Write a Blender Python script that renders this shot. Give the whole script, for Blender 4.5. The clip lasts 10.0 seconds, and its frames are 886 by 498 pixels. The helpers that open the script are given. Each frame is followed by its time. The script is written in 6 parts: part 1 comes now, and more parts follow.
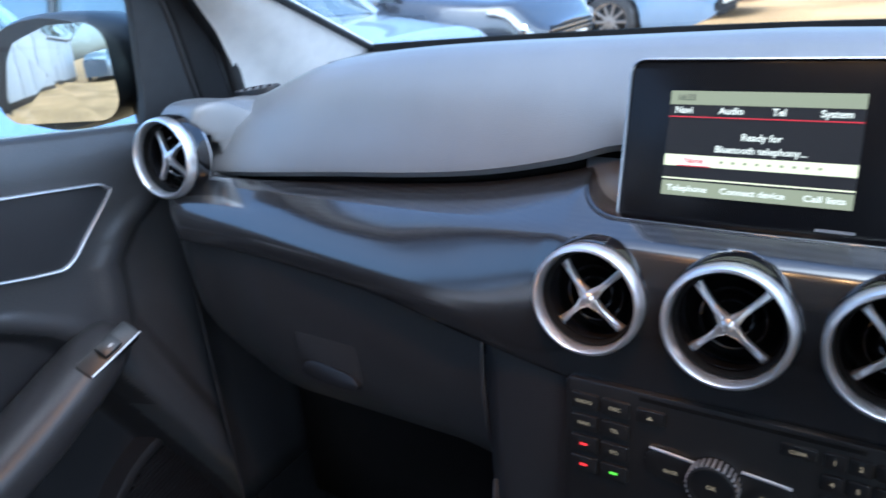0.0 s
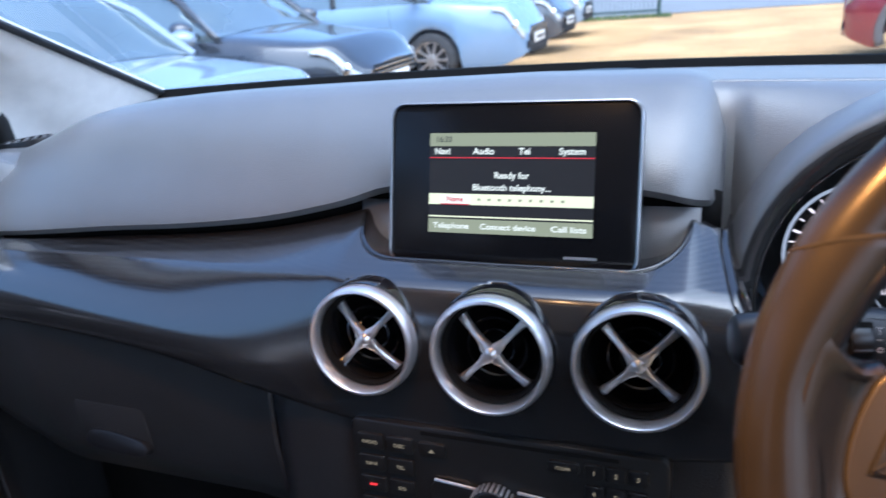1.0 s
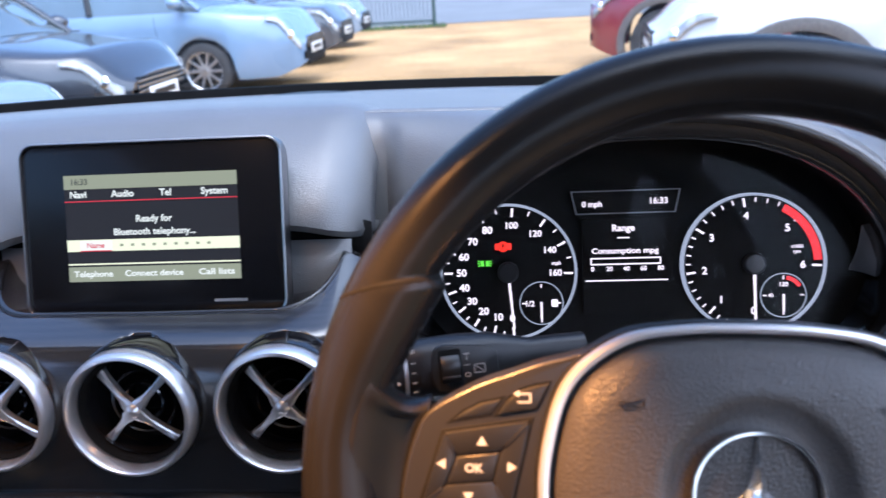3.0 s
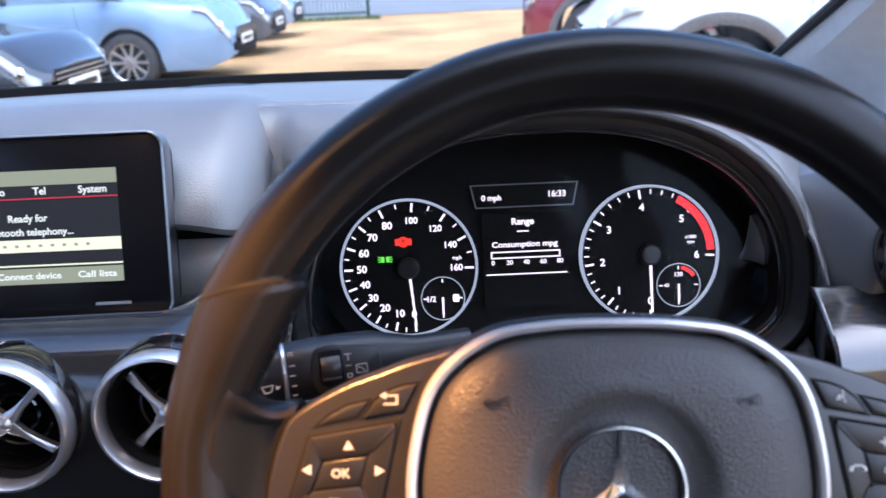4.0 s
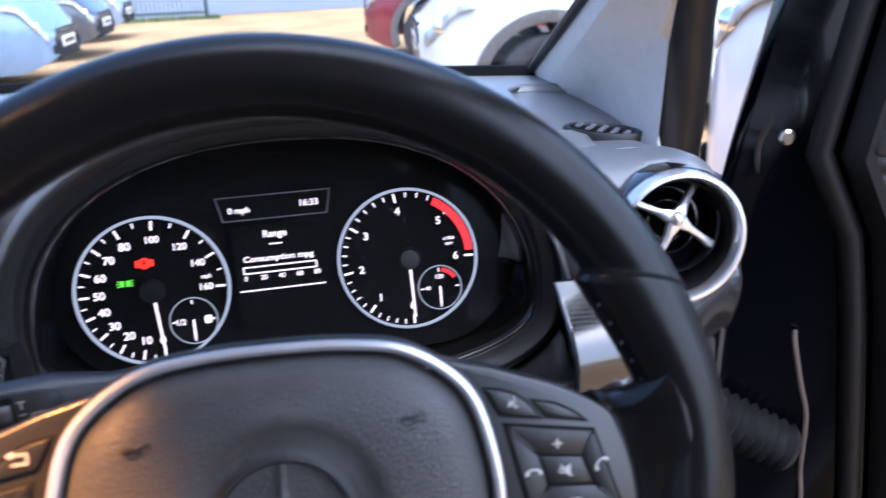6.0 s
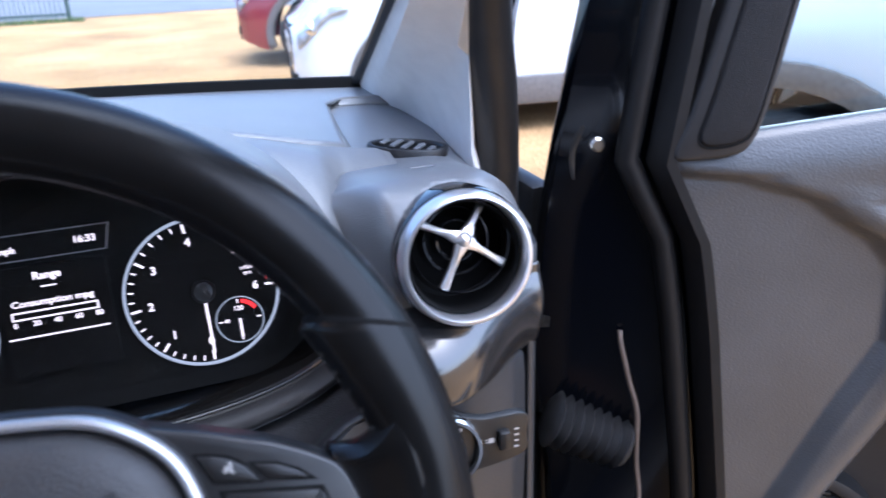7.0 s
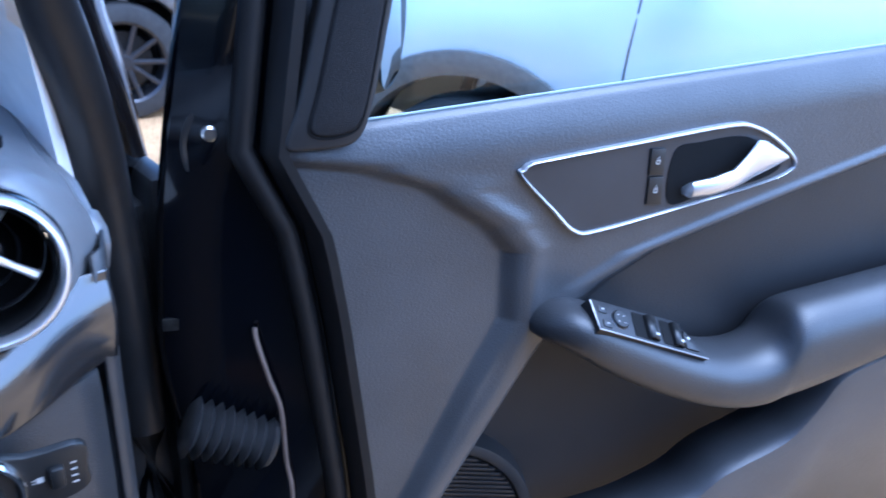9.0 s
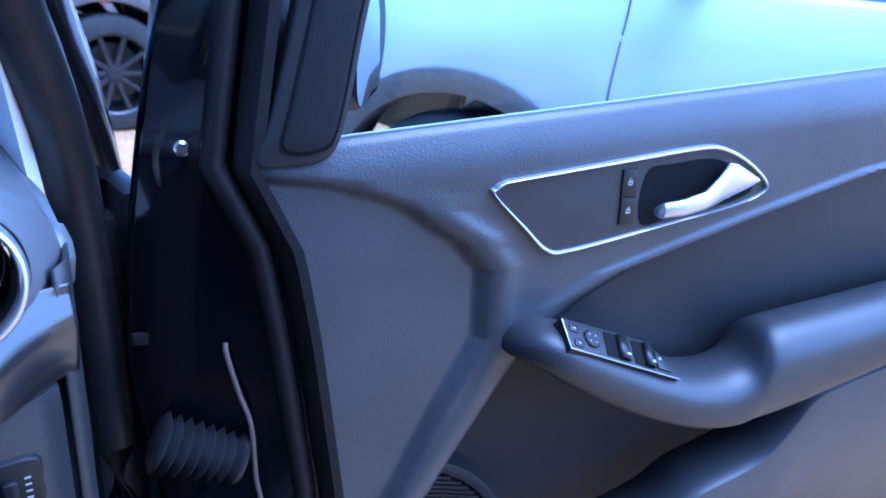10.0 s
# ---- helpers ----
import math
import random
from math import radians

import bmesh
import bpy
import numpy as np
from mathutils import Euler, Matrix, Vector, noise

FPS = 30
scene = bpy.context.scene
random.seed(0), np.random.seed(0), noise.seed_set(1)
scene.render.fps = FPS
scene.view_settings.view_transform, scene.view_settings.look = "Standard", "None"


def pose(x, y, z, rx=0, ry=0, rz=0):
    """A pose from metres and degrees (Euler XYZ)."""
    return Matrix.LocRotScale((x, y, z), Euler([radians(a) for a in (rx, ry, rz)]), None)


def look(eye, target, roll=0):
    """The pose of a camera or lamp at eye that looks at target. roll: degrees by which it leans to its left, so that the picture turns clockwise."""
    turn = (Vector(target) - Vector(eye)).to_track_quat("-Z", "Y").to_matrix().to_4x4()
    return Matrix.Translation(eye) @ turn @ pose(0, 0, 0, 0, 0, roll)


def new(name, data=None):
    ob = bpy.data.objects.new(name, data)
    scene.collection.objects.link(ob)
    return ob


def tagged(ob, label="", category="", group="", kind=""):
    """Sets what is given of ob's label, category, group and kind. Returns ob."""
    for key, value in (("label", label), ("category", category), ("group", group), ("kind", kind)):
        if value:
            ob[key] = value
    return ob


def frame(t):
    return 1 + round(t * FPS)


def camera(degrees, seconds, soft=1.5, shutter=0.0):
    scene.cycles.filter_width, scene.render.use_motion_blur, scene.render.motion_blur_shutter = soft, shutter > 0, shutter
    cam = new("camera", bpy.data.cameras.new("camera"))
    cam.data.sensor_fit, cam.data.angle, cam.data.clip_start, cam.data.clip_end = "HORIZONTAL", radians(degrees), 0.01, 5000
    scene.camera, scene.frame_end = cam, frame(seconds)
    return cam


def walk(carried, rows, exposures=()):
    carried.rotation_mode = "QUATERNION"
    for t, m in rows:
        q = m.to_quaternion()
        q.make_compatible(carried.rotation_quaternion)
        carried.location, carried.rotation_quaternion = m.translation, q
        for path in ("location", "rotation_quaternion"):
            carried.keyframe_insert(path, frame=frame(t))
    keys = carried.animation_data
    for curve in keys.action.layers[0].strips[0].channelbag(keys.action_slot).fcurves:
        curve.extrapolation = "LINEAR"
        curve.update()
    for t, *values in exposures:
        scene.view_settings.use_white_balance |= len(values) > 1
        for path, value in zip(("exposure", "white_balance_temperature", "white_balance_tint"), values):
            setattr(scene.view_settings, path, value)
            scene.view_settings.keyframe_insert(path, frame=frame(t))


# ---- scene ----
cam = camera(62.1, 10.0, 1.5, 0.4)
# close focus on the dashboard, small aperture
cam.data.dof.use_dof, cam.data.dof.focus_distance, cam.data.dof.aperture_fstop = True, 0.60, 10.0
PATH = [
    (0, (0.098, -0.55, 1.238), (-0.963, 0.976, 0.499), -5.5),
    (0.5, (0.123, -0.538, 1.238), (-0.753, 1.115, 0.529), -5.1),
    (1, (0.147, -0.528, 1.241), (-0.547, 1.218, 0.556), -4.8),
    (1.5, (0.171, -0.521, 1.247), (-0.37, 1.281, 0.567), -4.5),
    (2, (0.204, -0.509, 1.249), (-0.199, 1.328, 0.568), -4.2),
    (2.5, (0.227, -0.499, 1.25), (-0.051, 1.358, 0.56), -3.8),
    (3, (0.25, -0.492, 1.251), (0.077, 1.373, 0.55), -3.4),
    (4.5, (0.294, -0.481, 1.247), (0.353, 1.376, 0.507), -2.4),
    (5, (0.308, -0.481, 1.246), (0.442, 1.368, 0.496), -2.2),
    (5.5, (0.328, -0.482, 1.249), (0.559, 1.355, 0.492), -2.1),
    (5.7, (0.343, -0.477, 1.248), (0.62, 1.355, 0.495), -2.3),
    (6.8, (0.428, -0.463, 1.243), (1.002, 1.306, 0.507), -2.0),
    (7, (0.443, -0.466, 1.254), (1.066, 1.276, 0.495), -2.2),
    (7.5, (0.471, -0.461, 1.251), (1.239, 1.216, 0.478), -1.5),
    (8, (0.498, -0.461, 1.246), (1.436, 1.12, 0.458), 0.1),
    (8.5, (0.529, -0.474, 1.246), (1.621, 0.999, 0.448), 2.0),
    (9, (0.557, -0.49, 1.255), (1.773, 0.882, 0.456), 3.8),
    (9.5, (0.571, -0.502, 1.26), (1.85, 0.823, 0.478), 4.8),
    (10, (0.569, -0.502, 1.259), (1.816, 0.866, 0.501), 4.9),
]
LIGHTNESS = [(0, 1.97, 5000, 5), (1, 1.78, 5040, 9), (2, 1.66, 5150, 12), (5.5, 1.86, 5130, 15), (7.5, 1.93, 4980, 13), (8.5, 1.84, 4580, 13), (9, 1.78, 4120, 11), (10, 1.64, 3720, 17)]
walk(cam, [(t, look(eye, target, roll)) for t, eye, target, roll in PATH], LIGHTNESS)

# ---- world, sun, lamps ----
world = bpy.data.worlds.new("overcast_sky")
scene.world = world
world.use_nodes = True
wn = world.node_tree
sky = wn.nodes.new("ShaderNodeTexSky")
sky.sky_type = "NISHITA"
sky.sun_disc = False
sky.sun_elevation, sky.sun_rotation = radians(70), radians(160)
sky.air_density, sky.dust_density, sky.ozone_density = 1.0, 4.0, 1.5
wn.nodes["Background"].inputs["Strength"].default_value = 0.135
wn.links.new(sky.outputs[0], wn.nodes["Background"].inputs["Color"])
sun_data = bpy.data.lights.new("sun", "SUN")
sun_data.energy, sun_data.angle, sun_data.color = 1.7, radians(110), (1.0, 0.97, 0.93)
new("sun", sun_data).matrix_world = look((6.4, -4.2, 6.6), (0, 0, 0))


# ---- materials ----
def material(name, color, rough=0.5, metal=0.0, coat=0.0, vary=0.12, size=60.0, bump=0.0, grain=900.0, spec=0.5, dirt=0.0):
    m = bpy.data.materials.new(name)
    m.use_nodes = True
    nt = m.node_tree
    b = nt.nodes["Principled BSDF"]
    b.inputs["Metallic"].default_value = metal
    b.inputs["Coat Weight"].default_value = coat
    b.inputs["Coat Roughness"].default_value = 0.04
    b.inputs["Specular IOR Level"].default_value = spec
    tc = nt.nodes.new("ShaderNodeTexCoord")
    big = nt.nodes.new("ShaderNodeTexNoise")
    big.inputs["Scale"].default_value, big.inputs["Detail"].default_value = size, 5
    nt.links.new(tc.outputs["Object"], big.inputs["Vector"])
    ramp = nt.nodes.new("ShaderNodeValToRGB")
    lo = [c * (1 - vary) for c in color]
    hi = [min(1, c * (1 + vary)) for c in color]
    ramp.color_ramp.elements[0].position, ramp.color_ramp.elements[0].color = 0.3, (*lo, 1)
    ramp.color_ramp.elements[1].position, ramp.color_ramp.elements[1].color = 0.7, (*hi, 1)
    nt.links.new(big.outputs[0], ramp.inputs[0])
    nt.links.new(ramp.outputs[0], b.inputs["Base Color"])
    rr = nt.nodes.new("ShaderNodeMapRange")
    rr.inputs["To Min"].default_value, rr.inputs["To Max"].default_value = max(0.02, rough * (1 - 0.5 * vary - dirt)), min(1, rough * (1 + 0.5 * vary + dirt))
    mid = nt.nodes.new("ShaderNodeTexNoise")
    mid.inputs["Scale"].default_value, mid.inputs["Detail"].default_value = size * 0.3, 6
    nt.links.new(tc.outputs["Object"], mid.inputs["Vector"])
    nt.links.new(mid.outputs[0], rr.inputs["Value"])
    nt.links.new(rr.outputs[0], b.inputs["Roughness"])
    if bump:
        vor = nt.nodes.new("ShaderNodeTexVoronoi")
        vor.inputs["Scale"].default_value = grain
        nt.links.new(tc.outputs["Object"], vor.inputs["Vector"])
        bp = nt.nodes.new("ShaderNodeBump")
        bp.inputs["Strength"].default_value, bp.inputs["Distance"].default_value = bump, 0.0006
        nt.links.new(vor.outputs["Distance"], bp.inputs["Height"])
        nt.links.new(bp.outputs[0], b.inputs["Normal"])
    return m


def glow(name, color, strength):
    m = bpy.data.materials.new(name)
    m.use_nodes = True
    b = m.node_tree.nodes["Principled BSDF"]
    b.inputs["Base Color"].default_value = (0.02, 0.02, 0.02, 1)
    b.inputs["Roughness"].default_value = 0.35
    b.inputs["Specular IOR Level"].default_value = 0.1
    b.inputs["Emission Color"].default_value = (*color, 1)
    b.inputs["Emission Strength"].default_value = strength
    return m


def pane(name, tint=(1, 1, 1), base=0.04, rough=0.0, grazing=0.6):
    m = bpy.data.materials.new(name)
    m.use_nodes = True
    nt = m.node_tree
    nt.nodes.remove(nt.nodes["Principled BSDF"])
    out = nt.nodes["Material Output"]
    clear, shine, mix, face, power, scale_ = (nt.nodes.new("ShaderNode" + k) for k in ("BsdfTransparent", "BsdfGlossy", "MixShader", "LayerWeight", "Math", "Math"))
    clear.inputs[0].default_value = (*tint, 1)
    shine.inputs["Roughness"].default_value = rough
    face.inputs[0].default_value = 0.5
    power.operation, power.inputs[1].default_value = "POWER", 4.0
    scale_.operation, scale_.inputs[1].default_value, scale_.inputs[2].default_value = "MULTIPLY_ADD", grazing, base
    nt.links.new(face.outputs["Facing"], power.inputs[0])
    nt.links.new(power.outputs[0], scale_.inputs[0])
    nt.links.new(scale_.outputs[0], mix.inputs[0])
    nt.links.new(clear.outputs[0], mix.inputs[1])
    nt.links.new(shine.outputs[0], mix.inputs[2])
    nt.links.new(mix.outputs[0], out.inputs[0])
    return m


def pinstripe(name):
    """Glossy black trim with fine horizontal lines under the lacquer."""
    m = material(name, (0.018, 0.018, 0.02), 0.2, coat=1.0, vary=0.1, spec=0.6)
    m.node_tree.nodes["Principled BSDF"].inputs["Coat Roughness"].default_value = 0.12
    nt = m.node_tree
    b = nt.nodes["Principled BSDF"]
    tc, sep, sine, mul, rng, mixc = (nt.nodes.new("ShaderNode" + k) for k in ("TexCoord", "SeparateXYZ", "Math", "Math", "MapRange", "Mix"))
    mul.operation, mul.inputs[1].default_value = "MULTIPLY", 2 * math.pi / 0.0021
    sine.operation = "SINE"
    nt.links.new(tc.outputs["Object"], sep.inputs[0])
    nt.links.new(sep.outputs["Z"], mul.inputs[0])
    nt.links.new(mul.outputs[0], sine.inputs[0])
    rng.inputs["From Min"].default_value = -1
    rng.inputs["To Min"].default_value, rng.inputs["To Max"].default_value = 0.16, 0.24
    nt.links.new(sine.outputs[0], rng.inputs["Value"])
    nt.links.new(rng.outputs[0], b.inputs["Roughness"])
    bp = nt.nodes.new("ShaderNodeBump")
    bp.inputs["Strength"].default_value, bp.inputs["Distance"].default_value = 0.02, 0.0002
    nt.links.new(sine.outputs[0], bp.inputs["Height"])
    nt.links.new(bp.outputs[0], b.inputs["Normal"])
    mixc.data_type = "RGBA"
    mixc.inputs[6].default_value, mixc.inputs[7].default_value = (0.009, 0.009, 0.010, 1), (0.021, 0.0212, 0.022, 1)
    half = nt.nodes.new("ShaderNodeMapRange")
    half.inputs["From Min"].default_value = -1
    nt.links.new(sine.outputs[0], half.inputs["Value"])
    nt.links.new(half.outputs[0], mixc.inputs[0])
    nt.links.new(mixc.outputs[2], b.inputs["Base Color"])
    return m


SOFT = material("soft_dash_plastic", (0.140, 0.143, 0.148), 0.33, bump=0.3, grain=1100, size=9, vary=0.1, spec=0.9)
LOWER = material("lower_dash_plastic", (0.026, 0.0258, 0.0265), 0.40, bump=0.35, grain=800, size=12)
HARD = material("matte_black_plastic", (0.008, 0.008, 0.009), 0.42, bump=0.1, grain=1500)
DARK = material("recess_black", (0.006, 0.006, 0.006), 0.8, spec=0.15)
HOODIN = material("hood_lining_plastic", (0.024, 0.0235, 0.023), 0.45, bump=0.2, grain=900)
GLOSSIN = material("gauge_surround", (0.010, 0.0095, 0.009), 0.17, spec=0.9, vary=0.08)
SCREENBLACK = material("screen_front", (0.006, 0.006, 0.007), 0.22, vary=0.05, spec=0.25)
PIANO = material("piano_black", (0.008, 0.008, 0.009), 0.06, coat=0.8, vary=0.05, dirt=0.3)
STRIPE = pinstripe("pinstripe_trim")
SATIN = material("satin_silver", (0.72, 0.72, 0.73), 0.30, metal=0.82, vary=0.06, size=25)
DARKSATIN = material("dark_satin_silver", (0.30, 0.30, 0.31), 0.28, metal=1.0, vary=0.06, size=25)
FRIT = material("screen_edge_black", (0.004, 0.004, 0.004), 0.8, spec=0.08)
HANDLEPANEL = material("handle_bowl_plastic", (0.030, 0.031, 0.034), 0.34, vary=0.15, size=14)
SPEAKER = material("speaker_mesh", (0.010, 0.010, 0.011), 0.6, bump=0.6, grain=1100, spec=0.25)
CHROME = material("bright_chrome", (0.8, 0.8, 0.8), 0.08, metal=1.0, vary=0.03)
LEATHER = material("black_leather", (0.009, 0.0088, 0.0088), 0.24, spec=0.22, bump=0.08, grain=1500, size=25, vary=0.15, dirt=0.12)
PADSKIN = material("airbag_cover_skin", (0.036, 0.035, 0.035), 0.40, bump=0.5, grain=1000, size=20, dirt=0.08)
DOORSKIN = material("door_panel_skin", (0.050, 0.051, 0.054), 0.37, bump=0.34, grain=460, size=10, vary=0.15, spec=0.7, dirt=0.18)
DOORINSERT = material("door_insert_skin", (0.017, 0.0175, 0.019), 0.44, bump=0.3, grain=520, size=9, vary=0.18, spec=0.5, dirt=0.15)
ARMREST = material("armrest_skin", (0.030, 0.0305, 0.032), 0.40, bump=0.3, grain=520, size=14, vary=0.15, spec=0.55, dirt=0.18)
CORNER = material("corner_cover_plastic", (0.020, 0.020, 0.021), 0.42, bump=0.15, grain=1200, spec=0.4)
DOORSEAL = material("door_edge_rubber", (0.005, 0.005, 0.0055), 0.55, vary=0.2, spec=0.3)
DOORLOW = material("door_bin_plastic", (0.016, 0.016, 0.017), 0.5, bump=0.3, grain=900, size=10, spec=0.4)
CLOTH = material("pillar_cloth", (0.70, 0.69, 0.665), 0.85, bump=0.3, grain=1600, vary=0.04)
RUBBER = material("seal_rubber", (0.012, 0.012, 0.0125), 0.42, vary=0.2, spec=0.4)
BELLOWS = material("bellows_rubber", (0.020, 0.020, 0.021), 0.36, vary=0.25, spec=0.5)
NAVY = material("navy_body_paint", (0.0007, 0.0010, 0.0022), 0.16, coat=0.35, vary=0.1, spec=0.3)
GREASE = material("grimy_metal", (0.045, 0.044, 0.042), 0.40, metal=0.8, vary=0.5, size=120)
STEEL = material("bolt_steel", (0.6, 0.6, 0.58), 0.3, metal=1.0)
CARPET = material("black_carpet", (0.02, 0.019, 0.018), 0.95, bump=0.8, grain=400)
CABLE = material("brown_conduit", (0.10, 0.075, 0.06), 0.6)
BUTTON = material("button_black", (0.011, 0.011, 0.011), 0.38, bump=0.08)
BUTTONPLATE = material("button_plate_satin", (0.016, 0.016, 0.0165), 0.30, bump=0.06, grain=1800, size=30, spec=0.6)
BEZEL = material("bezel_satin_silver", (0.62, 0.63, 0.65), 0.34, metal=0.75, vary=0.05, size=20)
SYMBOL = material("printed_symbol", (0.44, 0.43, 0.41), 0.5, vary=0.03)
GREYSYM = material("dim_symbol", (0.22, 0.22, 0.23), 0.5)
WARMSYM = glow("button_backlight", (1.0, 0.75, 0.45), 0.077)
LIT = glow("gauge_marking_light", (1.0, 0.80, 0.74), 0.538)
LITDIM = glow("gauge_ring_light", (0.9, 0.9, 0.95), 0.166)
LITRED = glow("red_marking_light", (1.0, 0.03, 0.03), 0.448)
LITORANGE = glow("red_warning_light", (1.0, 0.03, 0.012), 0.52)
LITGREEN = glow("green_lamp_light", (0.25, 1.0, 0.05), 0.358)
SCR_BG = glow("screen_dark", (0.05, 0.045, 0.05), 0.077)
SCR_OLIVE = glow("screen_olive_bar", (0.42, 0.41, 0.24), 0.269)
SCR_CREAM = glow("screen_cream_bar", (1.0, 0.93, 0.55), 0.346)
SCR_TEXT = glow("screen_text", (1.0, 0.95, 0.75), 0.346)
SCR_RED = glow("screen_red_line", (0.9, 0.04, 0.06), 0.256)
SCR_GREYTEXT = glow("screen_grey_text", (0.2, 0.2, 0.15), 0.09)
GLASS = pane("clear_glass", (0.93, 0.97, 0.96))
SIDEGLASS = pane("green_side_glass", (0.80, 0.93, 0.95))
COVER = pane("gauge_cover", (0.97, 0.97, 0.97), 0.002, 0.0, 0.02)
GLASSEDGE = material("glass_edge_green", (0.34, 0.40, 0.38), 0.15, vary=0.05)
MIRROR = material("mirror_silver", (0.62, 0.63, 0.64), 0.01, metal=1.0, vary=0.0)
TYRE = material("tyre_rubber", (0.025, 0.024, 0.023), 0.75, vary=0.3, bump=0.4, grain=120, size=20)
CLADDING = material("arch_cladding", (0.13, 0.12, 0.11), 0.7, vary=0.2, bump=0.3, grain=300)
ALLOY = material("alloy_silver", (0.5, 0.5, 0.51), 0.3, metal=0.9)
DARKALLOY = material("alloy_dark", (0.06, 0.06, 0.065), 0.35, metal=0.7)
CARGLASS = material("car_window_dark", (0.20, 0.25, 0.27), 0.05, metal=0.6, vary=0.1, size=2)
LAMPGLASS = material("headlamp_lens", (0.42, 0.44, 0.46), 0.25, coat=0.6, vary=0.35, size=14)
PLATE = material("number_plate", (0.75, 0.74, 0.7), 0.4)


def paint(name, color, rough=0.18):
    return material(name, color, rough, coat=0.9, vary=0.08, size=2.0, dirt=0.2)


# ---- mesh helpers ----
def grid(rows, closed=False):
    bm = bmesh.new()
    vs = [[bm.verts.new(p) for p in r] for r in rows]
    for a, b in zip(vs, vs[1:]):
        n = len(a)
        for i in range(n if closed else n - 1):
            j = (i + 1) % n
            bm.faces.new((a[i], a[j], b[j], b[i]))
    return bm


def capped(rows):
    bm = grid(rows, True)
    bm.verts.ensure_lookup_table()
    n = len(rows[0])
    bm.faces.new([bm.verts[i] for i in range(n)][::-1])
    bm.faces.new([bm.verts[i] for i in range(len(bm.verts) - n, len(bm.verts))])
    bmesh.ops.recalc_face_normals(bm, faces=bm.faces)
    return bm


def lathe(profile, n=48):
    rows = [[(r * math.cos(2 * math.pi * k / n), r * math.sin(2 * math.pi * k / n), z) for k in range(n)] for r, z in profile]
    bm = grid(rows, True)
    bmesh.ops.remove_doubles(bm, verts=bm.verts, dist=1e-6)
    bmesh.ops.recalc_face_normals(bm, faces=bm.faces)
    return bm


def sweep(points, size, n=12, closed=False, up=(0, 0, 1)):
    """A tube along points; size: radius, (a, b) half axes, or a list of them."""
    pts = [Vector(p) for p in points]
    rows = []
    for i, p in enumerate(pts):
        a = pts[i - 1] if i or closed else p
        b = pts[(i + 1) % len(pts)] if i + 1 < len(pts) or closed else p
        t = (b - a).normalized()
        s = t.cross(Vector(up)).normalized()
        u = s.cross(t)
        r = size[i] if isinstance(size, list) else size
        ra, rb = r if isinstance(r, tuple) else (r, r)
        rows.append([p + s * ra * math.cos(2 * math.pi * k / n) + u * rb * math.sin(2 * math.pi * k / n) for k in range(n)])
    if closed:
        bm = grid(rows + [rows[0]], True)
        bmesh.ops.remove_doubles(bm, verts=bm.verts, dist=1e-7)
        bmesh.ops.recalc_face_normals(bm, faces=bm.faces)
        return bm
    return capped(rows)


def slab(outline, depth, bevel=0.0, z=0.0, seg=2):
    """A plate with this outline; its top lies at z and it goes down by depth."""
    bm = bmesh.new()
    top = [bm.verts.new((x, y, z)) for x, y in outline]
    low = [bm.verts.new((x, y, z - depth)) for x, y in outline]
    f = bm.faces.new(top)
    bm.faces.new(low[::-1])
    n = len(top)
    for i in range(n):
        bm.faces.new((top[i], low[i], low[(i + 1) % n], top[(i + 1) % n]))
    bmesh.ops.recalc_face_normals(bm, faces=bm.faces)
    if bevel:
        bmesh.ops.bevel(bm, geom=list(f.edges), offset=bevel, segments=seg, profile=0.5, affect="EDGES", clamp_overlap=True)
    return bm


def rounded(w, h, r, n=5, cx=0.0, cy=0.0):
    out = []
    for sx, sy, a0 in ((1, 1, 0), (-1, 1, 90), (-1, -1, 180), (1, -1, 270)):
        for k in range(n + 1):
            a = radians(a0 + 90 * k / n)
            out.append((cx + sx * (w / 2 - r) + r * math.cos(a), cy + sy * (h / 2 - r) + r * math.sin(a)))
    return out


def smooth_outline(points, n=6, closed=True):
    """Catmull-Rom through 2D or 3D points."""
    p = [Vector((*q, 0)) if len(q) == 2 else Vector(q) for q in points]
    m = len(p)
    out = []
    for i in range(m if closed else m - 1):
        a, b, c, d = (p[(i + k) % m] if closed else p[min(max(i + k, 0), m - 1)] for k in (-1, 0, 1, 2))
        for k in range(n):
            t = k / n
            out.append(0.5 * (2 * b + (c - a) * t + (2 * a - 5 * b + 4 * c - d) * t * t + (3 * b - a - 3 * c + d) * t ** 3))
    if not closed:
        out.append(p[-1])
    return [tuple(q[:len(points[0])]) for q in out]


def ring_band(outer, inner, depth, z=0.0, bevel=0.0):
    """A flat frame between two outlines of equal length."""
    rows = [[(x, y, z - depth) for x, y in outer]]
    if bevel:
        mid = [((a + c) / 2, (b + d) / 2) for (a, b), (c, d) in zip(outer, inner)]
        rows += [[(x, y, z - bevel) for x, y in outer], [(x * 0.75 + mx * 0.25, y * 0.75 + my * 0.25, z - bevel * 0.25) for (x, y), (mx, my) in zip(outer, mid)],
                 [(x, y, z) for x, y in mid], [(x * 0.75 + mx * 0.25, y * 0.75 + my * 0.25, z - bevel * 0.25) for (x, y), (mx, my) in zip(inner, mid)],
                 [(x, y, z - bevel) for x, y in inner]]
    else:
        rows += [[(x, y, z) for x, y in outer], [(x, y, z) for x, y in inner]]
    rows += [[(x, y, z - depth) for x, y in inner]]
    bm = grid(rows, True)
    bmesh.ops.recalc_face_normals(bm, faces=bm.faces)
    return bm


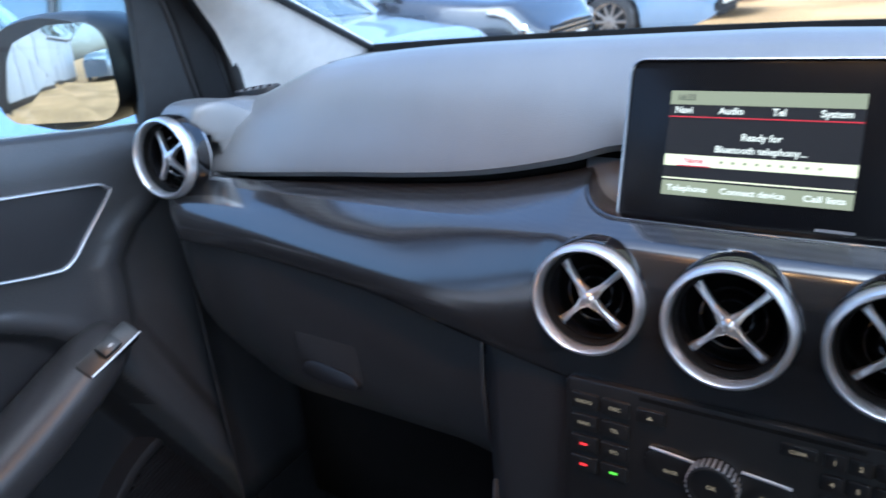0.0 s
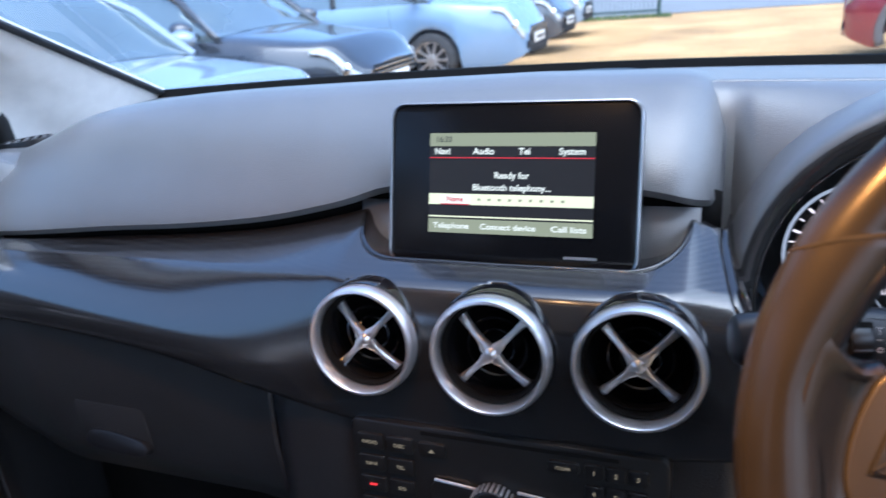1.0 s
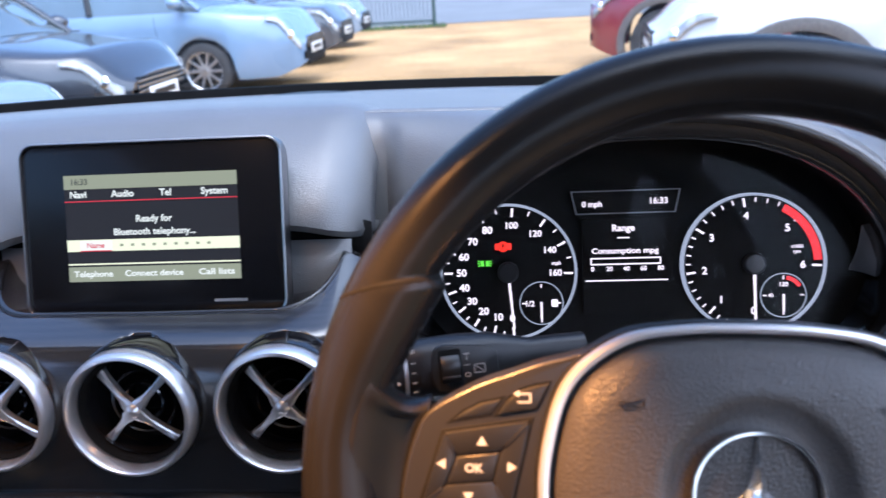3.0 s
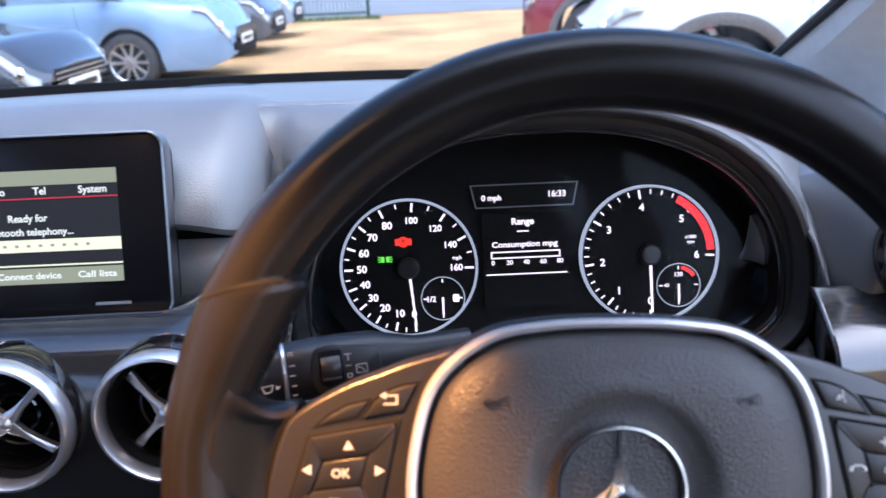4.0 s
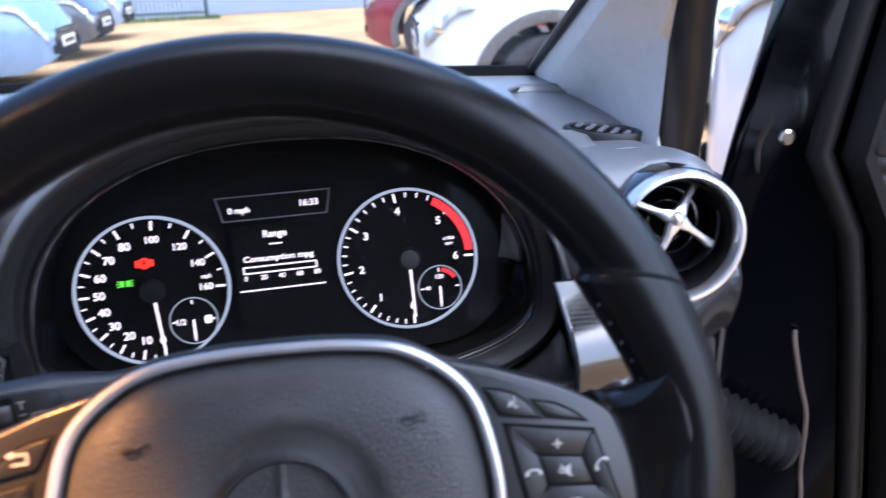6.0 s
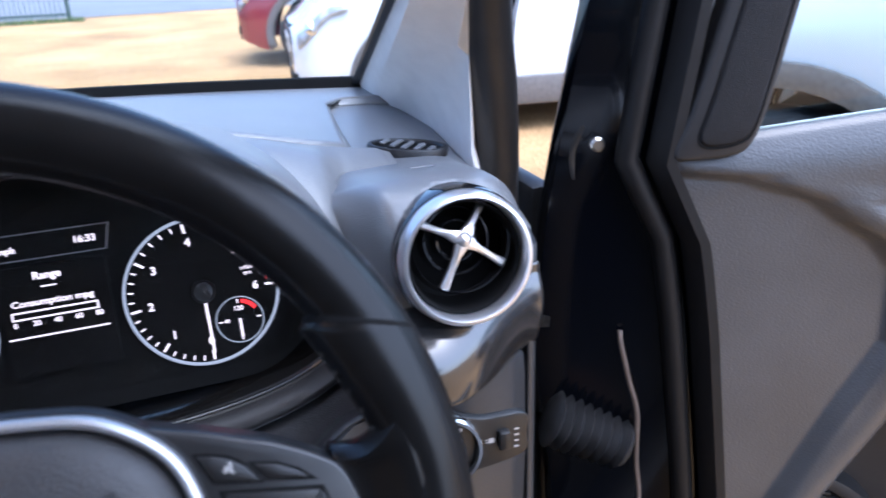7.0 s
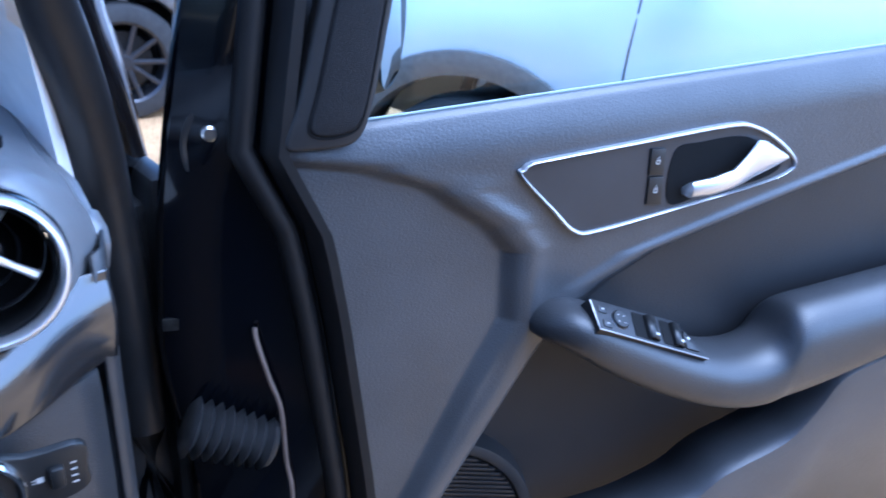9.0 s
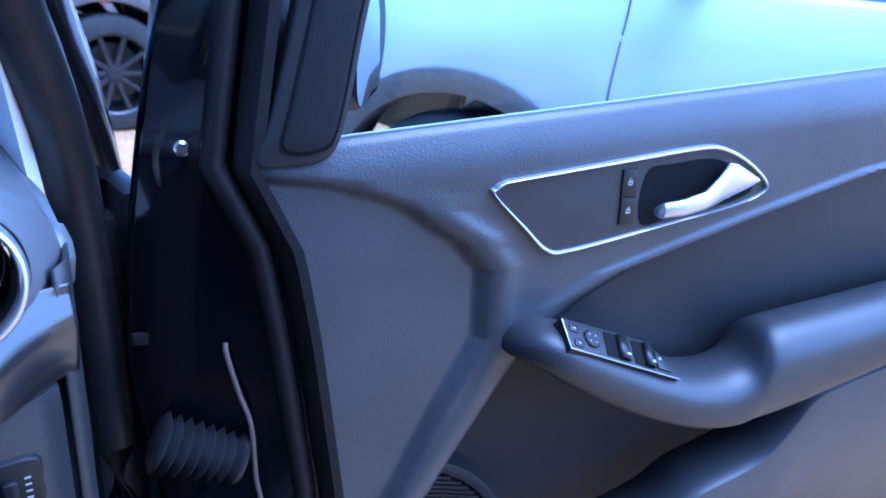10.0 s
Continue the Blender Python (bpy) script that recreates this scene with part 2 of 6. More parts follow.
def block(x0, x1, y0, y1, z0, z1, bevel=0.0):
    bm = bmesh.new()
    bmesh.ops.create_cube(bm, size=1)
    bmesh.ops.scale(bm, vec=(abs(x1 - x0), abs(y1 - y0), abs(z1 - z0)), verts=bm.verts)
    bmesh.ops.translate(bm, vec=((x0 + x1) / 2, (y0 + y1) / 2, (z0 + z1) / 2), verts=bm.verts)
    if bevel:
        bmesh.ops.bevel(bm, geom=list(bm.edges), offset=bevel, segments=2, profile=0.5, affect="EDGES")
    return bm


def joined(*bms):
    out = bms[0]
    for b in bms[1:]:
        me = bpy.data.meshes.new("t")
        b.to_mesh(me)
        out.from_mesh(me)
        bpy.data.meshes.remove(me)
        b.free()
    return out


def moved(bm, m):
    bm.transform(m)
    return bm


def mesh_object(name, bm, mat, thick=0.0, angle=38):
    me = bpy.data.meshes.new(name)
    bm.to_mesh(me)
    bm.free()
    me.materials.append(mat)
    me.polygons.foreach_set("use_smooth", [True] * len(me.polygons))
    me.set_sharp_from_angle(angle=radians(angle))
    ob = new(name, me)
    if thick:
        s = ob.modifiers.new("thickness", "SOLIDIFY")
        s.thickness, s.offset = thick, 0
    return ob


def thing(name, m, label, category, group="", kind=""):
    ob = new(name)
    ob.matrix_basis = m
    ob.empty_display_size = 0.05
    return tagged(ob, label, category, group, kind)


def part(name, bm, mat, parent, label="", thick=0.0, angle=38, place=False):
    """A mesh under a thing or a part. place: its points are in the world, not in the thing's own frame."""
    top = parent
    while top.parent:
        top = top.parent
    if place:
        bm.transform(top.matrix_basis.inverted())
    ob = mesh_object(name, bm, mat, thick, angle)
    ob.parent = parent
    return tagged(ob, label)


def words(body, size, mat, parent, m, name="lettering", width=0.0, align="CENTER"):
    cu = bpy.data.curves.new("t", "FONT")
    cu.body, cu.size, cu.align_x, cu.align_y, cu.resolution_u = body, size, align, "CENTER", 3
    cu.offset = size * 0.022
    tmp = bpy.data.objects.new("t", cu)
    me = bpy.data.meshes.new_from_object(tmp)
    bpy.data.objects.remove(tmp)
    bpy.data.curves.remove(cu)
    me.name = name
    if width:
        xs = [v.co.x for v in me.vertices]
        s = width / max(1e-6, max(xs) - min(xs))
        me.transform(Matrix.Diagonal((s, 1, 1, 1)))
    me.transform(m)
    me.materials.clear()
    me.materials.append(mat)
    ob = new(name, me)
    ob.parent = parent
    return ob


def flat(outline, z=0.0):
    bm = bmesh.new()
    bm.faces.new([bm.verts.new((x, y, z)) for x, y in outline])
    return bm


def rect(x0, x1, y0, y1, z):
    return flat(((x0, y0), (x1, y0), (x1, y1), (x0, y1)), z)


def frame_of(origin, right, up):
    """A pose whose local x is right, local y up, and local z faces out."""
    x = Vector(right).normalized()
    y = (Vector(up) - Vector(up).dot(x) * x).normalized()
    z = x.cross(y)
    m = Matrix((x, y, z)).transposed().to_4x4()
    return Matrix.Translation(origin) @ m


def tilted(origin, tilt, turn=0.0):
    """A face that looks back to the cabin (-y), tilted up by tilt degrees, turned to the right by turn."""
    return Matrix.Translation(origin) @ pose(0, 0, 0, 0, 0, turn) @ pose(0, 0, 0, 90 - tilt, 0, 0)


def soft(x, xs, ys):
    """Smooth curve through a few points."""
    i = min(max(int(np.searchsorted(xs, x)) - 1, 0), len(xs) - 2)
    h = xs[i + 1] - xs[i]
    t = min(1, max(0, (x - xs[i]) / h))
    d = [(ys[min(k + 1, len(xs) - 1)] - ys[max(k - 1, 0)]) / (xs[min(k + 1, len(xs) - 1)] - xs[max(k - 1, 0)]) * h for k in (i, i + 1)]
    return ys[i] * (1 + 2 * t) * (1 - t) ** 2 + d[0] * t * (1 - t) ** 2 + ys[i + 1] * t * t * (3 - 2 * t) + d[1] * t * t * (t - 1)


def ease(a, b, x):
    t = min(1, max(0, (x - a) / (b - a)))
    return t * t * (3 - 2 * t)

# ---- ground and distance ----
def gravel_material():
    m = material("gravel_ground", (0.56, 0.355, 0.165), 0.9, vary=0.3, size=0.6)
    nt = m.node_tree
    b = nt.nodes["Principled BSDF"]
    tc = nt.nodes.new("ShaderNodeTexCoord")
    fine = nt.nodes.new("ShaderNodeTexVoronoi")
    fine.inputs["Scale"].default_value = 45
    nt.links.new(tc.outputs["Object"], fine.inputs["Vector"])
    bp = nt.nodes.new("ShaderNodeBump")
    bp.inputs["Strength"].default_value, bp.inputs["Distance"].default_value = 0.8, 0.02
    nt.links.new(fine.outputs["Distance"], bp.inputs["Height"])
    nt.links.new(bp.outputs[0], b.inputs["Normal"])
    mixc = nt.nodes.new("ShaderNodeMix")
    mixc.data_type, mixc.blend_type = "RGBA", "MULTIPLY"
    ramp = nt.nodes.new("ShaderNodeValToRGB")
    ramp.color_ramp.elements[0].color, ramp.color_ramp.elements[1].color = (0.6, 0.58, 0.55, 1), (1, 1, 1, 1)
    nt.links.new(fine.outputs["Color"], ramp.inputs[0])
    mixc.inputs[0].default_value = 0.8
    old = b.inputs["Base Color"].links[0].from_socket
    nt.links.new(old, mixc.inputs[6])
    nt.links.new(ramp.outputs[0], mixc.inputs[7])
    nt.links.new(mixc.outputs[2], b.inputs["Base Color"])
    b.inputs["Specular IOR Level"].default_value = 0.08
    return m


GRAVEL = gravel_material()
ROADMAT = material("asphalt", (0.16, 0.165, 0.17), 0.85, vary=0.12, size=0.5, bump=0.4, grain=60)
GRASS = material("grass_blades", (0.10, 0.15, 0.04), 0.8, vary=0.35, size=3)
FENCEGREEN = material("fence_green", (0.02, 0.05, 0.04), 0.45)

ground = mesh_object("ground", grid([[(x, y, 0) for x in np.linspace(-400, 400, 9)] for y in np.linspace(-400, 400, 9)]), GRAVEL)
tagged(ground, "tan gravel of a car park", "ground", kind="structure")
road = mesh_object("road", grid([[(x, y, 0.012) for x in (-80, 0, 80)] for y in (19.6, 30, 60)]), ROADMAT)
tagged(road, "grey asphalt road beyond the gate", "road", kind="structure")
verge_bm = bmesh.new()
rnd = random.Random(3)
for k in range(5000):
    x, y = rnd.uniform(-14, -1.1), 18.35 + abs(rnd.gauss(0, 0.28))
    h, a = rnd.uniform(0.04, 0.14), rnd.uniform(0, math.tau)
    dx, dy = 0.012 * math.cos(a), 0.012 * math.sin(a)
    verge_bm.faces.new([verge_bm.verts.new(p) for p in ((x - dx, y - dy, 0), (x + dx, y + dy, 0), (x + rnd.uniform(-.04, .04), y + rnd.uniform(-.04, .04), h))])
tagged(mesh_object("grass_verge", verge_bm, GRASS), "strip of short green grass under the fence", "grass", kind="stuff")


def fence_panel(x0, x1, y):
    f = thing("fence", pose(x0, y, 0), "dark green metal fence at the edge of the car park", "fence", "fence panels")
    w = x1 - x0
    part("post", moved(lathe([(0, 0), (0.045, 0), (0.045, 1.95), (0, 1.97)], 12), pose(0, 0, 0)), FENCEGREEN, f)
    part("post", moved(lathe([(0, 0), (0.045, 0), (0.045, 1.95), (0, 1.97)], 12), pose(w, 0, 0)), FENCEGREEN, f)
    for z in (0.16, 1.0, 1.75):
        part("rail", block(0.03, w - 0.03, -0.02, 0.02, z - 0.025, z + 0.025, 0.004), FENCEGREEN, f)
    for k in range(1, int(w / 0.1)):
        part("bar", block(k * 0.1 - 0.006, k * 0.1 + 0.006, -0.008, 0.008, 0.1, 1.8), FENCEGREEN, f)


for k in range(4):
    fence_panel(-3.85 - 2.5 * k, -1.4 - 2.5 * k, 18.6)
gate_post = thing("gate_post", pose(2.85, 19.5, 0), "dark green metal gate post", "post")
part("shaft", block(-0.06, 0.06, -0.06, 0.06, 0, 2.0, 0.008), FENCEGREEN, gate_post)
part("cap", block(-0.07, 0.07, -0.07, 0.07, 2.0, 2.03, 0.008), FENCEGREEN, gate_post)


# ---- cabin shell of the car that the camera is in ----
def glass_sheet(name, corners, mat, label, n=8, bow=0.0, axis=1):
    a, b, c, d = (Vector(p) for p in corners)
    rows = []
    for i in range(n + 1):
        r = []
        for j in range(n + 1):
            u, v = j / n, i / n
            p = a.lerp(b, u).lerp(d.lerp(c, u), v)
            p[axis] += bow * 4 * u * (1 - u)
            r.append(p)
        rows.append(r)
    ob = mesh_object(name, grid(rows), mat, 0.004)
    ob.visible_shadow = False
    return tagged(ob, label, "window", kind="structure")


def wind(x):
    """Foot of the windscreen: how far ahead it lies."""
    return 0.505 - 0.33 * x * x


glass_rows = []
for i in range(9):
    v = i / 8
    glass_rows.append([(x * (1 - 0.13 * v), wind(x) + 0.035 - 0.86 * v + 0.10 * v * v, 1.10 + 0.52 * v + 0.03 * v * (1 - v)) for x in np.linspace(-0.69, 0.69, 25)])
ws = mesh_object("window_front", grid(glass_rows), GLASS)
ws.visible_shadow = False
tagged(ws, "clear laminated windscreen above the dashboard", "windscreen", kind="structure")
# black band along the foot of the windscreen
frit = [[(x, wind(x) + dy, z) for x in np.linspace(-0.69, 0.69, 41)] for dy, z in ((0.07, 1.085), (0.03, 1.108), (0.022, 1.117), (0.012, 1.117), (0.006, 1.108), (0.0, 1.098))]
tagged(mesh_object("trim_windscreen", grid(frit), FRIT, 0.003), "black rubber strip along the foot of the windscreen", "trim", kind="structure")
HEAD = material("headliner_cloth", (0.68, 0.67, 0.65), 0.9, bump=0.3, grain=700)
roof = mesh_object("ceiling", grid([[(x, y, 1.63 - 0.12 * (x / 0.62) ** 4 * 0.4 - 0.05 * ease(-1.2, -2.0, y)) for x in np.linspace(-0.62, 0.62, 13)] for y in np.linspace(-0.22, -2.2, 9)]), HEAD, 0.04)
tagged(roof, "pale grey cloth headliner", "ceiling", kind="structure")
# rear of the cabin
for nm, x0, x1, z0, z1 in (("wall_rear", -0.7, 0.7, 0.3, 1.62),):
    tagged(mesh_object(nm, block(x0, x1, -2.24, -2.18, z0, z1, 0.01), HARD), "dark plastic lining of the tailgate", "wall", kind="structure")
floor = mesh_object("floor", grid([[(x, y, 0.36 + 0.22 * ease(0.15, 0.45, y)) for x in np.linspace(-0.7, 0.7, 9)] for y in np.linspace(-2.2, 0.55, 16)]), CARPET, 0.03)
tagged(floor, "black carpeted footwell floor", "floor", kind="structure")
# kick wall in near-black, not carpet: the footwell's shade is in its colour
tagged(mesh_object("wall_left_kick", block(-0.745, -0.70, 0.03, 0.50, 0.3, 1.05, 0.01), DARK), "side wall of the passenger footwell, near-black for the shade there", "wall", kind="structure")
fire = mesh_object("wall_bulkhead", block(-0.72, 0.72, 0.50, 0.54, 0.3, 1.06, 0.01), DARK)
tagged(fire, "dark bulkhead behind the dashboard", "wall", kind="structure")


def pillar(side):
    s = side
    nm = "pillar_trim"
    p = thing(nm, pose(s * 0.68, 0.34, 1.08), "pale grey cloth-covered windscreen pillar trim beside the dashboard", "pillar trim", "windscreen pillars")
    rows = []
    for k in range(-1, 11):
        v = k / 10
        # inner edge, belly and outer edge of the trim, going up and back
        h, over = 0.47 * min(max(v, 0), 0.32), 0.47 * max(v - 0.32, 0)
        a = Vector((0.651 - 0.20 * h - 0.06 * over, 0.407 - 2.2 * h - 0.9 * over, 1.10 + 0.47 * v))
        c = Vector((0.697 - 0.17 * h - 0.06 * over, 0.155 - 0.40 * h - 0.95 * over, 1.075 + 0.47 * v))
        b = a.lerp(c, 0.32 if s > 0 else 0.6) + Vector((0.004, -0.030, 0))
        d = c + Vector((0.014, 0.025, 0))
        if k < 0:
            a, b, c, d = (Vector((w.x, w.y - (0.055 if i > 1 else 0.06), w.z + (0.038 if i < 2 else 0.0))) - Vector((0, 0, 0.05)) for i, w in enumerate((a, b, c, d)))
        q = [a + Vector((0.01, 0.03, 0)), a, a.lerp(b, 0.5) + Vector((-0.008, -0.012, 0)), b, b.lerp(c, 0.5) + Vector((0.006, -0.01, 0)), c, d, d + Vector((0, 0.06, 0))]
        rows.append([Vector((s * t.x, t.y, t.z)) for t in q])
    part("cover", capped(rows), CLOTH, p, place=True)
    part("glass_seal", sweep([r[1] + Vector((-s * 0.002, -0.002, 0.002)) for r in rows[1:]], 0.0055, 8), RUBBER, p, "black rubber strip along the windscreen", place=True)
    # rubber door seal on the body side of the pillar
    pts = [(s * 0.765, 0.235, 0.45), (s * 0.765, 0.235, 0.8), (s * 0.752, 0.222, 0.98), (s * 0.734, 0.185, 1.08), (s * 0.712, 0.145, 1.15), (s * 0.694, 0.115, 1.20), (s * 0.672, 0.05, 1.28), (s * 0.655, -0.16, 1.46), (s * 0.635, -0.40, 1.58)]
    part("door_seal", sweep(smooth_outline(pts, 4, False), (0.024, 0.024), 12), RUBBER, p, "black rubber door seal", place=True)
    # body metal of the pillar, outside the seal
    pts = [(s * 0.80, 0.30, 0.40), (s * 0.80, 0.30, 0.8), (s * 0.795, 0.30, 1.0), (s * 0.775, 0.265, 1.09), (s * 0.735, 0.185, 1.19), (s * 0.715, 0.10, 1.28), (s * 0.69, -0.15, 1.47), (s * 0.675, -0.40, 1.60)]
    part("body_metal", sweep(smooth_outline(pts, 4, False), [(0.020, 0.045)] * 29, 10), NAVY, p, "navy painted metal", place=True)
    return p


pillar(1)
pillar(-1)
# sill and body side under the right pillar
tagged(mesh_object("wall_right_sill", joined(block(0.70, 0.80, -1.0, 0.42, 0.30, 0.46, 0.02), block(0.745, 0.80, 0.235, 0.34, 0.40, 0.98, 0.012), block(0.790, 0.822, 0.215, 0.31, 0.36, 1.012, 0.012)), RUBBER), "navy painted door sill and pillar foot", "sill", kind="structure")
tagged(mesh_object("wall_right_rear", joined(block(0.70, 0.78, -2.2, -1.0, 0.30, 1.05, 0.02), block(0.62, 0.70, -1.12, -1.0, 1.05, 1.6, 0.02), block(0.62, 0.70, -2.2, -1.9, 1.05, 1.6, 0.02)), HARD), "dark lining of the rear side", "wall", kind="structure")
tagged(mesh_object("wall_left_rear", joined(block(-0.78, -0.70, -2.2, -0.95, 0.30, 1.05, 0.02), block(-0.70, -0.62, -1.12, -1.0, 1.05, 1.6, 0.02), block(-0.70, -0.62, -2.2, -1.9, 1.05, 1.6, 0.02)), HARD), "dark lining of the rear side", "wall", kind="structure")

# overhead console with its two warm reading lamps
console = thing("reading_lamp", pose(-0.02, -0.31, 1.595), "overhead console with two warm reading lamps switched on", "lamp")
part("housing", block(-0.11, 0.11, -0.08, 0.08, -0.03, 0.0, 0.012), HARD, console)
WARM = glow("reading_lamp_lens", (1.0, 0.5, 0.17), 26.0)
for s in (-1, 1):
    part("lens", moved(lathe([(0, -0.034), (0.016, -0.033), (0.019, -0.029), (0.019, -0.026)], 20), pose(s * 0.055, 0, 0)), WARM, console)
for x, target, watts, cone in ((0.035, (0.228, -0.255, 1.020), 48.0, 22), (-0.075, (-0.36, -0.16, 0.66), 2.5, 60)):
    ld = bpy.data.lights.new("reading_light", "SPOT")
    ld.energy, ld.color, ld.shadow_soft_size, ld.spot_size, ld.spot_blend = watts, (1.0, 0.38, 0.08), 0.02, radians(cone), 0.55
    new("reading_light", ld).matrix_world = look((x, -0.31, 1.553), target)

# ---- dashboard ----
dash = thing("dashboard", pose(0, 0.15, 0.75), "dark grey soft-touch dashboard with glossy pinstriped trim", "dashboard")


def zg(x):
    return soft(abs(x), (0, .106, .15, .22, .29, .38, .49, .59, .7), (1.089, 1.082, 1.069, 1.054, 1.045, 1.038, 1.033, 1.031, 1.031))


def yg(x):
    return -0.022 * ease(0.38, 0.58, abs(x))


def crest(x):
    return soft(abs(x), (0, .15, .3, .4, .5, .6, .64, .665, .7), (1.156, 1.153, 1.149, 1.143, 1.132, 1.121, 1.115, 1.095, 1.085))


def deck_z(x, y):
    t = min(1, max(0, (wind(x) - y) / (wind(x) - 0.08)))
    return 1.106 + (crest(x) - 1.110) * t ** 0.9 * (1 - 0.5 * ease(0.44, 0.62, abs(x))) - 0.008 * ease(0.30, 0.165, y) * ease(0.46, 0.60, abs(x))


# flat top between windscreen and crest
rows = []
for x in np.linspace(-0.68, 0.68, 61):
    far = wind(x) + 0.01
    near = (0.075 if x < 0.12 else 0.10) + 0.21 * (ease(0.566, 0.596, x) if x > 0 else ease(0.49, 0.585, -x))
    rows.append([(x, far + (near - far) * k / 12, deck_z(x, far + (near - far) * k / 12)) for k in range(13)])
part("top_deck", grid(rows), SOFT, dash, thick=0.004, place=True)
# turned-down edge of the deck towards the lower ends
for s in (-1, 1):
    rows = []
    for x in np.linspace(0.50 if s > 0 else 0.48, 0.68, 48):
        near = (0.10 if s > 0 else 0.075) + 0.21 * (ease(0.566, 0.596, x) if s > 0 else ease(0.49, 0.585, x))
        z = deck_z(x, near)
        rows.append([(s * x, near + 0.012, z + 0.0005), (s * x, near, z - 0.0005), (s * (x + 0.003), near - 0.005, z - 0.005), (s * (x + 0.004), near - 0.007, z - 0.032)])
    part("deck_edge", grid(rows), SOFT, dash, thick=0.002, place=True)
# padded front roll on the passenger side, round the screen
rows = []
for x in np.concatenate([np.linspace(-0.60, 0.115, 60), np.linspace(0.12, 0.149, 9)]):
    back = 0.05 * (1 - math.sqrt(max(0, 1 - ((x - 0.112) / 0.0385) ** 2))) if x > 0.112 else 0
    c, g, y0 = crest(x) - back * 0.5 - 0.026 * ease(-0.46, -0.60, x), zg(x), yg(x)
    yc = y0 + 0.07
    rows.append([(x, yc + 0.09 + back, c - 0.012), (x, yc + 0.045 + back, c + 0.002), (x, yc + 0.02 + back, c + 0.001), (x, yc + back, c - 0.005), (x, yc - 0.016 + back, c - 0.016),
                 (x, y0 + 0.030 + back, g + (c - g) * 0.62), (x, y0 + 0.012 + back, g + (c - g) * 0.32), (x, y0 + 0.002 + back, g + 0.012), (x, y0 + back, g + 0.005), (x, y0 + 0.004 + back, g), (x, y0 + 0.04 + back, g - 0.003)])
part("padded_roll", grid(rows), SOFT, dash, thick=0.003, place=True)
# near-black sheet that stands in for the shade under the roll
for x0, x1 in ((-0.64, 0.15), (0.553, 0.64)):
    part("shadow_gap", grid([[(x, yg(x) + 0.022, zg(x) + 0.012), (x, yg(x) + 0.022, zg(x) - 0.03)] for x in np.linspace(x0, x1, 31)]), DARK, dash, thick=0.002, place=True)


def trim_bottom(x):
    return soft(abs(x), (0, .1, .2, .29, .38, .51, .64, .7), (.922, .925, .941, .957, .964, .969, .966, .962))


def bowl(x):
    """How far ahead the trim is cut away round the screen."""
    q = min(1.0, max(0.0, (abs(x) - 0.088) / 0.0435))
    return -0.046 + 0.055 * (1 - math.sqrt(max(0.0, 1 - q ** 2.2)))


# where the upper facet of the trim turns over into its front
KNEE_X = (0, .1, .146, .23, .30, .375, .475, .6, .7)
KNEE_Y = (-.083, -.082, -.070, -.054, -.043, -.036, -.035, -.048, -.048)
KNEE_Z = (1.028, 1.029, 1.028, 1.0225, 1.0185, 1.018, 1.020, 1.023, 1.023)


def trim_section(x):
    """Section of the trim from the groove down to its lower edge."""
    a = abs(x)
    w = 1 - ease(0.10, 0.60, a)
    w2, end = ease(0.42, 0.58, a), ease(0.58, 0.70, a)
    g, zb, y0 = zg(max(a, 0.128)), trim_bottom(x), yg(x)
    top = Vector(((y0 + 0.012) * (1 - w2) - 0.030 * w2, (g - 0.010) * (1 - w2) + 1.032 * w2))
    top.y -= 0.008 * (1 - ease(0.085, 0.14, a))
    knee = Vector((soft(a, KNEE_X, KNEE_Y), soft(a, KNEE_X, KNEE_Z)))
    foot = Vector((-0.096 * w - 0.072 * (1 - w), zb))
    c1, c2 = knee + (knee - top).normalized() * (0.010 + 0.008 * (1 - w)) + Vector((0, -0.004)), foot + Vector((-0.003 - 0.004 * (1 - w), 0.034))
    before = top.lerp(knee, 0.86)
    curve = [top.lerp(before, k / 20) for k in range(20)]
    for k in range(41):
        t = k / 40
        curve.append(before * (1 - t) ** 3 + c1 * 3 * t * (1 - t) ** 2 + c2 * 3 * t * t * (1 - t) + foot * t ** 3)
    fine = [(p.x + end * 0.07 * (0.3 + 0.7 * i / 60), p.y) for i, p in enumerate(curve)]
    if abs(x) < 0.132:
        cut = bowl(x)
        while len(fine) > 3 and fine[1][0] > cut:
            fine.pop(0)
        (ya, za), (yb, zb2) = fine[0], fine[1]
        k = min(1, max(0, (cut - ya) / (yb - ya) if yb != ya else 0))
        fine[0] = (ya + (yb - ya) * k, za + (zb2 - za) * k)
    # even steps along the section
    d = [0.0]
    for p, q in zip(fine, fine[1:]):
        d.append(d[-1] + math.hypot(q[0] - p[0], q[1] - p[1]))
    s = np.linspace(0, d[-1], 44)
    pts = list(zip(np.interp(s, d, [p[0] for p in fine]), np.interp(s, d, [p[1] for p in fine])))
    if 0.13 < x < 0.2:
        return [(0.13 + (x - 0.13) * (float(np.interp(z, (0.925, 1.017, 1.048, 1.1), (0.172, 0.165, 0.150, 0.147))) - 0.13) / 0.036, float(y), float(z)) for y, z in pts]
    return [(x, float(y), float(z)) for y, z in pts]


VENTS = ((-0.0945, 0.995, 0.0425), (0.0045, 0.995, 0.0435), (0.1035, 0.995, 0.0435), (-0.607, 1.056, 0.0455), (0.606, 1.065, 0.0455))


def refined(sections, n=5):
    """Sections with points added along them."""
    out = []
    for r in sections:
        out.append(smooth_outline(r, n, False))
    return out


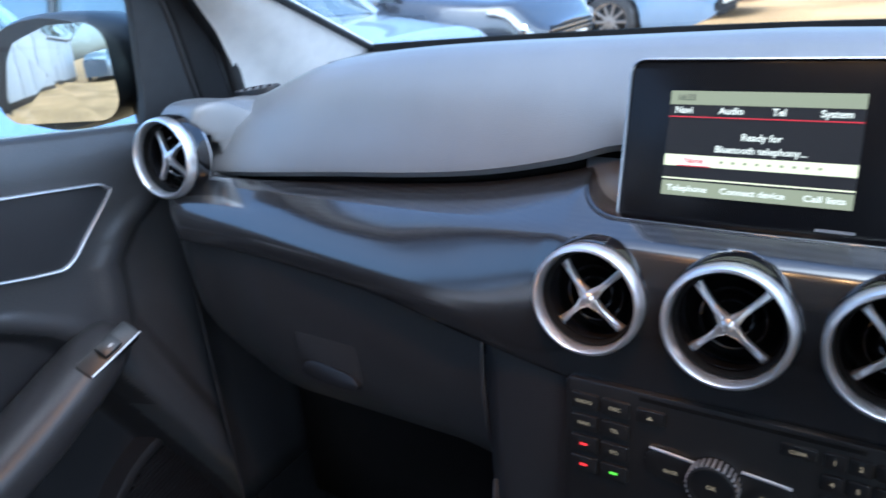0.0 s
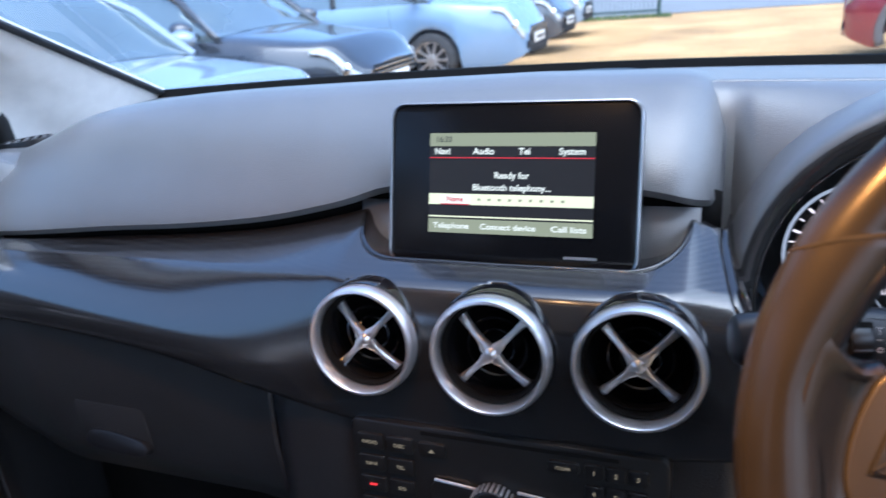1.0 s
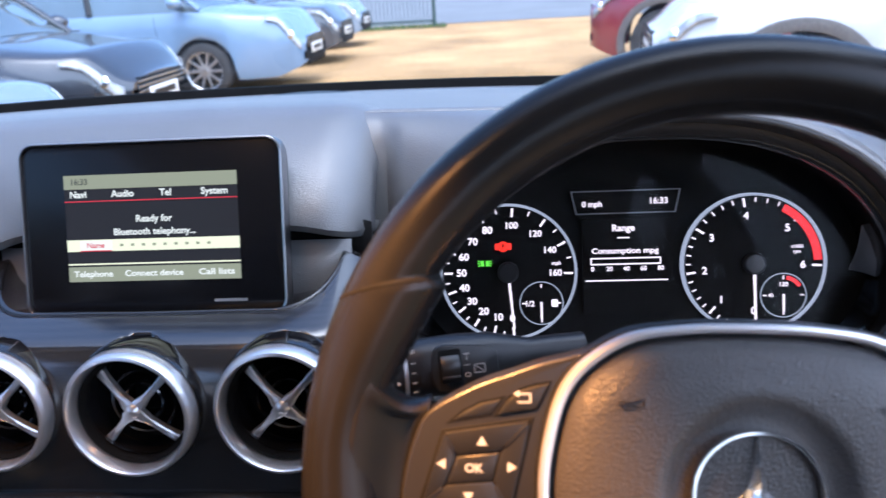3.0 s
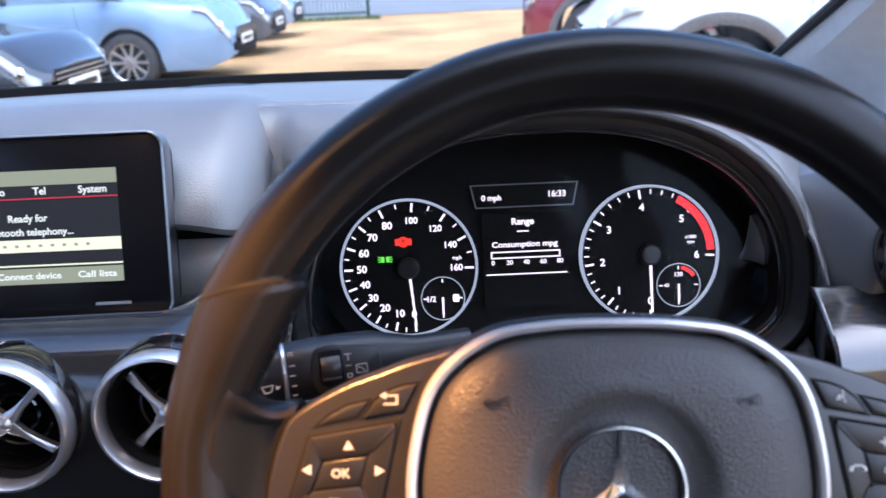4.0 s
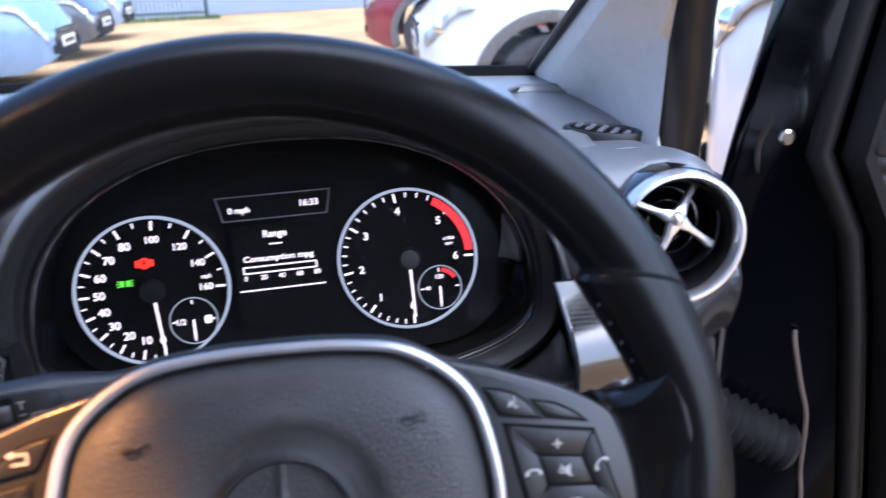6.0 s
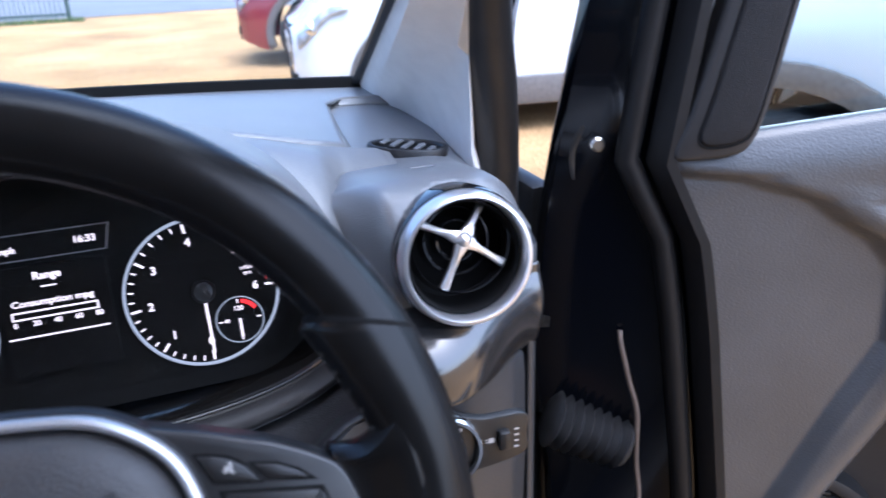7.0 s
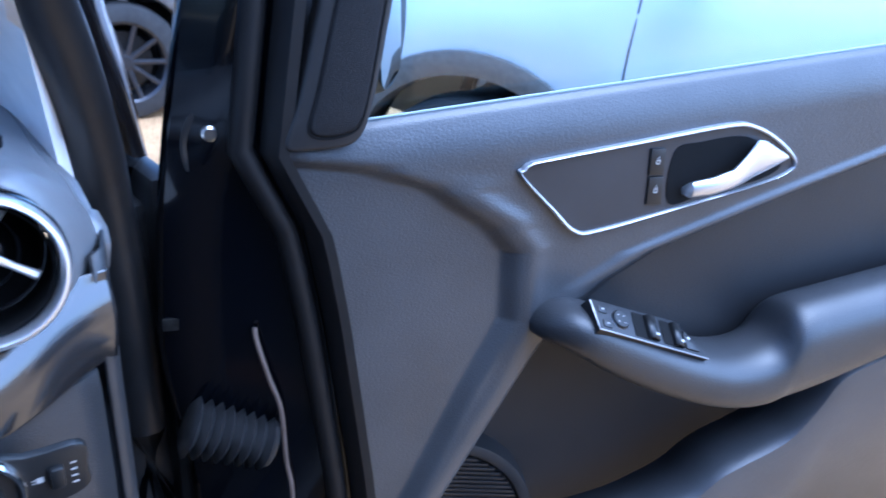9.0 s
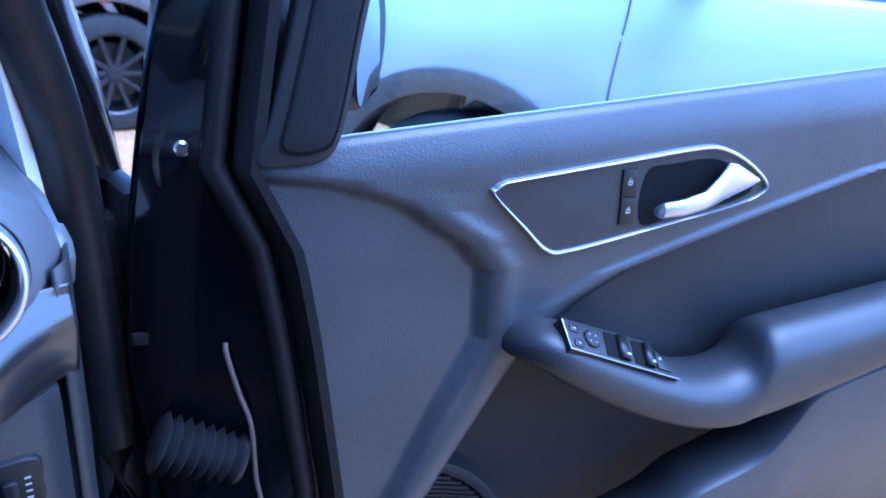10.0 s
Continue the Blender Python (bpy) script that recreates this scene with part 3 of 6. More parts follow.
def vent_holes(bm, keep=0.90):
    """Cuts the round vent openings."""
    gone = [f for f in bm.faces if f.calc_center_median().y < 0.035 and any(math.hypot(f.calc_center_median().x - x, f.calc_center_median().z - z) < r * keep for x, z, r in VENTS)]
    bmesh.ops.delete(bm, geom=gone, context="FACES")
    return bm


part("glossy_trim", vent_holes(grid([trim_section(x) for x in np.concatenate([np.linspace(-0.677, -0.15, 106), np.linspace(-0.147, -0.1325, 8), np.linspace(-0.1319, -0.119, 16), np.linspace(-0.117, 0.117, 79), np.linspace(0.119, 0.1319, 16), np.linspace(0.1325, 0.166, 14)])])), STRIPE, dash, "glossy black trim with fine pinstripes", thick=0.003, place=True)
part("glossy_trim", vent_holes(grid([trim_section(x) for x in np.linspace(0.529, 0.682, 50)])), STRIPE, dash, "glossy black trim with fine pinstripes", thick=0.003, place=True)
# end of the centre trim, towards the steering column
part("trim_return", grid([[(a[0], a[1], a[2]), (a[0] + 0.005, a[1] + 0.008, a[2]), (a[0] + 0.007, 0.05, a[2])] for a in trim_section(0.166)]), PIANO, dash, thick=0.002, place=True)

# recess round the screen
part("screen_recess", grid([[(x, 0.004 + 0.010 * (z - 1.04) / 0.048, z) for z in (0.985, 1.04, 1.072)] for x in np.linspace(-0.136, 0.136, 9)]), SOFT, dash, thick=0.002, place=True)
edge = [trim_section(x)[0] for x in np.concatenate([np.linspace(-0.1319, -0.119, 16), np.linspace(-0.117, 0.117, 50), np.linspace(0.119, 0.1319, 16)])]
part("screen_surround", grid([[(x, y, z + 0.001), (x * 0.99, y + 0.003, z + 0.0012), (x * 0.975, y + 0.006, z - 0.002), (x * 0.965, 0.010 + (y + 0.046) * 0.2, z - 0.010), (x * 0.96, 0.024, z - 0.012)] for x, y, z in edge]), PIANO, dash, thick=0.0015, place=True)


# lower dash: glovebox, centre console face, driver's knee panel
def lower_rows(x0, x1, foot, n=24, rise=False):
    rows = []
    for x in np.linspace(x0, x1, n):
        zb = trim_bottom(x)
        if x > 0.175:
            zb -= 0.034 * ease(0.53, 0.47, x) * ease(0.17, 0.23, x)
        zlow = float(np.interp(x, (-0.668, -0.662, -0.652, -0.623, -0.59, -0.548, -0.503, -0.45), (0.962, 0.935, 0.899, 0.858, 0.83, 0.808, 0.797, foot))) if rise else foot
        end = 0.05 * ease(0.58, 0.70, abs(x))
        w = 1 - ease(0.13, 0.25, abs(x))
        y0 = -0.070 * (1 - w) - 0.09 * w + end + 0.012 * ease(0.46, 0.555, abs(x))
        rows.append([(x, y0 + 0.012, zb - 0.001), (x, y0, zb - 0.004), (x, y0 - 0.002, zb - 0.02), (x, y0 - 0.004, zb * 0.6 + zlow * 0.4), (x, y0 + 0.001, zb * 0.25 + zlow * 0.75), (x, y0 + 0.012, zlow + 0.012), (x, y0 + 0.03, zlow), (x, y0 + 0.2, zlow - 0.01)])
    return rows


rows = lower_rows(-0.668, -0.197, 0.79, 90, True)
glove = part("glovebox_lid", grid(rows), LOWER, dash, "dark grey glovebox lid, closed", thick=0.003, place=True)
latch = part("latch_plate", moved(slab(rounded(0.085, 0.05, 0.006), 0.006, 0.002), tilted((-0.392, -0.0745, 0.862), -2)), LOWER, glove, place=True)
part("latch_lever", moved(slab(smooth_outline([(-0.032, -0.008), (0.033, -0.011), (0.031, 0.004), (-0.028, 0.009)], 4), 0.008, 0.003), tilted((-0.388, -0.080, 0.848), 20)), HARD, glove, place=True)
# seam and centre console side
part("centre_face", grid(lower_rows(-0.193, 0.174, 0.60, 24)), LOWER, dash, thick=0.003, place=True)
part("knee_panel", grid(lower_rows(0.176, 0.665, 0.74, 28)), LOWER, dash, thick=0.003, place=True)
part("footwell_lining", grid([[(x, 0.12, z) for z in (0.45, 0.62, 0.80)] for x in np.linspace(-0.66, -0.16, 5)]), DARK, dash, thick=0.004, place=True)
part("console_side", grid([[(-0.185 + 0.05 * k / 6, -0.095 - 0.16 * k / 6, z) for z in np.linspace(0.80 - 0.05 * k, 0.36, 8)] for k in range(7)]), LOWER, dash, thick=0.004, place=True)


def end_pod(s):
    """Outer end of the dashboard, round the end vent."""
    rows = []
    x0 = 0.515 if s > 0 else 0.48
    for k in range(65):
        x = x0 + (0.685 - x0) * k / 64
        k = (x - 0.545) / 0.01
        e = max(0.0, (k - 8) / 6)
        drop = 0.07 * e * e + (0.0 if s > 0 else 0.03 * (1 - ease(0.545, 0.575, x)))
        lift = -0.016 + 0.010 * ease(0.530, 0.560, x)
        sink = (0.05 if s > 0 else 0.0) * (1 - ease(0.515, 0.562, x))
        back = 0.06 * e * e + (0.09 if s > 0 else 0.06) * (1 - ease(0.515 if s > 0 else 0.545, 0.566 if s > 0 else 0.585, x))
        t = ease(0, 4, k)
        rows.append([(s * x, 0.33, deck_z(x, 0.33) + lift - drop * 0.05), (s * x, 0.22, deck_z(x, 0.22) + lift - drop * 0.12), (s * x, 0.14, deck_z(x, 0.14) + lift - drop * 0.25 - sink * 0.1), (s * x, 0.07 + back * 0.3, 1.097 - drop * 0.45 - sink * 0.3), (s * x, 0.015 + back * 0.5, 1.103 + 0.004 * t - drop * 0.8 - sink * 0.5),
                     (s * x, -0.020 + back, 1.106 - drop * 0.7 - sink * 0.6), (s * x, -0.036 + back, 1.085 - drop * 0.5), (s * x, -0.040 + back, 1.06 - drop * 0.3), (s * x, -0.038 + back, 1.035), (s * x, -0.030 + back, 1.018)])
    pod = part("end_pod", vent_holes(grid(refined(rows, 6))), SOFT, dash, thick=0.003, place=True)
    # flank that faces the door
    flank = [[(s * 0.685, y, z), (s * 0.697, y + 0.012, z - 0.008), (s * 0.70, y + 0.03, z - 0.02)] for _, y, z in rows[-1]]
    part("end_flank", grid(flank), SOFT, dash, thick=0.003, place=True)
    low = [[(s * 0.672, -0.014, z), (s * 0.682, -0.004, z), (s * 0.691, 0.025, z), (s * 0.700, 0.24, z)] for z in np.linspace(1.045, 0.5, 14)]
    part("end_flank", grid(low), LOWER, dash, thick=0.003, place=True)
    # small oval demister grille on top
    g = Matrix.Translation((s * 0.620, 0.106, 1.1020)) @ pose(0, 0, 0, 0, s * 6, 0) @ tilted((0, 0, 0), 87, s * -10)
    part("grille_frame", moved(ring_band(smooth_outline([(-.034, 0), (-.018, .017), (.018, .017), (.034, 0), (.018, -.017), (-.018, -.017)], 5), smooth_outline([(-.029, 0), (-.016, .0135), (.016, .0135), (.029, 0), (.016, -.0135), (-.016, -.0135)], 5), 0.008, 0.002, 0.001), g), HARD, pod, place=True)
    part("grille_well", moved(slab(smooth_outline([(-.029, 0), (-.016, .0135), (.016, .0135), (.029, 0), (.016, -.0135), (-.016, -.0135)], 5), 0.002, 0, -0.0005), g), DARK, pod, place=True)
    for k in range(5):
        x = -0.0205 + 0.01025 * k
        h = 0.0118 * math.sqrt(max(0.1, 1 - (x / 0.026) ** 2))
        part("slat", moved(block(x - 0.0020, x + 0.0020, -h, h, 0.0, 0.0022, 0.0007), g @ pose(0, 0, 0, 0, 0, -28 * s)), SOFT, pod, place=True)


end_pod(1)
end_pod(-1)
# low sensor hump at the foot of the windscreen
part("sensor_hump", moved(lathe([(0.085, 0), (0.08, 0.006), (0.05, 0.010), (0, 0.011)], 36), Matrix.Translation((0.0, 0.455, 1.104)) @ Matrix.Diagonal((1, 0.55, 1, 1))), HARD, dash, place=True)


# soft wall between the screen roll and the instrument hood, and at the driver's end
rows = []
for x in np.linspace(0.125, 0.60, 60):
    d = abs(x - 0.353) / 0.194
    foot = 1.0 + 0.163 * (1 - d ** 2.3) ** (1 / 2.3) - 0.012 if d < 1 else 0.92
    z = deck_z(x, 0.10)
    fw = 0.066 * ease(0.500, 0.548, x)
    foot = min(foot, z - 0.001)
    sink = 0.016 * ease(0.50, 0.54, x)
    rows.append([(x, 0.30, deck_z(x, 0.30) - 0.008 - sink), (x, 0.20, deck_z(x, 0.20) - 0.007 - sink), (x, 0.13, deck_z(x, 0.13) - 0.004 * ease(0.48, 0.5, x) - sink)] + [(x, 0.10 - (0.056 + fw) * f ** 0.45, z + (foot - z) * f) for f in (0.0, 0.03, 0.10, 0.22, 0.4, 0.65, 1.0)])
part("hood_cheek", grid(rows), SOFT, dash, thick=0.003, place=True)


# ---- driver's instrument hood ----
def arch(a, b, k, low, n=56, ex=2.3):
    """Outline round the instruments: wide arch above, shallow curve below."""
    out = []
    for i in range(n):
        t = 2 * math.pi * i / n
        c, s = math.cos(t), math.sin(t)
        bb = b if s > 0 else low
        out.append((0.353 + a * math.copysign(abs(c) ** (2 / ex), c), 1.0 + bb * math.copysign(abs(s) ** (2 / ex), s) + k))
    return out


def hood_back(x, z, y):
    """Outer skin of the hood settling into the deck behind."""
    t = ease(0.0, 0.34, y)
    return (x, y, z * (1 - t) + min(z, deck_z(x, 0.3) - 0.012) * t)


A0, A1, A2, A3 = arch(0.196, 0.163, 0, 0.075), arch(0.191, 0.158, 0, 0.068), arch(0.184, 0.151, 0, 0.058), arch(0.176, 0.134, -0.006, 0.048)
rows = []
for y, sc in ((0.34, 1.10), (0.26, 1.09), (0.18, 1.06), (0.10, 1.03), (0.04, 1.01)):
    rows.append([hood_back(0.353 + (x - 0.353) * sc, z, y) for x, z in A0])
rows.append([(x, 0.008, z) for x, z in A0])
rows.append([(x, -0.004, z) for x, z in A1])
part("instrument_hood", grid(rows, True), SOFT, dash, thick=0.002, place=True)
rows = [[(x, -0.004, z) for x, z in A1], [(x, -0.003, z) for x, z in arch(0.188, 0.155, 0, 0.064)], [(x, 0.004, z) for x, z in A2], [(x, 0.012, z) for x, z in arch(0.183, 0.149, 0, 0.057)],
        [(x, 0.013, z) for x, z in arch(0.179, 0.142, -0.002, 0.053)]]
part("hood_lining", grid(rows, True), HOODIN, dash, "matte black lining of the instrument hood", thick=0.002, place=True)

rows = [[(x, 0.013, z) for x, z in arch(0.179, 0.142, -0.002, 0.053)], [(x, 0.02, z) for x, z in arch(0.177, 0.139, -0.003, 0.052)], [(x, 0.075, z) for x, z in A3]]
part("gauge_cone", grid(rows, True), GLOSSIN, dash, "glossy black surround of the gauges", thick=0.002, place=True)

# ledge from the lower lip of the hood to the top of the knee panel
rows = []
for x in np.linspace(0.168, 0.545, 40):
    d = min(1.0, abs(x - 0.353) / 0.196)
    zl = 1.0 - 0.075 * (1 - d ** 2.3) ** (1 / 2.3)
    zk = trim_bottom(x) - 0.034 * ease(0.53, 0.47, x) * ease(0.17, 0.23, x)
    rows.append([(x, 0.03, zl - 0.004), (x, 0.004, zl - 0.001), (x, -0.010, zl - 0.004), (x, -0.022, zl * 0.6 + zk * 0.4 - 0.010), (x, -0.040, zk - 0.010), (x, -0.055, zk - 0.002), (x, -0.062, zk - 0.001)])
part("cluster_ledge", grid(rows), LOWER, dash, thick=0.002, place=True)

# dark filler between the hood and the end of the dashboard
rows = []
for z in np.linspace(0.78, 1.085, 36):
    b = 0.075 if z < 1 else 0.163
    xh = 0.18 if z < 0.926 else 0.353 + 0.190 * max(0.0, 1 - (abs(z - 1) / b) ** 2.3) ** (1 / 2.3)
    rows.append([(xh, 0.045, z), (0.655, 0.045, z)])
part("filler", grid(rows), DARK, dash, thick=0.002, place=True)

# ---- instrument cluster ----
CL = tilted((0.345, 0.060, 1.030), 17)
cluster = thing("instrument_cluster", CL, "lit instrument cluster with two round dials under the hood", "instrument cluster")
part("backplate", slab(rounded(0.352, 0.176, 0.07, 8, 0.008, 0.012), 0.01, 0, -0.004), DARK, cluster)


def dial(cx, cy, marks, angles, minor, red, sub, needle_angle):
    r = 0.054
    d = part("dial_face", moved(lathe([(0, 0.0), (r - 0.002, 0.0), (r - 0.002, -0.004)], 64), pose(cx, cy, 0)), DARK, cluster)
    part("dial_ring", moved(lathe([(r - 0.0010, 0.0), (r - 0.0006, 0.003), (r + 0.0002, 0.0034), (r + 0.0009, 0.0024), (r + 0.0012, -0.004)], 64), pose(cx, cy, 0)), LITDIM, d, "pale lit ring")
    for k, a in enumerate(angles):
        m = pose(cx, cy, 0.0007) @ pose(0, 0, 0, 0, 0, a)
        part("tick", moved(rect(0.0445, 0.0515, -0.0008, 0.0008, 0), m), LITRED if a in red else LIT, d)
        words(marks[k], 0.0082 if len(marks[k]) < 3 else 0.0072, LIT, d, pose(cx + 0.0375 * math.cos(radians(a)), cy + 0.0375 * math.sin(radians(a)), 0.0008), "numeral")
    for a in minor:
        part("tick", moved(rect(0.0478, 0.0515, -0.0005, 0.0005, 0), pose(cx, cy, 0.0007) @ pose(0, 0, 0, 0, 0, a)), LIT, d)
    # small dial inside the large one
    sx, sy = cx + sub[0], cy + sub[1]
    part("small_ring", moved(lathe([(0.0168, 0.001), (0.0172, 0.0022), (0.0176, 0.001)], 40), pose(sx, sy, 0)), LITDIM, d)
    part("small_needle", moved(rect(-0.0008, 0.0008, -0.013, 0.001, 0.002), pose(sx, sy, 0)), LIT, d)
    for a in (0, 90, 180, 270):
        part("tick", moved(rect(0.0125, 0.0155, -0.0005, 0.0005, 0.0012), pose(sx, sy, 0) @ pose(0, 0, 0, 0, 0, a)), LIT, d)
    part("needle", moved(slab([(-0.002, -0.001), (0.046, -0.0007), (0.046, 0.0007), (-0.002, 0.001)], 0.001, 0, 0.004), pose(cx, cy, 0) @ pose(0, 0, 0, 0, 0, needle_angle)), LIT, d, "pale lit needle")
    part("needle_hub", moved(lathe([(0, 0.007), (0.007, 0.0065), (0.0085, 0.005), (0.0085, 0.0)], 28), pose(cx, cy, 0)), HARD, d)
    return d, sx, sy


def between(angles, n):
    out = []
    for a, b in zip(angles, angles[1:]):
        d = (b - a + 180) % 360 - 180
        out += [a + d * k / n for k in range(1, n)]
    return out


SPEED = (-86, -104, -123, -142, -161, 180, 160, 138, 115, 85, 54, 27, -2)
dl, sx, sy = dial(-0.0945, -0.0075, ("0", "10", "20", "30", "40", "50", "60", "70", "80", "100", "120", "140", "160"), SPEED, between(SPEED, 2), (), (0.026, -0.0255), -85)
words("mph", 0.0042, LIT, dl, pose(-0.0945 + 0.0385, -0.0010, 0.0008), "lettering")
words("1/2", 0.0062, LIT, dl, pose(sx - 0.0095, sy - 0.0005, 0.0012), "lettering")
part("pump_mark", moved(slab(rounded(0.005, 0.006, 0.001), 0.0005), pose(sx + 0.0105, sy, 0.002)), LIT, dl)
TACH = (-90, -131, -172, 147, 98, 46, -3)
dr, sx, sy = dial(0.0965, -0.0050, ("0", "1", "2", "3", "4", "5", "6"), TACH, between(TACH, 5), (), (0.0225, -0.0255), -89)
words("120", 0.0048, LIT, dr, pose(sx, sy + 0.0085, 0.0012), "lettering")
words("40", 0.004, LIT, dr, pose(sx - 0.0095, sy, 0.0012), "lettering")
words("x1000", 0.0036, LIT, dr, pose(0.0965 + 0.033, 0.0075, 0.0008), "lettering")
words("rpm", 0.0036, LIT, dr, pose(0.0965 + 0.033, 0.0035, 0.0008), "lettering")
a0 = [radians(a) for a in np.linspace(62, 2, 22)]
part("red_zone", grid([[(0.0965 + r * math.cos(a), -0.0050 + r * math.sin(a), 0.0011) for a in a0] for r in (0.0455, 0.0515)]), LITRED, dr, "red rev limit band")
a0 = [radians(a) for a in np.linspace(80, 30, 8)]
part("red_zone", grid([[(sx + r * math.cos(a), sy + r * math.sin(a), 0.0012) for a in a0] for r in (0.0125, 0.0155)]), LITRED, dr)
# warning lamps in the speedometer
lamp = part("warning_lamp", moved(lathe([(0, 0.0012), (0.0042, 0.0012)], 20), pose(-0.0980, 0.0133, 0)), LITORANGE, dl, "red brake warning lamp, lit")
part("warning_lamp", moved(rect(-0.0065, 0.0065, -0.0026, 0.0026, 0.0011), pose(-0.0980, 0.0133, 0)), LITORANGE, dl)
words("P", 0.0052, DARK, dl, pose(-0.0980, 0.0133, 0.0016), "lamp_symbol")
for s in (-1, 1):
    part("side_light_lamp", moved(flat([(0.0008 * s, -0.0022), (0.0032 * s, -0.0022), (0.0032 * s, 0.0022), (0.0008 * s, 0.0022)][::s], 0.0012), pose(-0.1130, 0.0, 0)), LITGREEN, dl, "green side light symbol, lit")
    for j in (-1, 0, 1):
        part("side_light_lamp", moved(rect(0.0036, 0.0058, -0.0004, 0.0004, 0.0012), pose(-0.1130, 0.0, 0) @ pose(0, 0, 0, 0, 0, (0 if s > 0 else 180) + 22 * j)), LITGREEN, dl)
# displays between the dials
clock = part("clock_display", slab([(-0.0435, 0.055), (-0.0395, 0.0375), (0.0375, 0.0375), (0.0415, 0.055)], 0.004, 0.0, 0.0005), DARK, cluster, "narrow clock display")
part("display_frame", ring_band([(-0.0437, 0.0555), (-0.0397, 0.037), (0.0377, 0.037), (0.0417, 0.0555)], [(-0.0427, 0.0547), (-0.0389, 0.0378), (0.0369, 0.0378), (0.0407, 0.0547)], 0.003, 0.0014), GREYSYM, clock)
words("0 mph", 0.0062, LIT, clock, pose(-0.027, 0.0448, 0.0012), "lettering")
words("16:33", 0.0068, LIT, clock, pose(0.0245, 0.0462, 0.0012), "lettering")
disp = part("trip_display", slab(rounded(0.070, 0.076, 0.002, 3, 0.0, -0.005), 0.004, 0, 0.0004), DARK, cluster, "dark trip display with pale writing")
words("Range", 0.0074, LIT, disp, pose(-0.003, 0.0255, 0.001), "lettering")
words("----", 0.0074, LIT, disp, pose(-0.003, 0.0185, 0.001), "lettering")
words("Consumption mpg", 0.0062, LIT, disp, pose(-0.002, 0.0075, 0.001), "lettering", 0.052)
part("bar_graph", ring_band([(-0.029, 0.0022), (-0.029, -0.0035), (0.026, -0.0035), (0.026, 0.0022)], [(-0.028, 0.0012), (-0.028, -0.0025), (0.025, -0.0025), (0.025, 0.0012)], 0.0003, 0.001), LIT, disp)
for k, tx in enumerate(("0", "20", "40", "60", "80")):
    words(tx, 0.005, LIT, disp, pose(-0.0275 + 0.0133 * k, -0.0068, 0.001), "numeral")
part("divider", rect(-0.033, 0.031, -0.0165, -0.0155, 0.001), LIT, disp)
cov = part("cover_glass", slab(rounded(0.345, 0.145, 0.05, 8, 0.008, 0.012), 0.0015, 0, 0.014), COVER, cluster, "clear cover")
cov.visible_shadow = False


# ---- round air vents ----
def air_vent(m, r, twist, swivel, label, lift=0.0):
    v = thing("air_vent", m, label, "air vent", "round air vents of the dashboard")
    part("outer_ring", lathe([(r * 1.0, -0.02), (r * 1.0, 0.006), (r * 0.985, 0.0105), (r * 0.95, 0.013), (r * 0.91, 0.0135), (r * 0.885, 0.012), (r * 0.87, 0.007), (r * 0.86, -0.002)], 64), SATIN, v, "satin silver ring")
    part("collar", lathe([(r * 1.045, -0.016), (r * 1.045, -0.008), (r * 1.035, -0.001), (r * 1.015, 0.002), (r * 1.0, 0.0)], 64), PIANO, v)
    barrel = part("barrel", lathe([(r * 0.84, 0.004), (r * 0.80, 0.001), (r * 0.79, -0.03), (r * 0.4, -0.045), (0, -0.045)], 56), DARK, v, "black vent barrel")
    sw = pose(0, lift, -0.002, *swivel)
    for q in (0.30, 0.50):
        part("inner_ring", moved(lathe([(r * q + 0.0010, -0.024), (r * q + 0.0010, -0.010), (r * q, -0.0092), (r * q - 0.0010, -0.010), (r * q - 0.0010, -0.024)], 48), sw), PIANO, barrel)
    part("rim_ring", moved(lathe([(r * 0.80, -0.014), (r * 0.795, -0.003), (r * 0.775, -0.0008), (r * 0.752, -0.003), (r * 0.745, -0.014)], 56), sw), PIANO, barrel)
    for a in twist:
        # flat blades, broad at the hub and at the tip
        blade = [(r * 0.02, 0.0046, 0.0056), (r * 0.14, 0.0040, 0.0050), (r * 0.26, 0.0024, 0.0034), (r * 0.45, 0.0021, 0.0012), (r * 0.62, 0.0025, -0.0006), (r * 0.775, 0.0031, -0.0026)]
        rows = [[(x, -w, z - 0.0050), (x, -w, z - 0.0008), (x, -w * 0.55, z), (x, w * 0.55, z), (x, w, z - 0.0008), (x, w, z - 0.0050)] for x, w, z in blade]
        part("spoke", moved(capped(rows), sw @ pose(0, 0, 0, 0, 0, a)), SATIN, barrel, "satin silver spoke", angle=30)
    part("hub", moved(lathe([(0, 0.0082), (r * 0.06, 0.0078), (r * 0.11, 0.0056), (r * 0.12, -0.002)], 24), sw), SATIN, barrel)
    return v


XARMS = (45, 135, 225, 315)
air_vent(tilted((-0.0945, -0.091, 0.995), 7, 0), 0.0425, XARMS, (0, 0, 0), "round silver-ringed air vent with crossed spokes under the screen")
air_vent(tilted((0.0045, -0.094, 0.995), 7, 0), 0.0435, XARMS, (0, 0, 0), "round silver-ringed air vent with crossed spokes under the screen")
air_vent(tilted((0.1035, -0.091, 0.995), 7, 0), 0.0435, XARMS, (0, 0, 0), "round silver-ringed air vent with crossed spokes under the screen")
air_vent(tilted((-0.607, -0.052, 1.056), 8, 4), 0.0455, (42, 128, 228, 318), (0, 0, 0), "round silver-ringed air vent at the passenger end of the dashboard")
air_vent(tilted((0.606, -0.050, 1.065), 8, -4), 0.0455, (50, 152, 243, 325), (-12, 4, 0), "round silver-ringed air vent at the driver end of the dashboard, turned", 0.011)

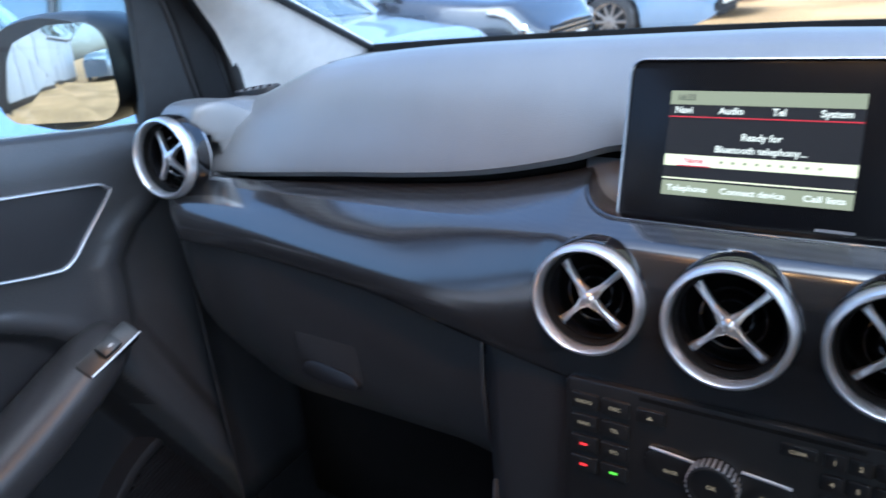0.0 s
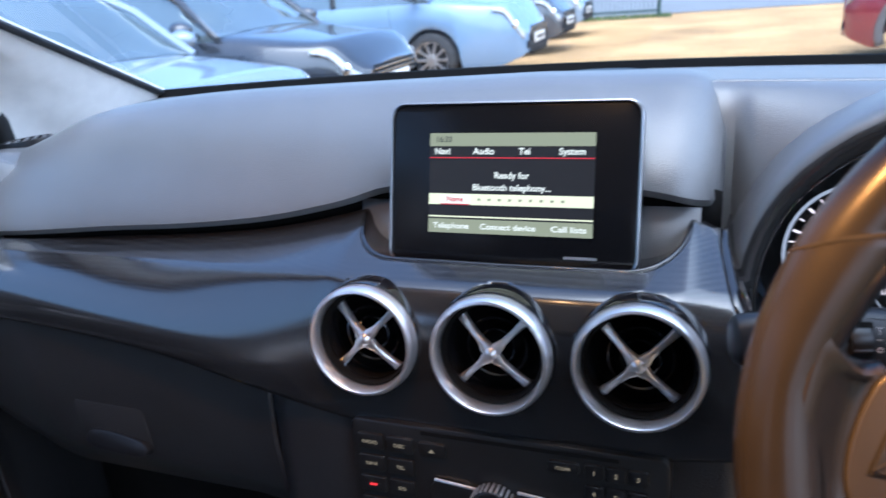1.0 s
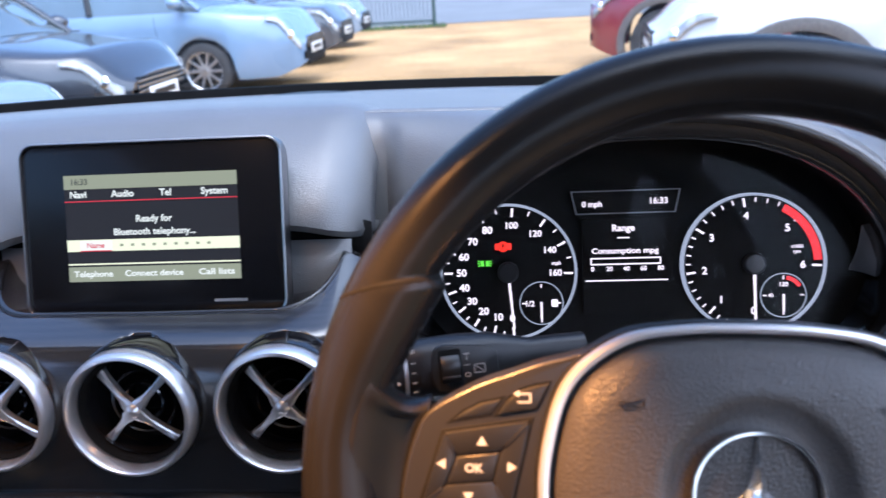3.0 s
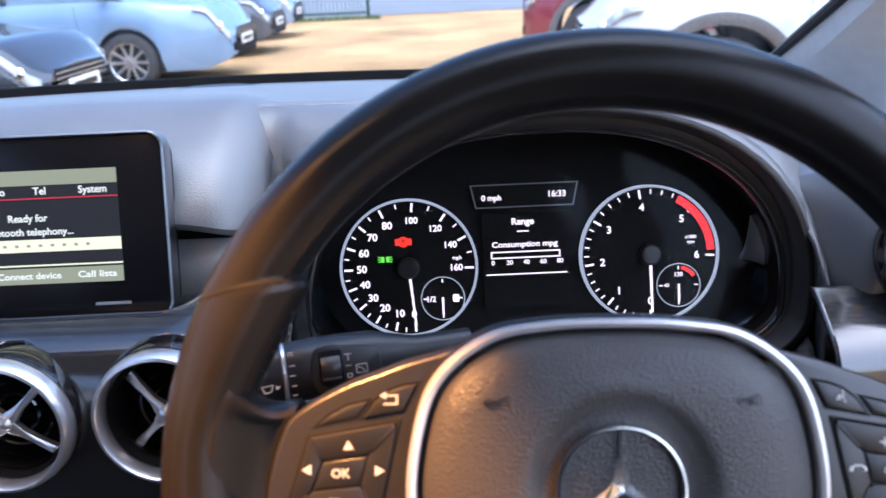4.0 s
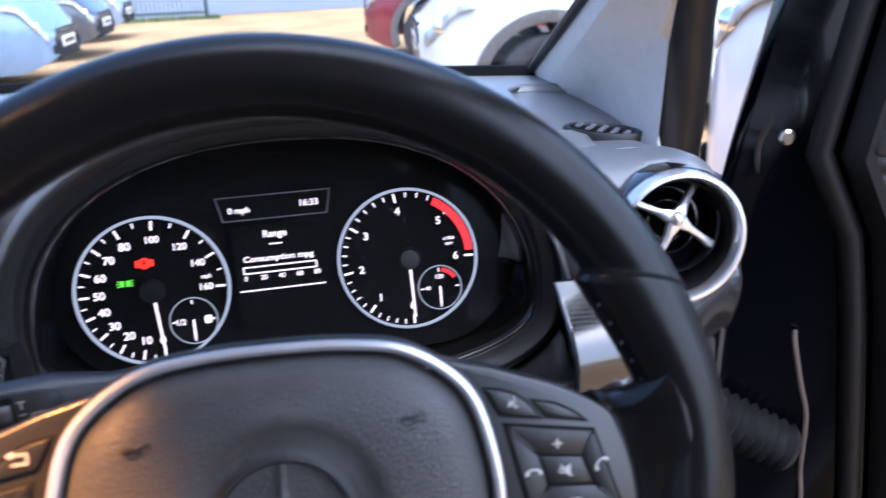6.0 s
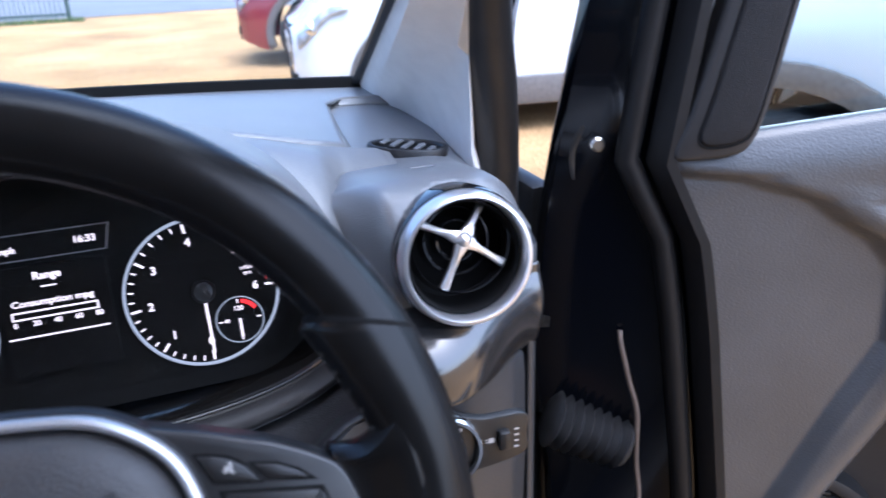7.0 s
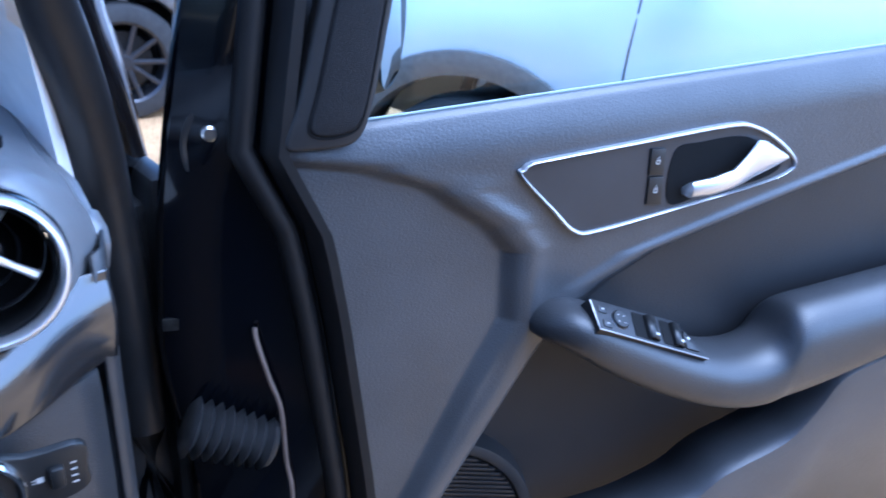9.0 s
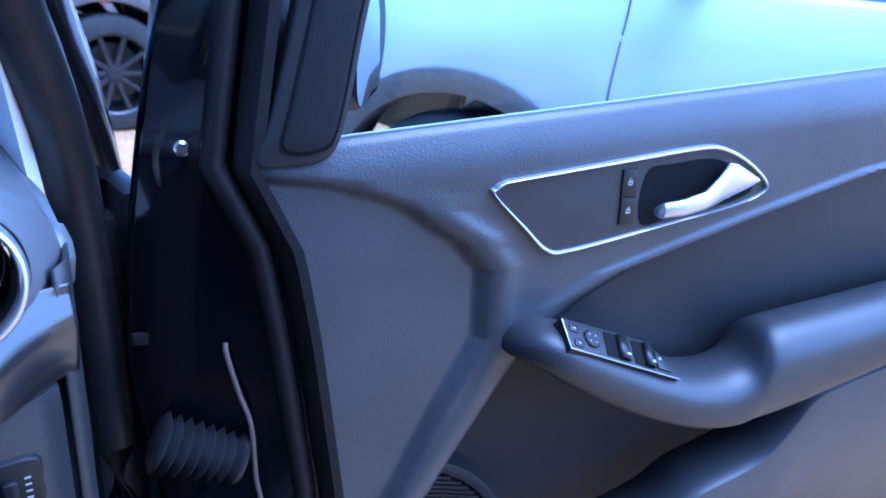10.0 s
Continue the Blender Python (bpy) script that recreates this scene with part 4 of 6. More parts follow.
# ---- screen on the dashboard ----
SC = tilted((0.0, -0.014, 1.0925), 17)
screen = thing("display_screen", SC, "freestanding black display screen with a silver frame, switched on", "screen")
part("housing", slab(rounded(0.188, 0.120, 0.012, 6), 0.016, 0.001, -0.003), HARD, screen)
part("silver_frame", ring_band(rounded(0.193, 0.126, 0.012, 8), rounded(0.1885, 0.1215, 0.010, 8), 0.012, 0.003, 0.0015), DARKSATIN, screen, "satin silver frame")
part("front_glass", slab(rounded(0.1885, 0.1215, 0.010, 8), 0.006, 0.0006, 0.0012), SCREENBLACK, screen, "glossy black front")
AW, AT, AB = 0.0635, 0.0395, -0.0365
pic = part("lit_picture", rect(-AW, AW, AB, AT, 0.0016), SCR_BG, screen, "lit menu picture")


def srow(v):
    return AT + (AB - AT) * v


part("status_bar", rect(-AW, AW, srow(0.13), srow(0), 0.0019), SCR_OLIVE, pic)
words("16:33", 0.006, SCR_GREYTEXT, pic, pose(-0.052, srow(0.065), 0.0022))
for tx, u in (("Navi", -0.053), ("Audio", -0.020), ("Tel", 0.0115), ("System", 0.047)):
    words(tx, 0.0068, SCR_TEXT, pic, pose(u, srow(0.183), 0.0022))
part("red_line", rect(-AW, AW, srow(0.250), srow(0.240), 0.0021), SCR_RED, pic)
words("Ready for", 0.0068, SCR_TEXT, pic, pose(0.002, srow(0.42), 0.0022))
words("Bluetooth telephony...", 0.0066, SCR_TEXT, pic, pose(0.002, srow(0.54), 0.0022), width=0.060)
part("entry_bar", rect(-AW, AW, srow(0.715), srow(0.605), 0.0019), SCR_CREAM, pic)
part("entry_tab", rect(-AW + 0.010, -0.030, srow(0.705), srow(0.615), 0.0021), SCR_TEXT, pic)
words("Name", 0.0055, SCR_RED, pic, pose(-0.042, srow(0.66), 0.0024))
part("red_line", rect(-AW + 0.010, -0.030, srow(0.715), srow(0.705), 0.0023), SCR_RED, pic)
for k in range(9):
    part("entry_mark", rect(-0.024 + 0.008 * k, -0.0215 + 0.008 * k, srow(0.672), srow(0.648), 0.0022), SCR_OLIVE, pic)
part("softkey_line", rect(-AW, AW, srow(0.842), srow(0.828), 0.0019), SCR_CREAM, pic)
part("softkey_bar", rect(-AW, AW, srow(1.0), srow(0.86), 0.0019), SCR_OLIVE, pic)
for tx, u, w in (("Telephone", -0.045, 0.029), ("Connect device", 0.0, 0.043), ("Call lists", 0.046, 0.026)):
    words(tx, 0.006, SCR_TEXT, pic, pose(u, srow(0.93), 0.0022), width=w)
part("badge_plate", rect(-0.012 + 0.055, 0.012 + 0.055, -0.0525, -0.0505, 0.0015), GREYSYM, screen)

# ---- radio and keypad below the vents ----
RD = tilted((0.008, -0.1065, 0.868), 4)
radio = thing("radio_unit", RD, "black car radio with keypad set in the centre of the dashboard", "radio")
part("fascia", slab(rounded(0.238, 0.128, 0.008, 6), 0.02, 0.003, 0.001), BUTTON, radio)
part("disc_slot", rect(-0.060, 0.085, 0.0575, 0.0605, 0.0016), DARK, radio)


def key(x, y, w, h, tx="", mark=WARMSYM, size=0.0042):
    k = part("key", moved(slab(rounded(w, h, 0.002, 3), 0.004, 0.001, 0.0038), pose(x, y, 0)), BUTTON, radio)
    if tx:
        words(tx, size, mark, k, pose(x, y, 0.0042))
    return k


for (x, y), tx in zip([(-0.1015 + 0.0243 * i, 0.0465 - 0.0185 * j) for j in range(4) for i in range(2)], ("RADIO", "DISC", "NAVI", "TEL", "", "SYS", "", "")):
    k = key(x, y, 0.0215, 0.0135, tx)
    if not tx:
        part("symbol", rect(x - 0.003, x + 0.003, y - 0.0010, y + 0.0010, 0.0042), LITRED if (x < -0.09 and y < 0.01) else (LITGREEN if y < 0.01 else WARMSYM), k)
key(-0.051, 0.0465, 0.021, 0.0115)
part("symbol", flat([(-0.0535, 0.0450), (-0.0485, 0.0450), (-0.0510, 0.0482)], 0.0042), WARMSYM, radio)
key(0.047, 0.0488, 0.022, 0.009, "CLEAR", size=0.0036)
for j in range(3):
    for i in range(3):
        key(0.0685 + 0.0148 * i, 0.0485 - 0.0165 * j, 0.0135, 0.0115, str(3 * j + i + 1), size=0.005)
for x0, x1, tx in ((-0.050, -0.018, "BACK"), (0.014, 0.046, "ON")):
    part("rocker", moved(slab(smooth_outline([(x0, 0.012), (x1, 0.009), (x1, -0.010), (x0, -0.007)], 4), 0.004, 0.001, 0.004), pose(0, 0.0085, 0)), BUTTON, radio)
    part("rocker_rim", moved(sweep([(x0, 0.014, 0.003), ((x0 + x1) / 2, 0.0135, 0.0045), (x1, 0.011, 0.003)], 0.0012, 8), pose(0, 0.0085, 0)), SATIN, radio)
    words(tx, 0.004, WARMSYM, radio, pose((x0 + x1) / 2, 0.007, 0.0045))
knob = part("rotary_knob", moved(lathe([(0.0175, 0.0), (0.0175, 0.012), (0.0165, 0.014), (0.015, 0.0145), (0.0145, 0.012), (0.0, 0.0125)], 40), pose(-0.0035, 0.0095, 0)), BUTTON, radio)
for k in range(28):
    part("knurl", moved(block(0.0168, 0.0182, -0.0009, 0.0009, 0.003, 0.0135, 0.0003), pose(-0.0035, 0.0095, 0, 0, 0, k * 360 / 28)), SATIN, knob)
words("OK", 0.0045, WARMSYM, knob, pose(-0.0035, 0.0095, 0.0130))

# ---- steering wheel ----
SW = tilted((0.3465, -0.235, 1.046), 22) @ pose(0, 0, 0, 0, 0, -2)
wheel = thing("steering_wheel", SW, "black leather steering wheel with silver bezel and buttons", "steering wheel")
R0 = 0.1718


def rim_point(a, t, grow=1.0):
    """Surface of the rim at wheel angle a; t runs round its section. The grips bulge inwards under a slanted seam."""
    up = 90 - abs(((a + 90) % 360) - 180)    # degrees above the spokes on either side
    b = 0.0058 * ease(29.0, 27.6, up) * ease(6.0, 24.0, up) + 0.0030 * ease(-40, -20, up) * ease(8, -6, up)
    slant = 5.0 * math.exp(-((up - 28.3) / 11) ** 2) * (1 if math.cos(radians(a)) > 0 else -1)
    c, s = math.cos(t), math.sin(t)
    r = R0 - b / 2 + (0.0166 + b / 2) * c * grow
    w = radians(a - slant * c)
    return (r * math.cos(w), r * math.sin(w), -0.004 + (0.0185 + 0.12 * b) * s * grow)


ANGLES = sorted(set([round(k * 3.0, 2) for k in range(120)] + [round(c + d, 2) for c in (28.3, 151.7) for d in (-1.6, -1.0, -0.5, 0, 0.5, 1.0)]))
rim_bm = grid([[rim_point(a, 2 * math.pi * k / 24) for k in range(24)] for a in ANGLES + [ANGLES[0]]], True)
bmesh.ops.remove_doubles(rim_bm, verts=rim_bm.verts, dist=1e-7)
bmesh.ops.recalc_face_normals(rim_bm, faces=rim_bm.faces)
rim = part("rim", rim_bm, LEATHER, wheel, "worn black leather rim")
for a in (28.6, 151.4):
    part("seam", grid([[rim_point(a + d, 2 * math.pi * k / 28, g) for k in range(28)] for d, g in ((-0.35, 0.99), (-0.2, 1.012), (0.2, 1.012), (0.35, 0.99))], True), DARK, rim)
# stitches along the inside of the grips
for side in (1, -1):
    for k in range(9):
        a = 90 - side * (66 + k * 2.6)
        p = Vector(rim_point(a, radians(162), 1.0))
        part("stitch", moved(block(-0.0009, 0.0009, -0.0004, 0.0004, -0.0003, 0.0004), Matrix.Translation(p) @ pose(0, 0, 0, 0, 0, a + 55)), RUBBER, rim)

PLATE_TOP = [(0.062, 0.0560), (0.074, 0.0522), (0.086, 0.0490), (0.098, 0.0446), (0.109, 0.0408), (0.120, 0.0355), (0.129, 0.0303), (0.1345, 0.0258)]
PLATE_SIDE = [(0.1380, 0.0190), (0.1415, 0.0080), (0.1440, -0.0060), (0.1435, -0.022), (0.136, -0.038)]


def mirrored(pts, s):
    return [(s * x, y) for x, y in pts][::s]


def spoke(s):
    """Leather web that runs from the button plate into the grip."""
    edge = smooth_outline([(0.1325, 0.0275), (0.1358, 0.0215), (0.1392, 0.0110), (0.1420, -0.0030), (0.1425, -0.020), (0.136, -0.040)], 4, False)
    far = smooth_outline([(0.1590, 0.0440), (0.1625, 0.0310), (0.1655, 0.0120), (0.1665, -0.006), (0.1645, -0.026), (0.157, -0.055)], 4, False)
    rows = []
    for i, (e, f) in enumerate(zip(edge, far)):
        v = i / (len(edge) - 1)
        r = []
        for k in range(13):
            u = k / 12
            sag = 0.0075 * math.sin(math.pi * u) * ease(0.25, 0.0, v)
            r.append((s * (e[0] + (f[0] - e[0]) * u), e[1] + (f[1] - e[1]) * u - sag, -0.0040 + 0.0155 * ease(0.05, 1.0, u) - 0.001 * math.sin(math.pi * u)))
        if i == 0:
            for dy, dz in ((-0.004, -0.030), (0.0035, -0.012), (0.0028, -0.004)):
                rows.append([(x, y + dy, z + dz) for x, y, z in r])
        rows.append(r)
    return grid(rows)


def shrunk(pts, d):
    """A convex outline drawn in by d."""
    out = []
    n = len(pts)
    area = sum(pts[i][0] * pts[(i + 1) % n][1] - pts[(i + 1) % n][0] * pts[i][1] for i in range(n))
    sg = 1 if area > 0 else -1
    lines = []
    for i in range(n):
        a, b = Vector(pts[i]), Vector(pts[(i + 1) % n])
        t = (b - a).normalized()
        nrm = Vector((-t.y, t.x)) * sg
        lines.append((a + nrm * d, t))
    for i in range(n):
        (p, t), (q, u) = lines[i - 1], lines[i]
        den = t.x * u.y - t.y * u.x
        k = ((q.x - p.x) * u.y - (q.y - p.y) * u.x) / den if abs(den) > 1e-9 else 0
        out.append(tuple(p + t * k))
    return out


# corners of the four-way pad: outer frame and the middle key
PAD = [(0.0890, 0.0254), (0.1264, 0.0192), (0.1362, -0.0128), (0.0978, -0.0150)]
MID = [(0.1020, 0.0116), (0.1206, 0.0092), (0.1250, -0.0030), (0.1050, -0.0010)]
BACKKEY = [(0.0812, 0.0412), (0.0880, 0.0400), (0.0935, 0.0380), (0.0992, 0.0337), (0.1040, 0.0266), (0.0868, 0.0297)]
WINGKEY = [(0.1010, 0.0343), (0.1105, 0.0322), (0.1180, 0.0282), (0.1234, 0.0235), (0.1060, 0.0268)]
for s in (-1, 1):
    part("spoke", spoke(s), LEATHER, wheel, thick=0.003)
    outline = smooth_outline(mirrored(PLATE_TOP + PLATE_SIDE, s), 4, False) + [(s * x, y) for x, y in ([(0.105, -0.052), (0.07, -0.055), (0.06, 0.0)][::s] if s > 0 else [(0.06, 0.0), (0.07, -0.055), (0.105, -0.052)])]
    outline = [(p[0], p[1]) for p in outline]
    if s < 0:
        outline = outline[::-1]
    plate = part("button_plate", slab(outline, 0.016, 0.0048, 0.0005, 4), BUTTONPLATE, wheel, "satin black button plate")
    part("pad_well", slab(shrunk(mirrored(PAD, s), -0.0009), 0.002, 0.0003, 0.0009), DARK, plate)
    for k in range(4):
        quad = [PAD[k], PAD[(k + 1) % 4], MID[(k + 1) % 4], MID[k]]
        part("button", slab(shrunk(mirrored(quad, s), 0.0004), 0.004, 0.0007, 0.0017), BUTTON, plate)
        a, b = Vector(PAD[k]), Vector(MID[k])
        p, d = a.lerp(b, 0.5), (b - a)
        part("rib", moved(block(-d.length * 0.36, d.length * 0.36, -0.0006, 0.0006, 0.0, 0.0021, 0.0003), Matrix.Translation((s * p.x, p.y, 0)) @ pose(0, 0, 0, 0, 0, math.degrees(math.atan2(d.y, s * d.x)))), HARD, plate)
    part("button", slab(shrunk(mirrored(MID, s), 0.0004), 0.004, 0.0006, 0.0013), BUTTON, plate)
    for outl in (BACKKEY, WINGKEY):
        part("key_gap", slab(shrunk(mirrored(outl, s), -0.0006), 0.002, 0.0, 0.0007), DARK, plate)
        part("button", slab(shrunk(mirrored(outl, s), 0.0003), 0.004, 0.0010, 0.0019 if outl is BACKKEY else 0.0013), BUTTON, plate)
    cx, cy = s * 0.1132, 0.0042
    if s < 0:
        words("OK", 0.0052, SYMBOL, plate, pose(cx, cy, 0.0017))
        for dx, dy, a in ((0.0034, 0.0115, 0), (-0.0022, -0.0115, 180), (-0.0135, 0.0018, 90), (0.0158, 0.0012, -90)):
            part("symbol", moved(flat([(-0.0022, -0.0015), (0.0022, -0.0015), (0, 0.0024)], 0.0021), pose(cx + dx, cy + dy, 0) @ pose(0, 0, 0, 0, 0, a)), SYMBOL, plate)
        part("symbol", joined(rect(-0.0945, -0.0893, 0.0360, 0.0367, 0.0023), rect(-0.0900, -0.0893, 0.0325, 0.0360, 0.0023), rect(-0.0950, -0.0900, 0.0325, 0.0332, 0.0023), flat([(-0.0942, 0.0379), (-0.0968, 0.03635), (-0.0942, 0.0348)], 0.0023)), SYMBOL, plate)
    else:
        x, y = cx - 0.0030, cy + 0.0115
        part("symbol", joined(rect(x - 0.0020, x + 0.0020, y - 0.00035, y + 0.00035, 0.0021), rect(x - 0.00035, x + 0.00035, y + 0.00035, y + 0.0020, 0.0021), rect(x - 0.00035, x + 0.00035, y - 0.0020, y - 0.00035, 0.0021)), SYMBOL, plate)
        x, y = cx + 0.0030, cy - 0.0120
        part("symbol", rect(x - 0.0020, x + 0.0020, y - 0.00035, y + 0.00035, 0.0021), SYMBOL, plate)
        # crossed-out loudspeaker
        x, y = cx, cy
        part("symbol", joined(ring_band([(x - 0.0030, y - 0.0010), (x - 0.0010, y - 0.0010), (x - 0.0010, y + 0.0010), (x - 0.0030, y + 0.0010)], [(x - 0.0026, y - 0.0006), (x - 0.0014, y - 0.0006), (x - 0.0014, y + 0.0006), (x - 0.0026, y + 0.0006)], 0.0003, 0.0017), flat([(x - 0.0008, y - 0.0010), (x + 0.0018, y - 0.0026), (x + 0.0018, y + 0.0026), (x - 0.0008, y + 0.0010)], 0.0017)), SYMBOL, plate)
        part("symbol", moved(rect(-0.0036, 0.0036, -0.00025, 0.00025, 0.0019), pose(x, y, 0, 0, 0, -48)), SYMBOL, plate)
        # receivers: lifted and laid down
        for dx, dy, a in ((0.0150, 0.0012, 38), (-0.0140, 0.0008, 0)):
            part("symbol", moved(sweep([(-0.0029, -0.0012, 0), (-0.0027, 0.0002, 0), (-0.0012, 0.0011, 0), (0.0012, 0.0011, 0), (0.0027, 0.0002, 0), (0.0029, -0.0012, 0)], [(0.0009, 0.0003), (0.0007, 0.0003), (0.0004, 0.0003), (0.0004, 0.0003), (0.0007, 0.0003), (0.0009, 0.0003)], 6), pose(cx + dx, cy + dy, 0.0019, 0, 0, a)), SYMBOL, plate)
        # talking head, drawn as plain strokes
        part("symbol", joined(flat([(0.0905, 0.0330), (0.0922, 0.0330), (0.0924, 0.0352), (0.0914, 0.0356)], 0.0023), sweep([(0.0930, 0.0368, 0.0022), (0.0934, 0.0350, 0.0022), (0.0930, 0.0336, 0.0022), (0.0942, 0.0322, 0.0022)], 0.00045, 6), sweep([(0.0926, 0.0342, 0.0022), (0.0936, 0.0346, 0.0022)], 0.0004, 6)), SYMBOL, plate)

# airbag cover with its silver bezel
PADO = [(-0.086, -0.010), (-0.0835, 0.021), (-0.0745, 0.045), (-0.053, 0.0615), (-0.028, 0.0665), (0, 0.0675), (0.028, 0.0665), (0.053, 0.0615), (0.0745, 0.045), (0.0835, 0.021), (0.086, -0.010), (0.078, -0.048), (0.055, -0.070), (0.0, -0.078), (-0.055, -0.070), (-0.078, -0.048)]
outer = smooth_outline(PADO, 6)
inner = [(x * 0.925, y * 0.93 - 0.0004) for x, y in outer]
rows = []
for sc, z in ((1.0, -0.012), (1.0, 0.001), (0.988, 0.0046), (0.96, 0.0080), (0.90, 0.0112), (0.80, 0.0132), (0.70, 0.0142)):
    rows.append([(x * sc, y * sc, z) for x, y in inner])
for r, z in ((0.0430, 0.0148), (0.0395, 0.0146), (0.0365, 0.0136), (0.0335, 0.0108), (0.0305, 0.0092), (0.028, 0.0088), (0.014, 0.0088), (0.001, 0.0088)):
    rows.append([(r * math.cos(math.atan2(y, x)), r * math.sin(math.atan2(y, x)), z) for x, y in inner])
cover = part("airbag_cover", grid(rows, True), PADSKIN, wheel, "grained black airbag cover")
part("silver_bezel", ring_band(outer, [(x * 0.945, y * 0.945 - 0.0003) for x, y in outer], 0.016, 0.0066, 0.0026), BEZEL, wheel, "satin silver bezel round the airbag cover")
part("bezel_shadow", ring_band([(x * 1.014, y * 1.014) for x, y in outer], [(x * 0.99, y * 0.99) for x, y in outer], 0.012, 0.0022, 0.001), HARD, wheel)
for s in (-1, 1):
    hx, hy = s * 0.0498, 0.0356
    part("horn_mark", joined(sweep([(hx - 0.0050, hy + 0.0004, 0.0139), (hx + 0.0012, hy + 0.0006, 0.0141), (hx + 0.0046, hy + 0.0022, 0.0141), (hx + 0.0050, hy - 0.0018, 0.0141), (hx + 0.0012, hy - 0.0004, 0.0141), (hx - 0.0050, hy - 0.0004, 0.0139)], 0.00028, 6),
         sweep([(hx - 0.0030, hy - 0.0004, 0.0141), (hx - 0.0034, hy - 0.0018, 0.0141), (hx - 0.0008, hy - 0.0024, 0.0141), (hx + 0.0016, hy - 0.0016, 0.0141), (hx + 0.0014, hy - 0.0004, 0.0141)], 0.00028, 6)), HARD, cover)
badge = part("badge", lathe([(0.0262, 0.009), (0.0262, 0.0132), (0.0256, 0.0142), (0.0248, 0.0142), (0.0242, 0.0132), (0.0242, 0.009)], 64), CHROME, wheel, "plain bright ring badge")
part("badge_back", lathe([(0, 0.0104), (0.024, 0.0100), (0.024, 0.009)], 40), PADSKIN, badge)
for a in (90, 210, 330):
    rowsb = []
    for q, w, h in ((0.0, 0.0044, 0.0052), (0.005, 0.0026, 0.0044), (0.014, 0.0013, 0.0030), (0.0245, 0.0005, 0.0020)):
        rowsb.append([(q, -w, 0.0104), (q, 0, 0.0104 + h), (q, w, 0.0104)])
    part("badge_arm", moved(grid(rowsb), pose(0, 0, 0, 0, 0, a)), CHROME, badge, angle=10)
# lower spoke and column shroud
part("lower_spoke", grid([[(x * (1 - 0.45 * v), -0.072 - 0.085 * v, -0.008 - 0.010 * (2 * abs(x) / 0.1) ** 2) for x in np.linspace(-0.05, 0.05, 9)] for v in np.linspace(0, 1, 6)]), SATIN, wheel, thick=0.004)
column = thing("column_shroud", SW @ pose(0, -0.034, -0.034), "black plastic steering column shroud", "steering column")
part("shroud", capped([[(a * math.cos(t), b * math.sin(t) - 0.01, z) for t in np.linspace(0, 2 * math.pi, 28, endpoint=False)] for a, b, z in ((0.060, 0.050, -0.008), (0.064, 0.056, -0.03), (0.07, 0.06, -0.10), (0.075, 0.06, -0.2))]), HARD, column)

# ---- wiper stalk beside the column ----
st = thing("wiper_stalk", frame_of((0.200, -0.137, 1.046), (0.96, 0.26, -0.02), (0, 0.42, 1)), "black plastic wiper stalk with white symbols", "stalk")


def ovals(seq, n=28, up=0.0):
    """A bar along x with rounded-square sections: x, half height, half depth."""
    rows = []
    for x, a, b in seq:
        rows.append([(x, up + a * math.copysign(abs(math.sin(t)) ** 0.8, math.sin(t)), b * math.copysign(abs(math.cos(t)) ** 0.8, math.cos(t))) for t in np.linspace(0, 2 * math.pi, n, endpoint=False)])
    return capped(rows)


part("arm", ovals([(-0.0075, 0.0150, 0.0130), (-0.006, 0.0156, 0.0138), (0.004, 0.0162, 0.0145), (0.022, 0.0165, 0.0145), (0.040, 0.0155, 0.0135), (0.052, 0.0125, 0.011), (0.064, 0.0095, 0.009), (0.095, 0.0090, 0.009)], up=0.0015), HARD, st)
part("pale_band", ovals([(-0.0098, 0.0150, 0.0134), (-0.0094, 0.0158, 0.0141), (-0.0080, 0.0158, 0.0141), (-0.0076, 0.0150, 0.0134)], up=0.0015), SATIN, st, "bright ring round the stalk")
tip = part("twist_tip", ovals([(-0.0440, 0.0100, 0.0090), (-0.0425, 0.0125, 0.0112), (-0.0380, 0.0142, 0.0126), (-0.026, 0.0150, 0.0132), (-0.0098, 0.0155, 0.0138)], up=0.0015), HARD, st)
# raised panel with the thumb wheel
PANEL = smooth_outline([(0.0070, 0.0118), (0.0250, 0.0124), (0.0390, 0.0095), (0.0415, 0.0020), (0.0380, -0.0090), (0.0080, -0.0105)], 5)
part("panel", slab([(p[0], p[1]) for p in PANEL], 0.004, 0.0008, 0.0152), BUTTON, st)
part("wheel_slot", slab(rounded(0.0124, 0.0215, 0.001, 2, 0.0150, 0.0005), 0.001, 0, 0.01545), DARK, st)
part("thumb_wheel", joined(moved(lathe([(0, -0.0050), (0.0098, -0.0050), (0.0100, -0.0046), (0.0100, 0.0046), (0.0098, 0.0050), (0, 0.0050)], 32), Matrix.Translation((0.0150, 0.0008, 0.0086)) @ pose(0, 0, 0, 0, 90, 0)), block(0.0103, 0.0197, -0.0042, -0.0026, 0.0170, 0.0190, 0.0005)), BUTTON, st)
for k, y in enumerate((0.0118, 0.0062, 0.0010, -0.0042, -0.0090)):
    part("symbol", joined(rect(-0.0064, -0.0034, y - 0.0002, y + 0.0002, 0.0150), rect(-0.0064, -0.0034, y + 0.0010, y + 0.0014, 0.0150)) if k == 0 else rect(-0.0062, -0.0034, y - 0.0002, y + 0.0002, 0.0150), SYMBOL, st)
part("symbol", joined(rect(0.0225, 0.0262, 0.0078, 0.0083, 0.0154), rect(0.0241, 0.0246, 0.0045, 0.0078, 0.0154)), SYMBOL, st)
part("symbol", rect(0.0228, 0.0258, 0.0018, 0.0022, 0.0154), SYMBOL, st)
